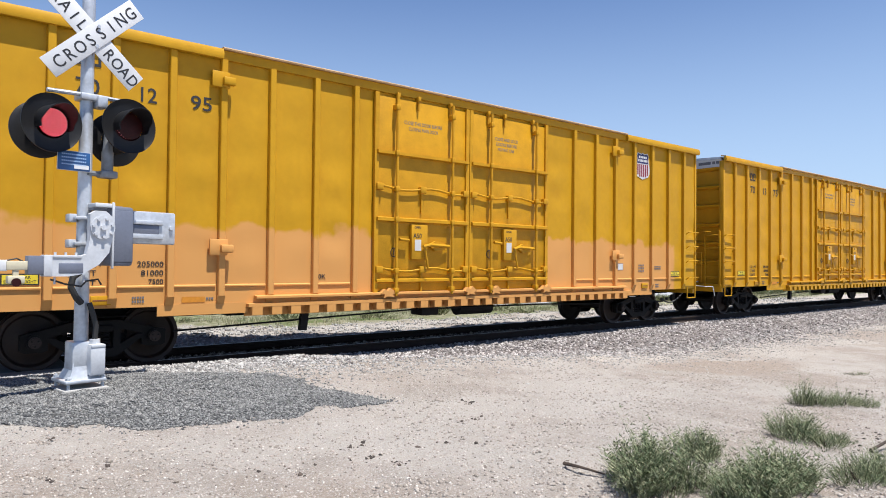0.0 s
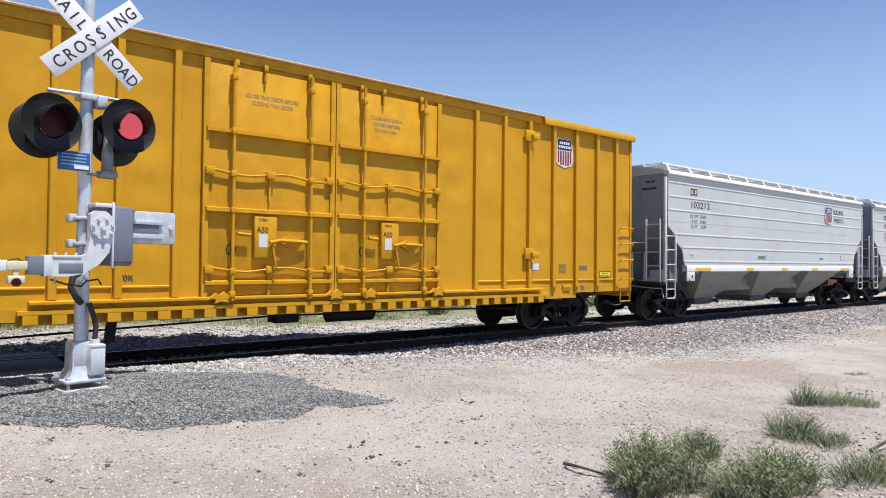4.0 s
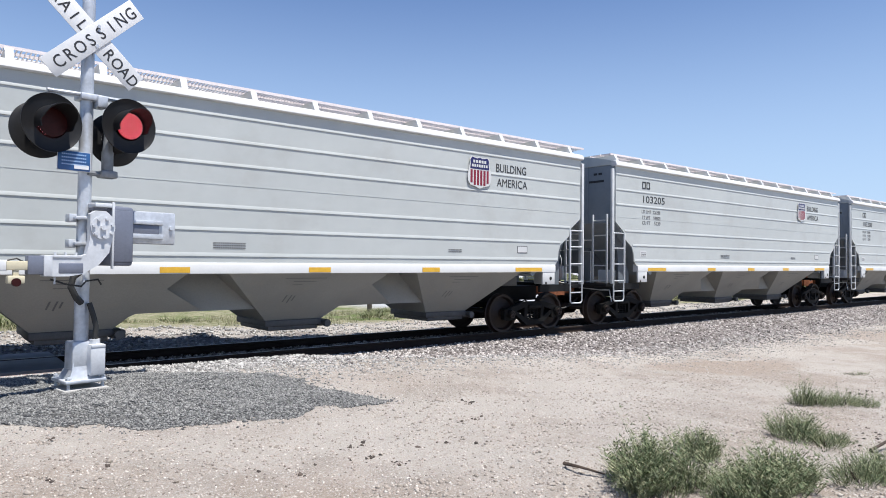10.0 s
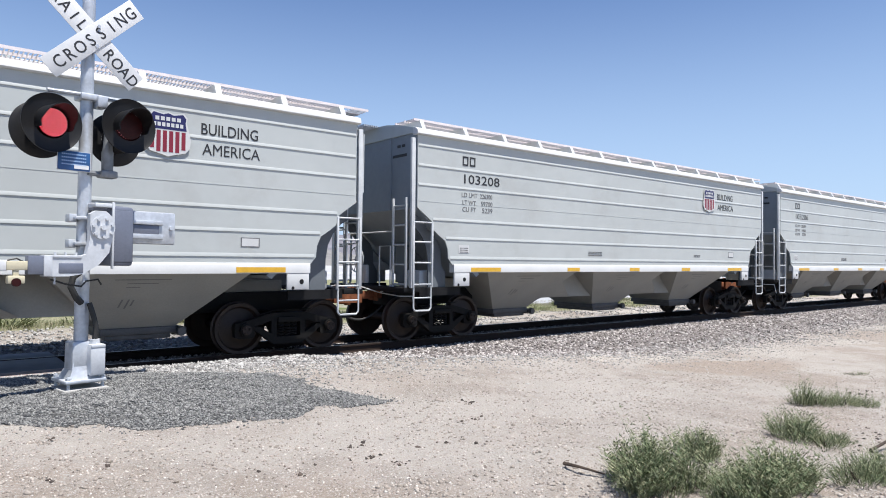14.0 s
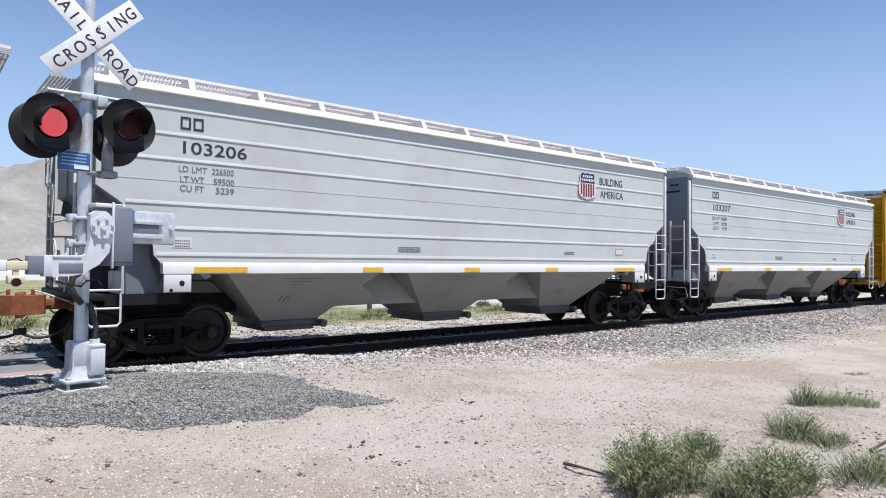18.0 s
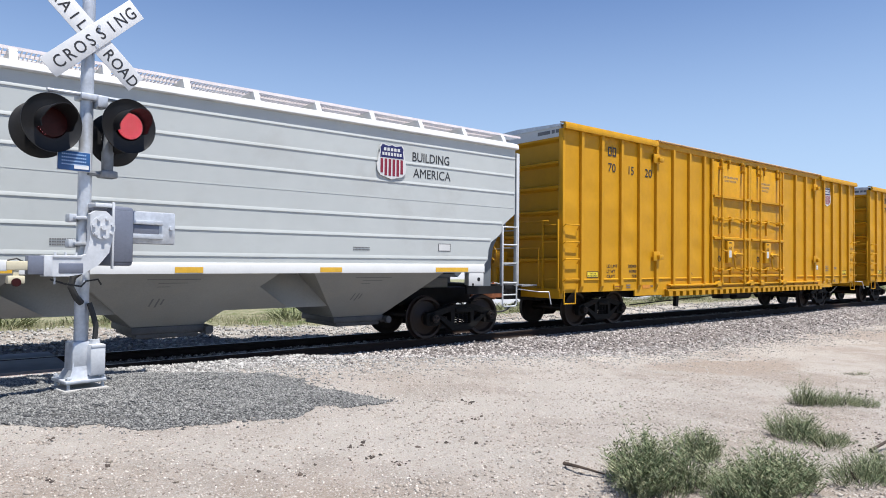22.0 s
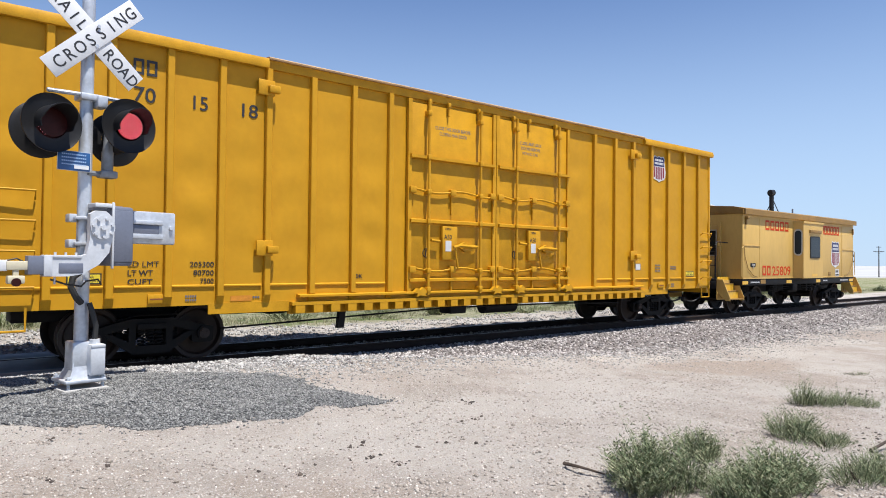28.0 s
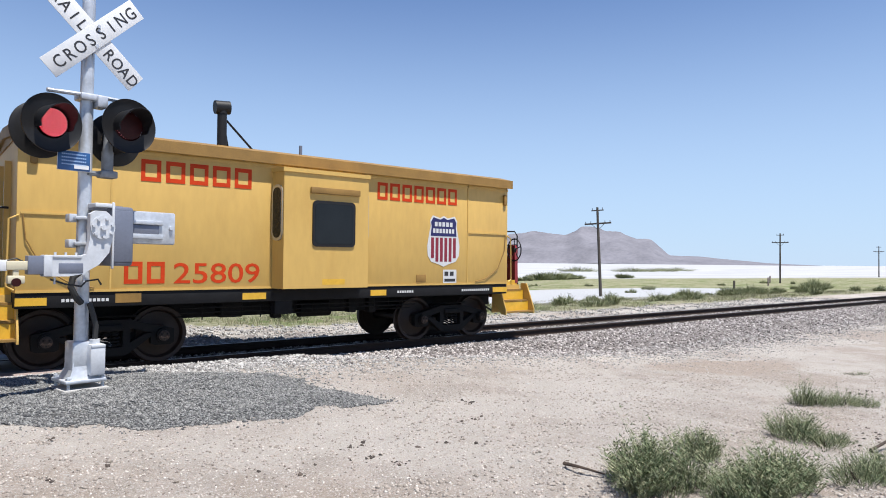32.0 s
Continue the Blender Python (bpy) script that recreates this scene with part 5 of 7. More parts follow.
        door = part("end_door", Shape().bevbox(fx(-0.01), -0.62, Z0, fx(0.05), 0.20, 3.0, 0.008), M_cabyellow, end)
        part("door_window", Shape().box(fx(-0.02), -0.48, 2.0, fx(0.0), 0.06, 2.82), M_glass, door)
        fr = Shape()
        for a, b, c, d in ((-0.52, 0.10, 1.96, 2.0), (-0.52, 0.10, 2.82, 2.86)):
            fr.box(fx(-0.03), a, c, fx(0.0), b, d)
        fr.box(fx(-0.03), -0.52, 2.0, fx(0.0), -0.48, 2.82).box(fx(-0.03), 0.06, 2.0, fx(0.0), 0.10, 2.82)
        part("door_window_frame", fr, M_alu, door)
        plat = Shape().bevbox(fx(-0.92), -1.02, 1.10, fx(0.02), 1.02, 1.20, 0.01).bevbox(fx(-0.95), -1.02, 0.86, fx(-0.86), 1.02, 1.12, 0.01)
        part("end_platform", plat, M_black, car)
        for sg in (-1, 1):
            steps = part("step_well", Shape().prism([(fx(0.02), 1.16), (fx(-0.92), 1.16), (fx(-0.96), 0.60), (fx(-0.90), 0.52), (fx(0.06), 0.52)], "y", sg * 1.06, sg * 1.03), M_cabyellow, car, "yellow side steps")
            for i, (z, y) in enumerate(((0.55, 1.55), (0.80, 1.38), (1.04, 1.21))):
                w0, w1 = fx(-0.96 + 0.05 * i), fx(0.03)
                part("tread", Shape().box(w0, sg * (y - 0.20), z - 0.015, w1, sg * y, z + 0.02), M_cabroof, steps)
                part("riser", Shape().box(w0 - (0.0), sg * (y - 0.20), z + 0.02, w1, sg * (y - 0.18), z + 0.225), M_reflector, steps, "bright yellow riser")
            for u in (-0.97, 0.03):
                part("stringer", Shape().prism([(sg * 1.08, 1.19), (sg * 1.30, 1.19), (sg * 1.58, 0.62), (sg * 1.58, 0.50), (sg * 1.42, 0.50), (sg * 1.08, 0.8)], "x", fx(u), fx(u + 0.03)), M_cabyellow, steps)
            gr = Shape().path([(fx(0.03), sg * (W + 0.02), 2.28), (fx(-0.10), sg * (W + 0.02), 2.22), (fx(-0.12), sg * (W + 0.02), 1.30), (fx(-0.02), sg * (W + 0.02), 1.24)], 0.015, 6)
            part("grab_iron", gr, M_cabyellow, car)
            hose = Shape().path([(fx(0.08), sg * (W + 0.02), 2.28), (fx(0.12), sg * (W + 0.03), 1.95), (fx(0.35), sg * (W + 0.03), 1.55), (fx(0.75), sg * (W + 0.03), 1.32), (fx(1.08), sg * (W + 0.02), 1.26)], 0.011, 6)
            part("grab_cable", hose, M_cabroof, car)
            if not (sg < 0 and not left):
                lamp = Shape().bevbox(fx(0.14), sg * (W + 0.0), 3.18, fx(0.28), sg * (W + 0.14), 3.28, 0.02).bevbox(fx(0.16), sg * W, 3.0, fx(0.26), sg * (W + 0.06), 3.18, 0.02)
            else:
                lamp = Shape().bevbox(fx(0.06), sg * W, 2.96, fx(0.16), sg * (W + 0.06), 3.2, 0.02)
            part("marker_lamp_bracket", lamp, M_cabroof, car)
        rl = Shape()
        for y in (-0.95, -0.45, 0.45, 0.95):
            rl.tube((fx(-0.90), y, 1.2), (fx(-0.90), y, 2.10), 0.016, 6)
        rl.path([(fx(-0.05), -0.98, 2.40), (fx(-0.80), -0.98, 2.42), (fx(-0.90), -0.98, 2.32), (fx(-0.90), -0.98, 1.2)], 0.018, 6)
        rl.path([(fx(-0.05), 0.98, 2.40), (fx(-0.80), 0.98, 2.42), (fx(-0.90), 0.98, 2.32), (fx(-0.90), 0.98, 1.2)], 0.018, 6)
        rl.path([(fx(-0.90), -0.95, 2.10), (fx(-0.90), -0.45, 2.10)], 0.016, 6).path([(fx(-0.90), 0.45, 2.10), (fx(-0.90), 0.95, 2.10)], 0.016, 6)
        rl.path([(fx(-0.90), -0.95, 1.65), (fx(-0.90), -0.45, 1.65)], 0.016, 6)
        part("end_railing", rl, M_matblack, car)
        yb = 0.70 if left else -1.04
        stand = Shape().prism([(yb, 1.2), (yb + 0.34, 1.2), (yb + 0.31, 2.02), (yb + 0.26, 2.10), (yb + 0.08, 2.10), (yb + 0.03, 2.02)], "x", fx(-0.88), fx(-0.78))
        stand.bevbox(fx(-0.79), yb + 0.10, 1.70, fx(-0.70), yb + 0.26, 1.86, 0.02)
        part("brake_stand", stand, M_red, car, "dark red brake stand")
        yp = -0.30 if left else -0.35
        post = Shape().bevbox(fx(-0.87), yp, 1.2, fx(-0.80), yp + 0.10, 2.42, 0.015).bevbox(fx(-0.86), yp + 0.15, 1.2, fx(-0.80), yp + 0.20, 1.98, 0.012).tube((fx(-0.83), yp + 0.30, 1.66), (fx(-0.83), yp + 0.02, 1.66), 0.075, 12)
        part("brake_post", post, M_red, car, "dark red brake post")
        wy, wz = yb - 0.06, 1.98
        ring = Shape().path([(fx(-0.68), wy + 0.26 * math.cos(a), wz + 0.26 * math.sin(a)) for a in np.linspace(0, 2 * math.pi, 24)], 0.017, 6)
        for q in range(5):
            a = 2 * math.pi * q / 5 + 0.3
            ring.tube((fx(-0.70), wy, wz), (fx(-0.68), wy + 0.255 * math.cos(a), wz + 0.255 * math.sin(a)), 0.012, 5)
        part("brake_wheel", ring.tube((fx(-0.72), wy, wz), (fx(-0.64), wy, wz), 0.05, 10), M_matblack, car, "black spoked brake wheel")
        couple(car, fx(-0.90), left, 0.6)
    roof = Shape().prism([(-1.68, 3.34), (-1.68, 3.52), (-1.2, 3.62), (0, 3.70), (1.2, 3.62), (1.58, 3.52), (1.58, 3.34), (1.5, 3.36), (-1.5, 3.36)], "x", -0.02, L + 0.06)
    roof.prism([(-1.60, 3.36), (-1.60, 3.50), (-1.2, 3.58), (0, 3.66), (1.2, 3.58), (1.54, 3.50), (1.54, 3.36), (0, 3.50)], "x", -0.07, L + 0.12)
    part("roof", roof, M_cabroof, car, "brown roof with deep fascia")
    st = Shape().tube((3.30, -1.05, 3.5), (3.30, -1.05, 4.20), 0.09, 14).tube((3.30, -1.05, 4.18), (3.30, -1.05, 4.30), 0.10, 14)
    st.tube((3.16, -1.05, 4.28), (3.44, -1.05, 4.30), 0.115, 14)
    st.tube((3.36, -1.05, 4.10), (3.98, -1.05, 3.56), 0.02, 6).tube((3.34, -1.05, 4.0), (3.56, -0.7, 3.6), 0.018, 6)
    part("stove_pipe", st, M_matblack, car, "black stove pipe with braces")
    part("roof_vent", Shape().tube((4.86, -1.2, 3.5), (4.86, -1.2, 3.78), 0.035, 8), M_darkgrey, car)
    horn = Shape().tube((0.02, -0.2, 3.70), (0.37, -0.2, 3.70), 0.035, 10, 0.02).tube((0.02, -0.05, 3.71), (0.32, -0.05, 3.71), 0.03, 10, 0.02)
    part("roof_horn", horn, M_white, car)
    frame_ = Shape().bevbox(0.0, -1.54, 0.98, L, 1.54, 1.198, 0.01).bevbox(-0.5, -0.3, 0.66, L + 0.5, 0.3, 1.0, 0.02)
    fr = part("underframe", frame_, M_black, car)
    y = -1.543
    for a, b in ((0.0, 0.42), (3.56, 4.02), (6.36, 6.76), (9.90, L)):
        part("reflector", Shape().box(a, y - 0.003, 1.02, b, y, 1.13), M_reflector, fr, "amber reflective strip")
    part("grey_patch", Shape().box(1.40, y - 0.003, 1.03, 1.80, y, 1.17), M_cabroof, fr)
    for a, b, k in ((0.62, 0.7, 11), (7.05, 0.45, 7), (8.9, 0.9, 14)):
        part("frame_stencil", bars(a, 1.06, y, b, 0.045, k, 0.3), M_white, fr)
    gear = Shape().tube((5.0, -0.9, 0.78), (5.7, -0.9, 0.78), 0.15, 14).bevbox(3.3, -1.1, 0.70, 3.75, -0.8, 0.98, 0.03)
    for z, y0 in ((0.90, -1.35), (0.82, -1.30), (0.74, -1.1)):
        gear.tube((2.5, y0, z), (7.7, y0, z - 0.01), 0.014, 6)
    for i in range(13):
        u = 2.9 + i * 0.37
        gear.tube((u, -1.33, 0.98), (u, -1.31, 0.70 + 0.05 * (i % 3)), 0.012, 5)
    for u, z in ((4.3, 0.66), (6.0, 0.70), (6.5, 0.68)):
        gear.bevbox(u, -1.25, z, u + 0.18, -1.05, 0.98, 0.02)
    part("underfloor_gear", gear, M_truck, car)
    truck(car, 1.35)
    truck(car, 8.86)
    # lettering: bars in place of the road's name, the car's number
    y = -W - 0.004
    part("name_lettering", blocks(1.76, 2.88, y, 2.02, 0.335, 5), M_letred, car, "red block lettering")
    part("name_lettering", blocks(6.50, 2.88, y, 2.28, 0.335, 7, 0.2, 0.18), M_letred, car, "red block lettering")
    mk = blocks(1.52, 1.31, y, 0.72, 0.335, 2)
    part("reporting_mark", mk, M_letred, car)
    words(car, "number", "25809", 2.30, 1.31, y, 0.335, M_letred, fit=1.58)
    shield(car, 7.85, 1.58, 0.96, 1.06, y)
    vent = Shape().bevbox(7.55, y - 0.012, 1.27, 7.82, y, 1.42, 0.005)
    part("side_vent", vent, M_cabroof, car)
    sign = part("notice", Shape().box(8.32, y - 0.004, 1.24, 8.72, y, 1.52), M_white, car, "white notice with black marks")
    nb = bars(8.36, 1.39, y - 0.004, 0.32, 0.09, 2, 0.3)
    q = bars(8.36, 1.27, y - 0.004, 0.32, 0.06, 1, 0.0)
    nb.add(q.v, q.f)
    part("notice_marks", nb, M_letblk, sign)
    # Flat black patch; the dark of the recess is in its colour.
    rec = Shape().box(0.58, y - 0.002, 1.60, 0.98, y, 1.73)
    part("dark_recess", rec, M_matblack, car)
    part("recess_handle", Shape().bevbox(0.66, y - 0.03, 1.63, 0.88, y, 1.70, 0.01).box(0.76, y - 0.02, 1.55, 0.80, y, 1.62), M_alu, car)
    return car


# ---------------------------------------------------------------- the train
def numbers(car, kind, main, ld, lt):
    if kind == "hopper":
        y = -1.604
        words(car, "number", main, 1.37, 3.365, y, 0.20, M_letblk, fit=1.22)
        words(car, "lettering", ld, 1.95, 3.07, y, 0.10, M_letgrey, fit=0.40)
        words(car, "lettering", lt, 1.98, 2.905, y, 0.105, M_letgrey, fit=0.38)
    else:
        y = -1.567
        for t, x, w in ((main[:2], 1.70, 0.36), (main[2:4], 2.62, 0.32), (main[4:], 3.49, 0.38)):
            words(car, "number", t, x, 4.09, y, 0.235, M_letblk, fit=w)
        words(car, "lettering", ld, 2.67, 1.57, y, 0.085, M_letblk, fit=0.42)
        words(car, "lettering", lt, 2.73, 1.435, y, 0.085, M_letblk, fit=0.36)


ALONG = 0.915                    # scale along the track for cars and motion, fitted to the camera's view
train = []                       # (car, place of its left end when the clip starts)
box_a = build_boxcar(patched=True)
box_b = build_boxcar()
train += [(box_a, 2.56), (box_b, 24.48), (copy_thing(box_b, pose(0, 0, 0)), 152.03), (copy_thing(box_b, pose(0, 0, 0)), 174.12)]
for (car, _), n in zip(train, (("701295", "205000", "81000"), ("701375", "205100", "80900"), ("701520", "205000", "81000"), ("701518", "205300", "80700"))):
    numbers(car, "box", *n)
hop = build_hopper()
hoppers = [hop] + [copy_thing(hop, pose(0, 0, 0)) for _ in range(5)]
for i, (car, n) in enumerate(zip(hoppers, (("103212", "226600", "59400"), ("103198", "226300", "59700"), ("103205", "226200", "59800"), ("103208", "226300", "59700"), ("103206", "226500", "59500"), ("103207", "226300", "59700")))):
    numbers(car, "hopper", *n)
    train.append((car, (46.17, 63.76, 81.28, 98.80, 116.32, 133.90)[i]))
train.append((build_caboose(), 196.76))


_sized = set()


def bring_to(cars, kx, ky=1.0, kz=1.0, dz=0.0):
    """Scale car bodies to fit the camera's view; trucks stay unscaled, set under them."""
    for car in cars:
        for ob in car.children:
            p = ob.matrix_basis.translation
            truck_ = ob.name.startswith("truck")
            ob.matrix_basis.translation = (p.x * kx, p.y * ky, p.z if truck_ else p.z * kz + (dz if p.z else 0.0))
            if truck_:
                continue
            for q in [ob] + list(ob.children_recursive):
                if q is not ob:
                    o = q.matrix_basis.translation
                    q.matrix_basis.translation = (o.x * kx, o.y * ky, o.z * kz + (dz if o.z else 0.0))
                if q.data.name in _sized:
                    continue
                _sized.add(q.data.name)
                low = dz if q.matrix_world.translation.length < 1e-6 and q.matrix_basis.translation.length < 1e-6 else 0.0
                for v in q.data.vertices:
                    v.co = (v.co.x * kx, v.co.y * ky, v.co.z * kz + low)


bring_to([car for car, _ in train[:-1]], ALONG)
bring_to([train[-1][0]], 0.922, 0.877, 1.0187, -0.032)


# ---------------------------------------------------------------- crossing signal with its gate
LENS = []


def build_signal():
    bx, by = view_fit(3.41, -4.29)
    bz = 0.22
    sig = thing("crossing_signal", "galvanised railroad crossing signal with crossbuck and flashing red lamps", "crossing signal", m=pose(bx, by, bz, 0, 0.3, 9.9))
    part("foundation_plate", Shape().bevbox(-0.24, -0.24, -0.06, 0.23, 0.24, 0.062, 0.02), M_concrete, sig)
    for x in (-0.18, 0.17):
        for y in (-0.18, 0.18):
            part("anchor_bolt", Shape().tube((x, y, 0.0), (x, y, 0.20), 0.016, 8).tube((x, y, 0.16), (x, y, 0.185), 0.03, 6), M_galv, sig)
    base = Shape().bevbox(-0.22, -0.22, 0.12, 0.20, 0.22, 0.16, 0.012)
    base.add([(x * s_, y * s_, z) for z, s_ in ((0.16, 1.0), (0.26, 0.72), (0.50, 0.62)) for x, y in ((-0.17, -0.17), (0.15, -0.17), (0.15, 0.17), (-0.17, 0.17))],
             [(0, 1, 5, 4), (1, 2, 6, 5), (2, 3, 7, 6), (3, 0, 4, 7), (4, 5, 9, 8), (5, 6, 10, 9), (6, 7, 11, 10), (7, 4, 8, 11), (8, 9, 10, 11)])
    base.bevbox(-0.125, -0.12, 0.24, 0.10, 0.12, 0.56, 0.02)
    part("mast_base", base, M_galv, sig)
    part("junction_box", Shape().bevbox(0.02, -0.23, 0.19, 0.18, 0.0, 0.52, 0.02).bevbox(0.025, -0.235, 0.49, 0.175, 0.0, 0.53, 0.01).tube((0.10, -0.12, 0.52), (0.10, -0.12, 0.58), 0.055, 10), M_castgrey, sig)
    part("mast", Shape().tube((0, 0, 0.5), (0, 0, 4.75), 0.074, 20, 0.066), M_galv, sig, "galvanised steel mast")
    hose = Shape().path([(0.10, -0.12, 0.58), (0.11, -0.12, 0.72), (0.08, -0.12, 0.84), (0.04, -0.10, 0.98)], 0.03, 8)
    part("cable_conduit", hose, M_rubber, sig)
    hose = Shape().path([(-0.04, -0.1, 0.98), (-0.10, -0.12, 1.04), (-0.16, -0.12, 1.16), (-0.14, -0.12, 1.26), (-0.06, -0.1, 1.32)], 0.035, 8)
    part("cable_conduit", hose, M_rubber, sig)
    # crossbuck: two blades, the CROSSING one in front
    c = Vector((0.02, -0.105, 3.925))
    for k, (ang, words_, dy) in enumerate(((44.5, ("CROSSING",), -0.012), (-42.5, ("RAIL", "ROAD"), 0.0))):
        m = Matrix.Translation((c.x, c.y + dy, c.z)) @ Matrix.Rotation(radians(-ang), 4, "Y")
        b = Shape().bevbox(-0.64, -0.004, -0.12, 0.64, 0.004, 0.12, 0.003)
        b.v = [tuple(m @ Vector(p)) for p in b.v]
        blade = part("crossbuck_blade", b, M_signwhite, sig, "white blade with black lettering")
        if k == 0:
            for i, ch in enumerate("CROSSING"):
                me = letters(ch, 0.135, M_letblk, 0.92)
                w = max(v.co.x for v in me.vertices)
                share("lettering", me, blade, m @ pose(-0.545 + i * 0.147 - (w - 0.085) / 2, -0.0045, -0.067))
        else:
            for t, x0 in (("RAIL", -0.58), ("ROAD", 0.165)):
                for i, ch in enumerate(t):
                    me = letters(ch, 0.135, M_letblk, 0.86)
                    w = max(v.co.x for v in me.vertices)
                    share("lettering", me, blade, m @ pose(x0 + i * 0.118 - (w - 0.085) / 2 + 0.02, -0.0045, -0.067))
    br = Shape().bevbox(-0.1, -0.1, 3.82, 0.1, 0.1, 3.86, 0.01).bevbox(-0.1, -0.1, 4.0, 0.1, 0.1, 4.04, 0.01).tube((0.05, -0.13, 3.83), (0.05, -0.1, 3.83), 0.02, 8).tube((0.06, -0.14, 4.05), (0.06, -0.1, 4.05), 0.02, 8)
    part("crossbuck_clamp", br, M_galv, sig)
    # lamp bracket and lamps, one pair towards the road, one pair the other way
    arm = Shape().path([(-0.42, -0.06, 3.26), (-0.2, -0.06, 3.27), (0.1, -0.07, 3.28), (0.41, -0.06, 3.28)], 0.024, 8)
    arm.bevbox(-0.1, -0.12, 3.22, 0.13, 0.1, 3.29, 0.015).bevbox(0.06, -0.16, 3.15, 0.17, 0.02, 3.28, 0.015)
    part("lamp_crossarm", arm, M_galv, sig)
    low = Shape().tube((0.22, -0.04, 2.38), (0.22, -0.04, 2.68), 0.062, 12).bevbox(0.13, -0.12, 2.38, 0.31, 0.04, 2.46, 0.015).path([(0.0, -0.08, 2.42), (0.22, -0.04, 2.41)], 0.03, 8)
    low.tube((0.22, -0.04, 2.68), (0.22, -0.04, 2.95), 0.055, 12, 0.035)
    part("lamp_conduit", low, M_conduit, sig)
    for x, z, n_, yaw, dy in ((-0.418, 2.885, "a", 8, -0.20), (0.375, 2.975, "b", 4, -0.20), (-0.40, 2.86, "", 184, 0.14), (0.38, 2.86, "", 184, 0.14)):
        m = pose(x, dy, z, 0, 0, yaw)
        disc = Matrix.Rotation(radians(90), 4, "X")
        lamp = Shape().lathe([(0.165, 0.0), (0.265, 0.0), (0.308, 0.02), (0.308, 0.035), (0.265, 0.012), (0.165, 0.012)], disc, 48, close=True)
        lamp.lathe([(0.165, 0.0), (0.165, -0.05), (0.15, -0.22), (0.0, -0.22)], disc, 32)
        lo = share("flasher_lamp", lamp.mesh("flasher_lamp", M_matblack), sig, m, "black round flasher lamp background")
        hood = Shape()
        n = 26
        vs = []
        for rr in (0.166, 0.176):
            for j in range(2):
                for i in range(n + 1):
                    a = radians(-25 + 230 * i / n)
                    d = 0.30 * (0.45 + 0.55 * max(0, math.sin(a)) ** 0.6) if j else 0.0
                    vs.append((rr * math.cos(a), -0.01 - d, rr * math.sin(a)))
        N = n + 1
        fs = []
        for i in range(n):
            fs += [(i, i + 1, N + i + 1, N + i), (2 * N + i, 3 * N + i, 3 * N + i + 1, 2 * N + i + 1), (N + i, N + i + 1, 3 * N + i + 1, 3 * N + i), (i, 2 * N + i, 2 * N + i + 1, i + 1)]
        hood.add(vs, fs)
        part("hood", hood, M_matblack, lo)
        # One face glows, the other is dark; turning it stands in for switching.
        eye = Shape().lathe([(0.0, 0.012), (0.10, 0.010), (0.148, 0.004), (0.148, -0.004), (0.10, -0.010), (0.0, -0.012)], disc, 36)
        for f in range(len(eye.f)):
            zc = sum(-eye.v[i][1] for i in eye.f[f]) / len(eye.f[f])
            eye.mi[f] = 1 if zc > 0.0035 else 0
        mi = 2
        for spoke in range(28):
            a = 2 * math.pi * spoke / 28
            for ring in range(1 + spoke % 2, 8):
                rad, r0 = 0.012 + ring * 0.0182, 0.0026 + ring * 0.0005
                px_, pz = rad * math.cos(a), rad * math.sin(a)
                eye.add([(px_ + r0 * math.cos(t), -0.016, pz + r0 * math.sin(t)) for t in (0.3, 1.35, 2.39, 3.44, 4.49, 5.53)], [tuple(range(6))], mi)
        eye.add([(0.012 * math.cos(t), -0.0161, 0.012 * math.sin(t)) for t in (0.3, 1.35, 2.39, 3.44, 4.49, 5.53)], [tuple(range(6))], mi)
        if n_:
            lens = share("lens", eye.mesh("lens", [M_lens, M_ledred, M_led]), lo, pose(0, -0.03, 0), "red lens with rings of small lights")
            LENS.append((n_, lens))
        else:
            part("lens", Shape().lathe([(0.0, 0.03), (0.10, 0.028), (0.15, 0.02)], disc, 32), M_lens, lo)
    # blue notice
    note = part("blue_notice", Shape().bevbox(-0.32, -0.13, 2.42, 0.005, -0.115, 2.625, 0.006), M_signblue, sig, "small blue notice with white print")
    part("notice_rim", Shape().box(-0.325, -0.118, 2.415, 0.01, -0.114, 2.63), M_signwhite, note)
    nb = bars(-0.285, 2.585, -0.131, 0.25, 0.014, 13, 0.3, 4, 2.6)
    part("notice_print", nb, mat("pale_blue_print", (0.30, 0.42, 0.62), 0.5, var=0.05), note)
    part("notice_patch", Shape().box(-0.16, -0.1335, 2.44, -0.01, -0.1315, 2.485), M_signwhite, note)
    # gate mechanism
    gate = Shape().bevbox(0.17, -0.30, 1.39, 0.42, 0.20, 2.05, 0.03)
    gate.bevbox(0.02, -0.22, 2.0, 0.34, 0.12, 2.06, 0.01)
    gb = part("gate_machine", gate, M_darkgrey, sig, "dark grey gate machine box")
    part("machine_lid", Shape().bevbox(0.0, -0.31, 2.03, 0.21, -0.10, 2.075, 0.008).bevbox(0.175, -0.33, 1.36, 0.20, -0.295, 2.09, 0.008), M_castgrey, gb, "pale grey hinge flange")
    part("machine_door", Shape().bevbox(0.20, -0.315, 1.43, 0.41, -0.298, 2.01, 0.012), M_darkgrey, gb)
    for z in (1.91, 1.63):
        part("machine_bracket", Shape().bevbox(-0.13, -0.12, z - 0.02, 0.2, 0.12, z + 0.02, 0.01).bevbox(-0.17, -0.06, z - 0.045, -0.09, 0.06, z + 0.045, 0.01), M_galv, sig)
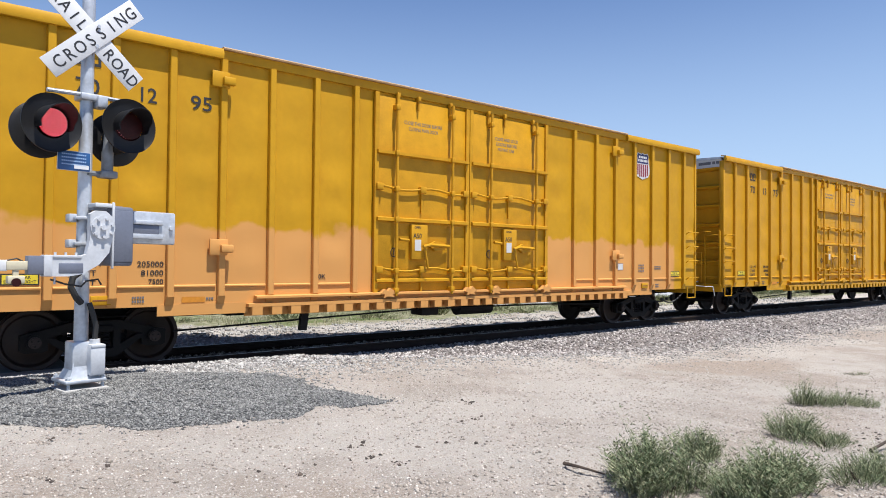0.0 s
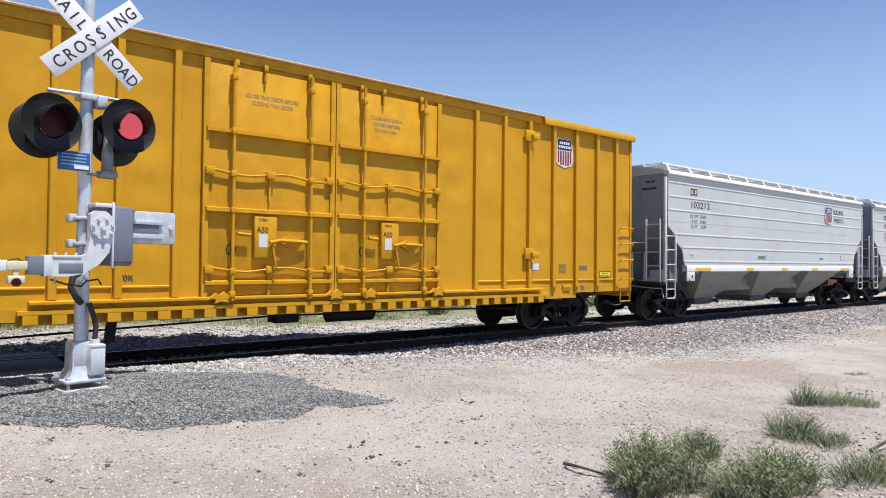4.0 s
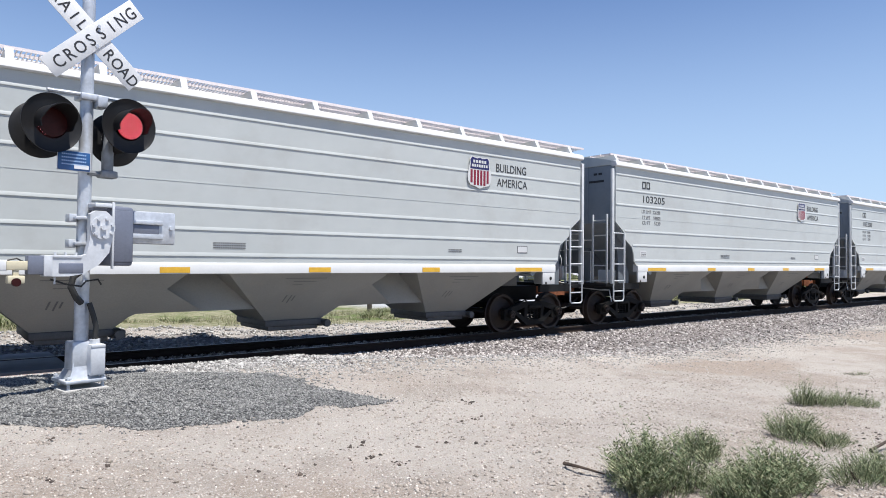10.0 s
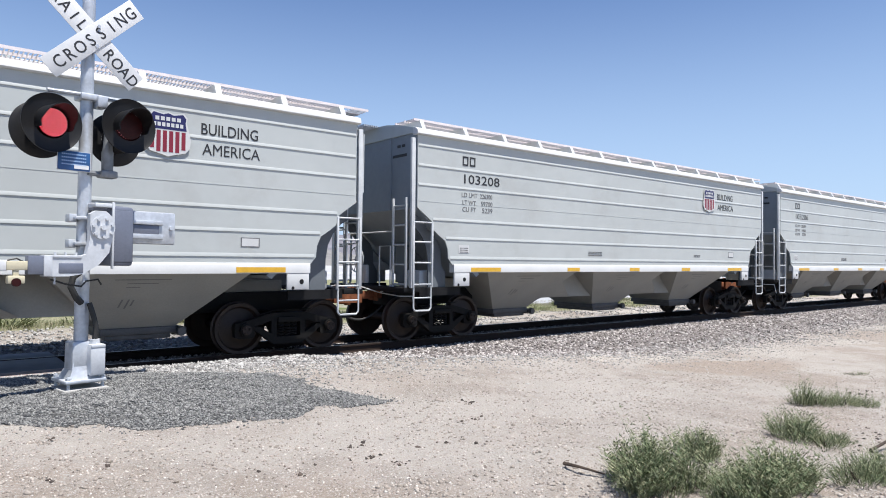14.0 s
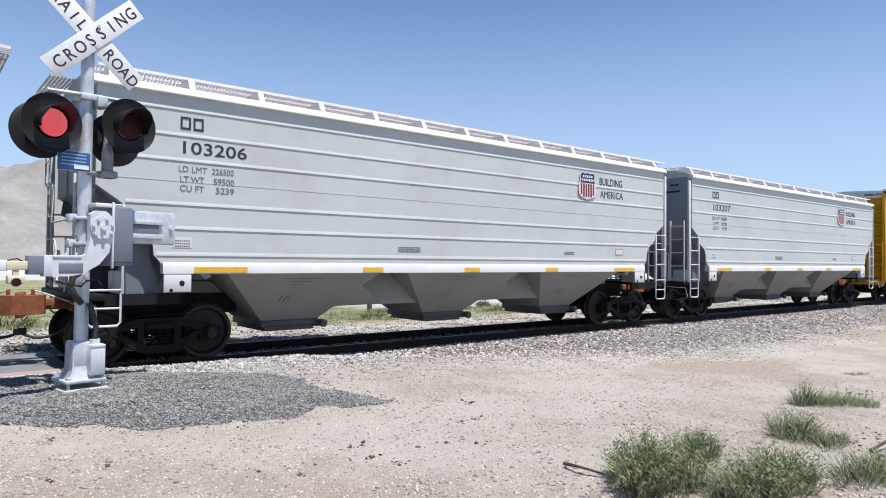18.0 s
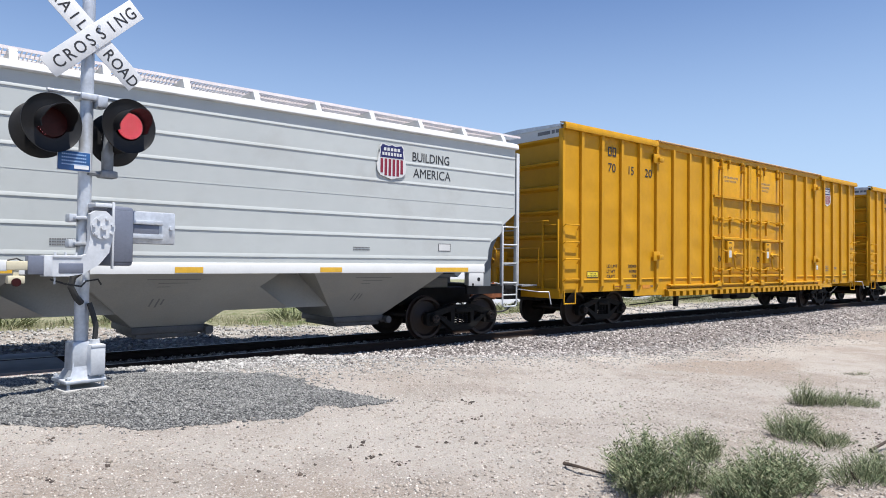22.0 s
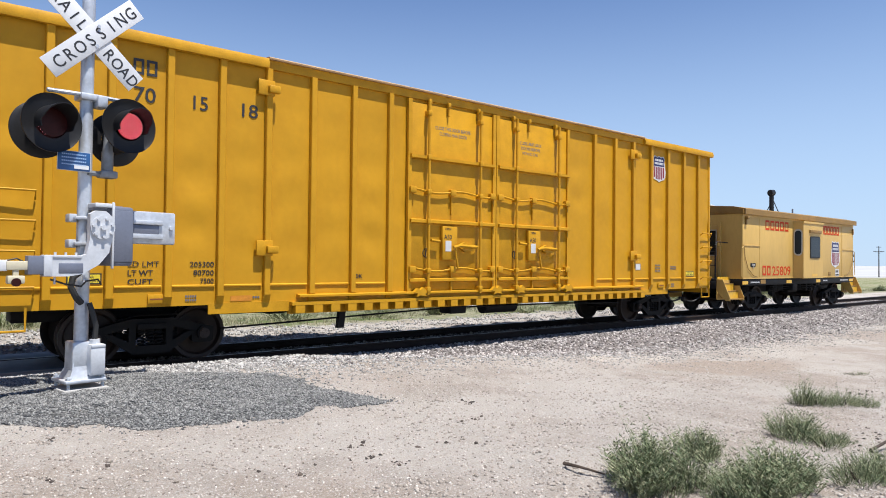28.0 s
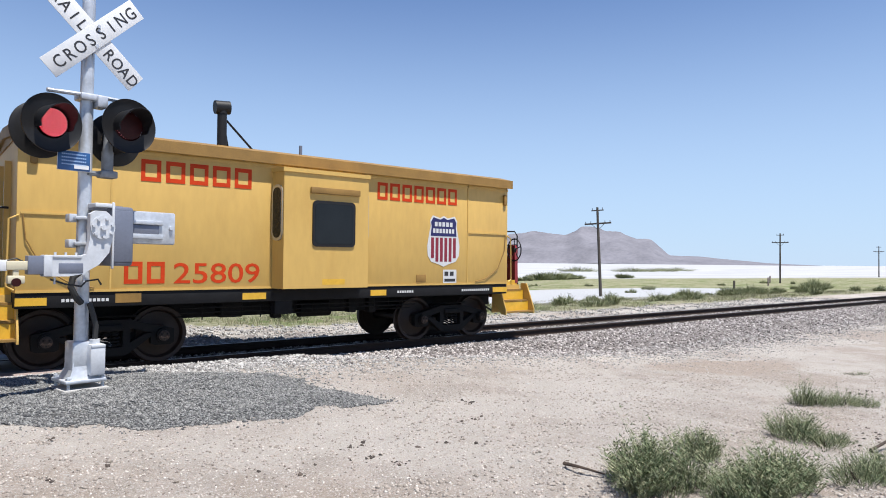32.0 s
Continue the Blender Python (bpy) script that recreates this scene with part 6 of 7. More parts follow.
    armp = [(-0.082, 1.943), (-0.022, 1.983), (0.078, 1.983), (0.158, 1.913), (0.168, 1.783), (0.118, 1.533), (0.018, 1.405), (-0.142, 1.305), (-0.282, 1.280), (-0.520, 1.280), (-0.520, 1.485), (-0.180, 1.485), (-0.182, 1.485), (-0.112, 1.513), (-0.082, 1.663)]
    al = part("gate_arm_support", Shape().prism(armp, "y", -0.40, -0.32), M_castgrey, sig, "pale grey curved gate arm support")
    hub = Shape().tube((0.043, -0.42, 1.803), (0.043, -0.30, 1.803), 0.125, 24).tube((0.043, -0.45, 1.803), (0.043, -0.40, 1.803), 0.03, 10)
    for k in range(7):
        a = 2 * math.pi * k / 7 + 0.3
        hub.tube((0.043 + 0.10 * math.cos(a), -0.44, 1.803 + 0.10 * math.sin(a)), (0.043 + 0.10 * math.cos(a), -0.40, 1.803 + 0.10 * math.sin(a)), 0.018, 6)
    part("pivot_hub", hub, M_castgrey, al)
    # Raised plate, coloured dark to give a recess its shade.
    win = Shape().bevbox(-0.38, -0.405, 1.31, -0.14, -0.39, 1.42, 0.01)
    part("support_recess", win, M_darkgrey, al)
    part("arm_socket", Shape().bevbox(-0.66, -0.41, 1.30, -0.50, -0.31, 1.49, 0.01), M_darkgrey, al, "dark green-grey arm socket")
    part("arm_clamp", Shape().bevbox(-0.52, -0.42, 1.28, -0.44, -0.30, 1.50, 0.01), M_castgrey, al)
    for x, z in ((-0.4, 1.46), (-0.3, 1.46), (-0.2, 1.46), (-0.40, 1.20), (-0.12, 1.22)):
        part("clamp_bolt", Shape().tube((x, -0.36, z), (x, -0.36, z + 0.07), 0.012, 6), M_castgrey, al)
    part("clamp_rib", Shape().bevbox(-0.46, -0.41, 1.47, -0.16, -0.31, 1.50, 0.006), M_castgrey, al)
    cw = part("counterweight", Shape().bevbox(0.45, 0.02, 1.65, 1.07, 0.10, 2.04, 0.02), M_galv, sig, "galvanised counterweight plate")
    # Slot drawn as a dark plate on the face, its shade in the colour.
    part("weight_slot", Shape().bevbox(0.50, 0.0, 1.77, 0.86, 0.02, 1.88, 0.008), M_darkgrey, cw)
    part("weight_edge", Shape().bevbox(0.47, -0.02, 1.71, 0.90, 0.019, 1.77, 0.008).bevbox(0.47, -0.02, 1.88, 0.90, 0.019, 1.93, 0.008).tube((1.01, -0.01, 1.85), (1.01, 0.02, 1.85), 0.025, 8), M_galv, cw)
    arm2 = Shape().bevbox(-0.84, -0.40, 1.345, -0.64, -0.33, 1.435, 0.008)
    part("arm_adapter", arm2, mat("cream_fibreglass", (0.55, 0.50, 0.36), 0.5), sig, "cream arm adapter")
    part("gate_arm", Shape().bevbox(-4.2, -0.385, 1.335, -0.83, -0.345, 1.445, 0.006), M_signwhite, sig, "lowered white gate arm")
    for i in range(5):
        a = -1.35 - i * 0.62
        part("arm_stripe", Shape().box(a - 0.3, -0.3865, 1.337, a, -0.3855, 1.443), M_letred, sig, "red reflective stripe")
    lamp = part("gate_lamp", Shape().bevbox(-0.83, -0.41, 1.21, -0.68, -0.33, 1.29, 0.012).bevbox(-0.78, -0.39, 1.28, -0.73, -0.35, 1.35, 0.006), bpy.data.materials["cream_fibreglass"], sig, "small cream gate arm lamp")
    part("lamp_glass", Shape().tube((-0.76, -0.43, 1.225), (-0.76, -0.40, 1.225), 0.042, 14), M_lens, lamp)
    wire = Shape().path([(-0.44, -0.36, 1.25), (-0.30, -0.36, 1.20), (-0.12, -0.3, 1.17), (0.0, -0.1, 1.22), (0.12, -0.12, 1.24), (0.16, -0.1, 1.18)], 0.010, 6)
    part("gate_wire", wire, M_rubber, sig)
    wire = Shape().path([(-0.6, -0.37, 1.38), (-0.75, -0.38, 1.46), (-1.0, -0.37, 1.40)], 0.008, 6)
    part("gate_wire", wire, M_rubber, sig)
    return sig


signal = build_signal()


# ---------------------------------------------------------------- line poles and fence posts
def pole(x, y, z, h, lean=0.0):
    p = thing("utility_pole", "weathered wooden utility pole with crossarm on the lake shore", "utility pole", "poles along the line", m=pose(x, y, z, lean, 0, 20))
    part("pole_shaft", Shape().tube((0, 0, -0.6), (0, 0, h), 0.16, 10, 0.11), M_wood, p)
    arm = Shape().bevbox(-0.09, -1.3, h - 1.65, 0.05, 1.3, h - 1.5, 0.01)
    arm.tube((0, -0.7, h - 1.55), (0, 0, h - 2.2), 0.025, 5).tube((0, 0.7, h - 1.55), (0, 0, h - 2.2), 0.025, 5)
    part("crossarm", arm, M_wood, p)
    part("top_arm", Shape().bevbox(-0.06, -0.6, h - 0.35, 0.06, 0.6, h - 0.25, 0.01), M_wood, p)
    for y_ in (-1.2, -0.7, 0.7, 1.2):
        part("insulator", Shape().tube((-0.02, y_, h - 1.5), (-0.02, y_, h - 1.32), 0.045, 8, 0.03), M_darkgrey, p)
    for y_ in (-0.5, 0.0, 0.5):
        part("insulator", Shape().tube((0, y_, h - 0.27), (0, y_, h - 0.05), 0.045, 8, 0.03), M_darkgrey, p)


for x, y, h, lean in ((65.6, 31.4, 8.6, -2.5), (140.1, 45.2, 8.6, 0), (250.3, 63.1, 8.8, 0), (31.5, 25.0, 9.0, 0.5)):
    x, y = view_fit(x, y)
    pole(x, y, height(x, y), h, lean)
for x, y, dark in ((93.0, 31.0, True), (121.0, 39.0, False), (139.0, 46.5, False)):
    x, y = view_fit(x, y)
    p = thing("marker_post", "dark wooden fence post on the lake shore" if dark else "pale marker post in the grass", "post", "posts by the lake", m=pose(x, y, height(x, y)))
    part("post_shaft", Shape().bevbox(-0.1, -0.1, -0.3, 0.1, 0.1, 1.25, 0.02), M_wood if dark else M_plank, p)


# ---------------------------------------------------------------- plants
def bush(name, label, x, y, rx, ry, h, n, material, seed, lean=0.35, blade=0.0045, kind="", group="", category="bush", twigs=True, leaf=0.045, leaves=3):
    rnd = random.Random(seed)
    b = thing(name, label, category, group, kind, m=pose(x, y, height(x, y) - 0.01))
    s = Shape()
    for _ in range(n):
        a, r = rnd.uniform(0, 2 * math.pi), math.sqrt(rnd.random())
        px_, py_ = rx * r * math.cos(a), ry * r * math.sin(a)
        lobe = 0.72 + 0.75 * noise.noise(Vector((px_ / rx * 1.7 + seed, py_ / ry * 1.7, seed * 0.37)))
        if category == "bush" and lobe < 0.52:
            continue
        hh = h * (1 - 0.5 * r * r) * rnd.uniform(0.4, 1.15) * min(1.25, lobe + 0.25)
        z0 = height(x + px_, y + py_) - height(x, y)
        dx, dy = rnd.gauss(0, lean) * hh + px_ * 0.5, rnd.gauss(0, lean) * hh + py_ * 0.5
        w = blade * rnd.uniform(0.6, 1.5)
        t = rnd.uniform(0, math.pi)
        wx, wy = w * math.cos(t), w * math.sin(t)
        z1 = z0 + hh * rnd.uniform(0.0, 0.25)
        m1 = (px_ + dx * 0.45, py_ + dy * 0.45, z0 + hh * 0.62)
        s.add([(px_ - wx, py_ - wy, z1), (px_ + wx, py_ + wy, z1), (m1[0] + wx, m1[1] + wy, m1[2]), (m1[0] - wx, m1[1] - wy, m1[2]), (px_ + dx, py_ + dy, z0 + hh)],
              [(0, 1, 2, 3), (3, 2, 4)])
        for q in range(leaves):
            u = rnd.uniform(0.2, 0.98)
            cx, cy, cz = px_ + dx * u * 0.7, py_ + dy * u * 0.7, z1 + (hh - z1 + z0) * u
            l, aa = leaf * rnd.uniform(0.5, 1.3) * (h / 0.35), rnd.uniform(0, 6.28)
            s.add([(cx, cy, cz), (cx + l * math.cos(aa), cy + l * math.sin(aa), cz + l * 0.7), (cx + l * 0.5 * math.cos(aa + 0.4), cy + l * 0.5 * math.sin(aa + 0.4), cz + l * 0.1)], [(0, 1, 2)])
    me = bpy.data.meshes.new("foliage")
    me.from_pydata(s.v, [], s.f)
    me.materials.append(material)
    f = new("foliage", me)
    f.parent = b
    if twigs:
        for _ in range(8):
            a = rnd.uniform(0, 6.28)
            p0 = (rnd.uniform(-0.2, 0.2) * rx, rnd.uniform(-0.2, 0.2) * ry, -0.02)
            part("stem", Shape().tube(p0, (p0[0] + 0.5 * rx * math.cos(a), p0[1] + 0.5 * ry * math.sin(a), h * 0.5), 0.006, 5, 0.003), M_twig, b)
    return b


G = "green desert bushes in the dirt"
LB = "low grey-green desert bush growing from the dirt"
for i, (x, y, rx, ry, h, n) in enumerate(((4.76, -10.62, 0.21, 0.18, 0.37, 900), (4.98, -10.84, 0.16, 0.14, 0.26, 420), (4.62, -10.66, 0.14, 0.13, 0.22, 300), (4.72, -10.84, 0.12, 0.10, 0.16, 160), (5.72, -10.52, 0.14, 0.13, 0.27, 520),
                                          (5.0, -11.28, 0.24, 0.17, 0.31, 750), (5.27, -11.36, 0.24, 0.16, 0.33, 750), (4.80, -11.20, 0.14, 0.12, 0.18, 240), (5.95, -11.58, 0.24, 0.14, 0.20, 420), (6.28, -11.64, 0.22, 0.13, 0.19, 340),
                                          (7.16, -10.66, 0.22, 0.17, 0.27, 520), (7.06, -10.96, 0.20, 0.12, 0.13, 260), (7.34, -10.95, 0.16, 0.12, 0.13, 200),
                                          (9.72, -9.74, 0.14, 0.13, 0.28, 240), (9.95, -9.85, 0.24, 0.16, 0.19, 320), (10.3, -9.98, 0.27, 0.15, 0.20, 360), (10.65, -10.1, 0.24, 0.14, 0.17, 280),
                                          (16.4, -8.1, 0.4, 0.18, 0.08, 160), (19.0, -8.6, 0.5, 0.3, 0.22, 260), (12.0, -10.5, 0.3, 0.2, 0.2, 200))):
    bush("desert_bush", LB, *view_fit(x, y), rx, ry, h, n, M_leaf, 20 + i, lean=0.38, group=G, blade=0.0017, leaf=0.027, leaves=9)
rnd = random.Random(77)
GB = "scrub bushes beyond the track"
for i in range(70):
    d = rnd.uniform(10, 75)
    y = rnd.uniform(8, 24) if i < 45 else rnd.uniform(14, 60)
    x = rnd.uniform(0, 75) if i < 45 else rnd.uniform(30, 150)
    r = rnd.uniform(0.3, 0.8)
    bush("scrub_bush", "rounded olive-green scrub bush beyond the track", *view_fit(x, y), r, r, rnd.uniform(0.3, 0.7), 260, M_brush, 200 + i, blade=0.016, group=GB, twigs=False)
for i, (x, y, r, h) in enumerate(((58.0, 18.0, 1.3, 0.9), (66, 18.3, 1.2, 1.0), (68, 18.6, 1.0, 0.9), (74, 20.3, 1.3, 1.3), (77, 20.6, 1.2, 1.0), (82, 21.2, 1.0, 0.8), (104, 26.0, 1.8, 1.6), (108, 27, 2.0, 1.9), (112, 27.8, 1.5, 1.2))):
    bush("scrub_bush", "green scrub bush at the edge of the dry lake", *view_fit(x, y), r * 0.85, r * 0.7, h * 0.7, 1300, M_brush, 400 + i, blade=0.016, lean=0.3, leaf=0.02, group=GB, twigs=False)
for i, (x, y, r, h) in enumerate(((131, 91, 3.0, 1.6), (138, 93, 3.5, 2.0), (144, 95, 3.0, 1.5), (150, 97, 3.0, 1.2), (172, 97, 2.4, 1.3), (122, 88, 2, 1.0), (420, 250, 14, 3), (455, 255, 14, 3), (500, 270, 16, 3), (380, 262, 12, 3))):
    bush("lake_shrub", "dark low shrubs far out on the dry lake", *view_fit(x, y), r, r * 0.7, h, 900, M_brush, 500 + i, blade=0.05, lean=0.25, leaf=0.02, group="shrubs on the dry lake", twigs=False)


def grass(name, label, x0, x1, y0, y1, n, h, material, seed, blade):
    rr = np.random.RandomState(seed)
    xs, ys = rr.uniform(x0, x1, n), rr.uniform(y0, y1, n)
    v, f = [], []
    for i in range(n):
        x, y = xs[i], ys[i]
        if noise.noise(Vector((x * 0.25, y * 0.25, 3))) < -0.15:
            continue
        z = height(x, y)
        hh = h * rr.uniform(0.4, 1.2)
        a = rr.uniform(0, 3.14)
        wx, wy = blade * math.cos(a), blade * math.sin(a)
        dx, dy = rr.normal(0, 0.3 * hh, 2)
        o = len(v)
        v += [(x - wx, y - wy, z - 0.02), (x + wx, y + wy, z - 0.02), (x + dx, y + dy, z + hh)]
        f.append((o, o + 1, o + 2))
    me = bpy.data.meshes.new(name)
    me.from_pydata(v, [], f)
    me.materials.append(material)
    tagged(new(name, me), label, "grass", kind="stuff")


grass("dry_grass", "dry yellow-green grass beyond the track", -2, 62, 6.0, 24.6, 32000, 0.15, M_drygrass, 5, 0.014)
grass("green_grass", "fresh green grass and weeds along the track", -2, 80, 6.0, 15.7, 6000, 0.15, M_brush, 6, 0.014)


# ---------------------------------------------------------------- loose stones
def stones(name, label, n, place, size, material, seed, category="stones"):
    """Many small angular stones, joined."""
    rr = np.random.RandomState(seed)
    base = np.array([(1, 0, 0), (-1, 0, 0), (0, 1, 0), (0, -1, 0), (0, 0, 1), (0, 0, -1)], float)
    tri = np.array([(0, 2, 4), (2, 1, 4), (1, 3, 4), (3, 0, 4), (2, 0, 5), (1, 2, 5), (3, 1, 5), (0, 3, 5)])
    pts = place(rr, n)
    n = len(pts)
    v = base[None] * (1 + 0.45 * rr.uniform(-1, 1, (n, 6, 1)))
    v = v * rr.uniform(size[0], size[1], (n, 1, 1)) * np.stack([rr.uniform(0.8, 1.3, n), rr.uniform(0.8, 1.3, n), rr.uniform(0.6, 1.0, n)], 1)[:, None]
    a, b = rr.uniform(0, 6.28, n), rr.uniform(-0.8, 0.8, n)
    ca, sa, cb, sb = np.cos(a)[:, None], np.sin(a)[:, None], np.cos(b)[:, None], np.sin(b)[:, None]
    x, y, z = v[..., 0], v[..., 1], v[..., 2]
    x, z = x * cb + z * sb, -x * sb + z * cb
    x, y = x * ca - y * sa, x * sa + y * ca
    v = np.stack([x, y, z], -1) + pts[:, None]
    f = (tri[None] + 6 * np.arange(n)[:, None, None]).reshape(-1, 3)
    me = bpy.data.meshes.new(name)
    me.vertices.add(n * 6)
    me.vertices.foreach_set("co", v.reshape(-1))
    me.loops.add(f.size)
    me.loops.foreach_set("vertex_index", f.reshape(-1).astype(np.int32))
    me.polygons.add(len(f))
    me.polygons.foreach_set("loop_start", np.arange(0, f.size, 3, dtype=np.int32))
    me.update(calc_edges=True)
    me.validate()
    me.materials.append(material)
    tagged(new(name, me), label, category, kind="stuff")


def near_shoulder(rr, n):
    x = 0.8 + 40 * rr.uniform(0, 1, n) ** 1.5
    y = rr.uniform(-4.1, -0.86, n)
    keep = (x > 6.5) | (rr.uniform(0, 1, n) < np.clip((x - 3.7) / 3.6, 0, 1))
    keep &= rr.uniform(0, 1, n) < np.clip((y + 4.3) / 0.9, 0.1, 1)
    x, y = x[keep], y[keep]
    return np.array([(a, b, height(a, b) + 0.004) for a, b in zip(x, y)])


def near_left(rr, n):
    x, y = 0.3 + 8.0 * rr.uniform(0, 1, n), rr.uniform(-3.8, -0.84, n)
    keep = ((x > 2.2) | (y < -1.45)) & (rr.uniform(0, 1, n) < np.clip((8.1 - x) / 3.2, 0, 1)) & (rr.uniform(0, 1, n) < np.clip((y + 4.0) / 0.8, 0.1, 1))
    return np.array([(a, b, height(a, b) + 0.003) for a, b in zip(x[keep], y[keep])])


def between(rr, n):
    x = 2.1 + 38 * rr.uniform(0, 1, n) ** 1.4
    y = rr.uniform(-0.68, 0.68, n)
    return np.array([(a, b, -0.155 - 0.025 * rr.uniform()) for a, b in zip(x, y)])


def far_shoulder(rr, n):
    x = -0.5 + 43 * rr.uniform(0, 1, n) ** 1.3
    y = rr.uniform(0.86, 6.6, n)
    keep = rr.uniform(0, 1, n) < np.clip((6.8 - y) / 1.8, 0.1, 1)
    x, y = x[keep], y[keep]
    return np.array([(a, b, height(a, b) + 0.005) for a, b in zip(x, y)])


SPREAD = [(1.0, -1.6), (3.3, -2.72), (4.2, -2.9), (5.0, -3.6), (5.7, -4.55), (5.78, -5.0), (5.55, -5.6), (5.55, -6.2), (5.62, -7.0), (5.25, -7.02), (5.0, -6.82), (4.55, -7.0), (4.25, -7.1),
          (3.9, -7.05), (3.6, -6.88), (3.2, -6.82), (2.9, -6.4), (2.5, -6.05), (2.1, -5.8), (0.9, -5.0), (-1.5, -4.6), (-1.5, -2.0)]
SPREAD = [view_fit(*p) for p in SPREAD]


def in_spread(x, y):
    """How far inside the gravel spread a place is; below 0 outside."""
    x += 0.10 * noise.noise(Vector((x * 3, y * 3, 1)))
    y += 0.14 * noise.noise(Vector((x * 3, y * 3, 7)))
    inside, best = False, 9.0
    for (x0, y0), (x1, y1) in zip(SPREAD, SPREAD[1:] + SPREAD[:1]):
        if (y0 > y) != (y1 > y) and x < x0 + (y - y0) * (x1 - x0) / (y1 - y0):
            inside = not inside
        u = min(1, max(0, ((x - x0) * (x1 - x0) + (y - y0) * (y1 - y0)) / ((x1 - x0) ** 2 + (y1 - y0) ** 2)))
        best = min(best, math.hypot(x - x0 - u * (x1 - x0), y - y0 - u * (y1 - y0)))
    return best if inside else -best


def gravel_sheet():
    xs, ys = np.arange(-3.7, 4.4, 0.05), np.arange(-6.8, -1.4, 0.05)
    vs, ok = [], []
    for y in ys:
        for x in xs:
            d = in_spread(x, y)
            ok.append(d > -0.03)
            vs.append((x, y, height(x, y) + 0.035 * sm(d, 0.0, 0.5) + 0.010 * sm(d, -0.05, 0.06) - 0.004 + 0.006 * noise.noise(Vector((x * 12, y * 12, 4)))))
    n = len(xs)
    fs = []
    for j in range(len(ys) - 1):
        for i in range(n - 1):
            q = (j * n + i, j * n + i + 1, (j + 1) * n + i + 1, (j + 1) * n + i)
            if all(ok[c] for c in q):
                fs.append(q)
    used = sorted({c for f in fs for c in f})
    back = {c: i for i, c in enumerate(used)}
    ob = new("gravel_bed", Shape().add([vs[c] for c in used], [[back[c] for c in f] for f in fs]).mesh("gravel_bed", mat("grey_gravel", (0.16, 0.16, 0.156), 0.9, var=0.45, scale=22, bump=0.8, bscale=60, spec=0.2)))
    tagged(ob, "bed of dark grey gravel round the signal", "gravel", kind="structure")


gravel_sheet()


def mound(rr, n):
    out = []
    while len(out) < n:
        x, y = rr.uniform(-0.4, 4.4), rr.uniform(-6.8, -2.4)
        d = in_spread(x, y)
        if d > -0.02 or rr.uniform() < 0.10 * math.exp(d / 0.12):
            out.append((x, y, height(x, y) + 0.035 * sm(d, 0.0, 0.5) + 0.010 * sm(d, -0.05, 0.06) + 0.002))
    return np.array(out)


def dirt_pebbles(rr, n):
    d = 2.7 + 13 * rr.uniform(0, 1, n) ** 1.2
    a = HEADING + np.radians(rr.uniform(-37, 37, n))
    x, y = d * np.sin(a), EYE.y + d * np.cos(a)
    keep = y < -3.4
    return np.array([(p, q, height(p, q) + 0.001) for p, q in zip(x[keep], y[keep])])


stones("track_ballast", "grey-brown crushed stone ballast beside the rail", 26000, near_shoulder, (0.018, 0.042), M_ballast, 1)
stones("track_ballast", "grey-brown crushed stone ballast between the rails", 14000, between, (0.02, 0.04), M_ballast, 2)
stones("track_ballast", "pale crushed stone ballast on the lake side", 20000, far_shoulder, (0.02, 0.045), M_pale, 3)
stones("track_ballast", "pale crushed stone beside the rail at the crossing", 16000, near_left, (0.013, 0.034), M_pale, 6)
def strewn(rr, n):
    x, y = 2.7 + 30 * rr.uniform(0, 1, n) ** 1.3, -3.25 - np.abs(rr.normal(0, 0.9, n))
    keep = [in_spread(a, b) < -0.05 for a, b in zip(x, y)]
    return np.array([(a, b, height(a, b) + 0.003) for a, b in zip(x[keep], y[keep])])


stones("strewn_ballast", "pale ballast stones strewn from the track on the dirt", 16000, strewn, (0.007, 0.024), M_pale, 11)
stones("gravel_spread", "dark grey gravel spread round the signal", 48000, mound, (0.006, 0.016), M_greystone, 4)
stones("dirt_pebbles", "small pale pebbles scattered on the dirt", 38000, dirt_pebbles, (0.003, 0.012), M_pebble, 5)


def clods(rr, n):
    out = []
    for cx, cy, s, k in ((2.39, -6.52, 0.02, 2), (2.24, -7.84, 0.06, 3), (1.93, -7.89, 0.02, 2), (2.51, -8.45, 0.02, 3), (4.02, -8.40, 0.07, 9), (3.94, -8.78, 0.06, 7), (3.97, -9.05, 0.08, 9), (4.19, -8.36, 0.03, 2),
                         (3.16, -8.74, 0.2, 4), (5.49, -8.35, 0.07, 7), (6.15, -7.69, 0.08, 6), (6.11, -9.03, 0.06, 5), (4.9, -8.9, 0.2, 6), (12.4, -9.36, 0.15, 12), (13.3, -9.34, 0.12, 8), (7.5, -11.0, 0.25, 16), (7.0, -11.35, 0.25, 10), (8.4, -11.1, 0.3, 12)):
        for _ in range(k):
            x, y = view_fit(cx + rr.normal(0, s), cy + rr.normal(0, s * 0.6))
            out.append((x, y, height(x, y)))
    return np.array(out)


def lumps(rr, n):
    p = dirt_pebbles(rr, n)
    return p[[noise.noise(Vector((a * 0.9, b * 0.9, 6))) > 0.0 for a, b, _ in p]]


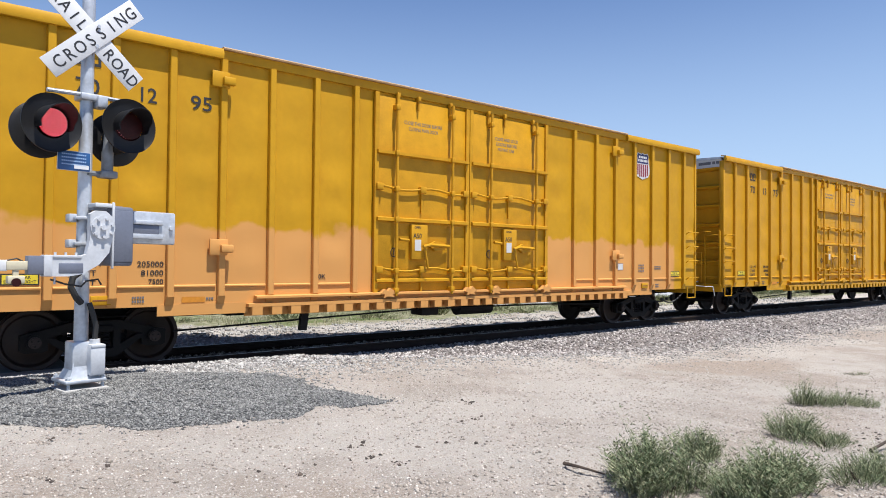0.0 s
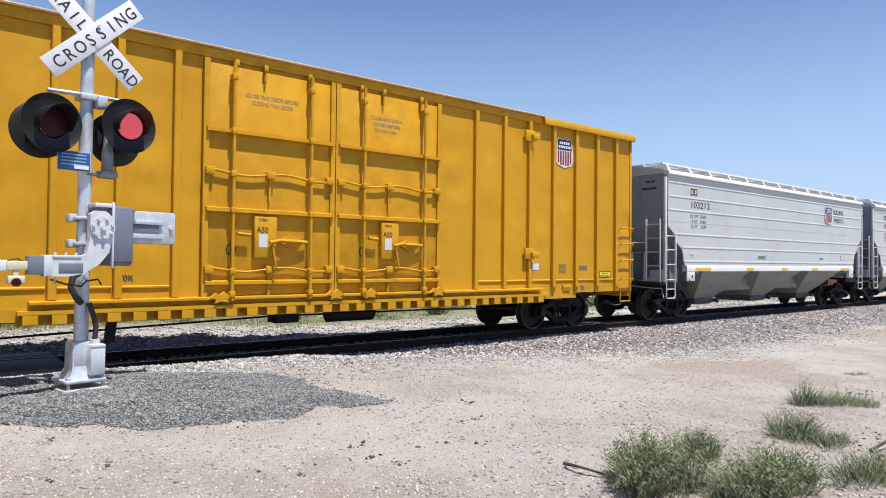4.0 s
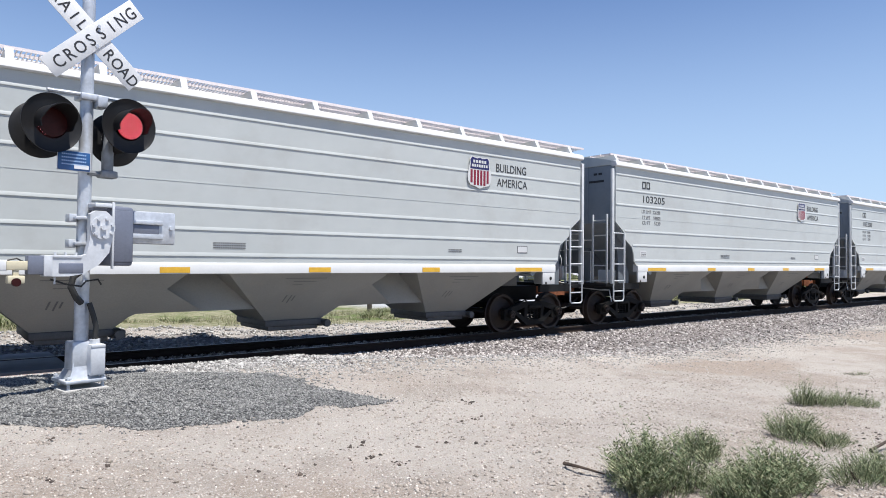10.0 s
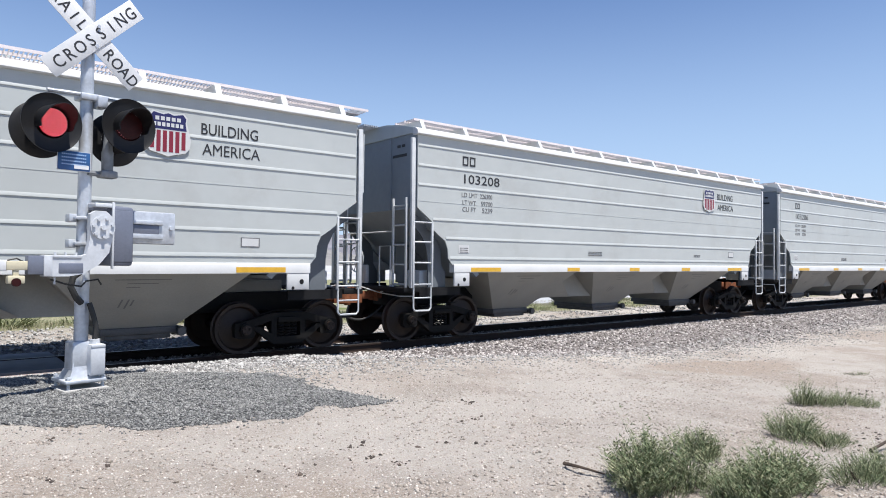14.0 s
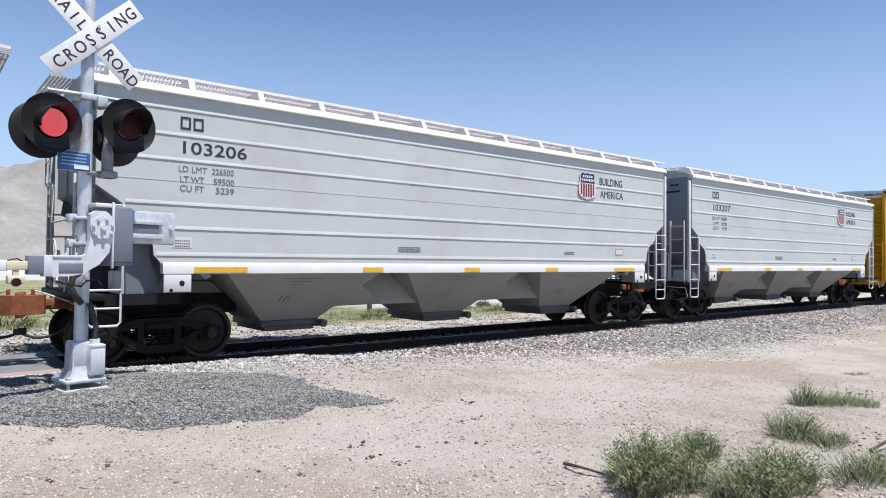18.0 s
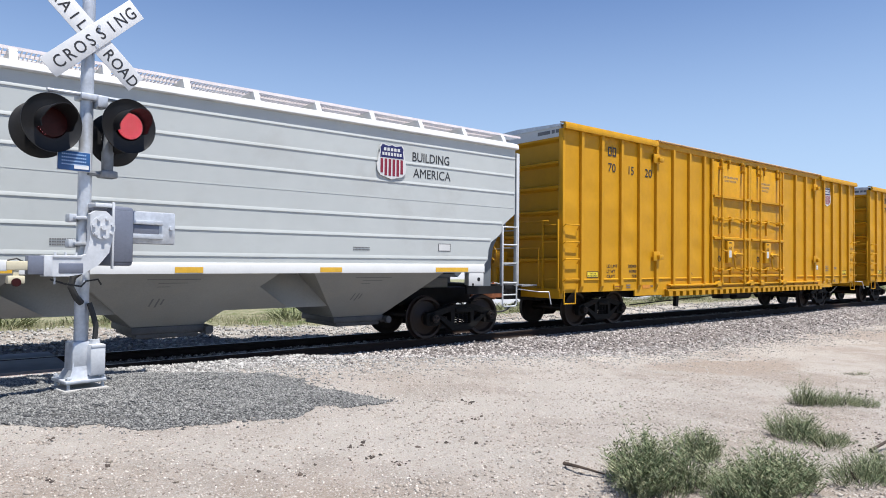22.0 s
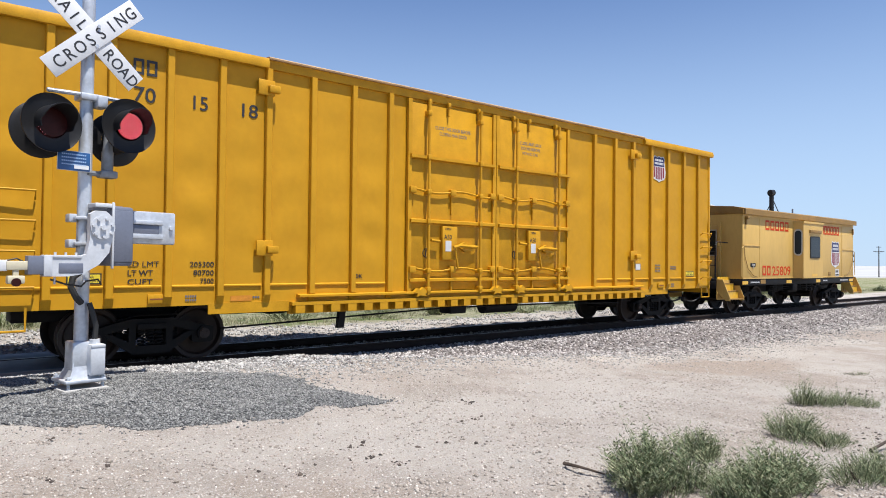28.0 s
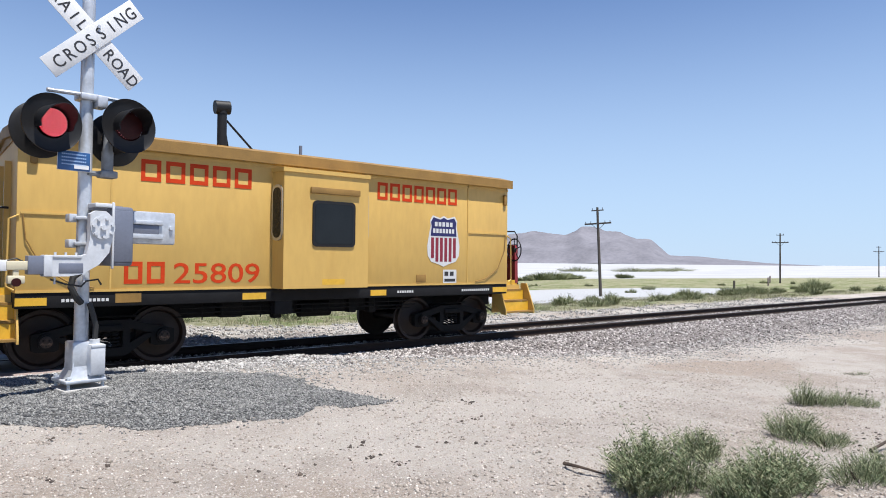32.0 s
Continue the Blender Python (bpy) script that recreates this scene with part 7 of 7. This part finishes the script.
stones("dirt_lumps", "crumbling lumps of pale dirt on the ground", 9000, lumps, (0.008, 0.022), stone_mat("dirt_lump", (0.247, 0.214, 0.18), (0.307, 0.27, 0.232), (0.375, 0.338, 0.296)), 9, "clods")
stones("dark_clods", "dark crumbs of asphalt and clods on the dirt", 110, clods, (0.008, 0.026), stone_mat("dark_clod", (0.026, 0.021, 0.017), (0.053, 0.041, 0.034), (0.098, 0.075, 0.06)), 8, "clods")
for pts, label in (([(4.69, -10.02, 0.03), (4.66, -10.18, 0.05), (4.70, -10.36, 0.03)], "bent dry stick lying on the dirt"), ([(7.1, -11.3, 0.03), (7.5, -11.35, 0.10), (7.8, -11.5, 0.05)], "dark dead branch lying among bushes"), ([(8.2, -11.2, 0.04), (8.9, -11.3, 0.10), (9.3, -11.5, 0.06)], "dark dead branch lying among bushes")):
    s = Shape()
    q = [(*view_fit(x, y), height(*view_fit(x, y)) + z) for x, y, z in pts]
    for i in range(len(q) - 1):
        s.tube(q[i], q[i + 1], 0.014 - 0.004 * i, 7, 0.010 - 0.004 * i)
    ob = new("stick", s.mesh("stick", M_twig))
    tagged(ob, label, "stick")


# ---------------------------------------------------------------- what moves
ROLL = [(0, 0), (0.5, 3.221), (1, 6.434), (1.5, 9.618), (2, 12.763), (2.5, 15.913), (3, 19.106), (3.5, 22.298), (5.5, 34.97), (6, 38.104), (7, 44.424), (8, 50.751), (9, 57.033), (10, 63.28), (11, 69.451), (12, 75.576), (13, 81.774),
        (14, 87.919), (14.5, 90.934), (16.5, 102.835), (17, 105.791), (18, 111.839), (19, 117.941), (20, 123.981), (21, 130.001), (22, 135.943), (23, 141.717), (24, 147.489), (25, 153.326), (27.5, 167.802), (28, 170.7), (29, 176.471), (30, 182.132), (31, 187.671), (32, 193.208)]


def rolled(t):
    """How far the train has gone by then, before scaling by ALONG."""
    return float(np.interp(t, [r[0] for r in ROLL], [r[1] for r in ROLL]))


def motions():
    for car, x in train:
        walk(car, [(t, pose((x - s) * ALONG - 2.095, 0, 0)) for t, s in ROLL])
    turns = [(i / 10, Matrix.Rotation(-rolled(i / 10) * ALONG / R_WHEEL, 4, "Y")) for i in range(321)]
    for car, _ in train:
        for ob in car.children_recursive:
            if ob.name.startswith("wheelset"):
                place = ob.matrix_basis.copy()
                walk(ob, [(t, place @ m) for t, m in turns])
    # flashing is imitated: each lens disc turns its glowing or dark face out
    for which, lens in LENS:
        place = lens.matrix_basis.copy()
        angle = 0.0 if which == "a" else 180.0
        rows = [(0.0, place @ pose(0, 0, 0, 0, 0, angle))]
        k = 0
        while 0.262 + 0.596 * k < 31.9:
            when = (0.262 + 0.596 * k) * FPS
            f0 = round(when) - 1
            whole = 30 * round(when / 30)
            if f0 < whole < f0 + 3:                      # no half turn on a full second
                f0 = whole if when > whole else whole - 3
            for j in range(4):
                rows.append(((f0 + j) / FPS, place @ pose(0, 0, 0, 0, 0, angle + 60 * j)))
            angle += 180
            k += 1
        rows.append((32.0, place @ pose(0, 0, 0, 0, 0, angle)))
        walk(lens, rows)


motions()
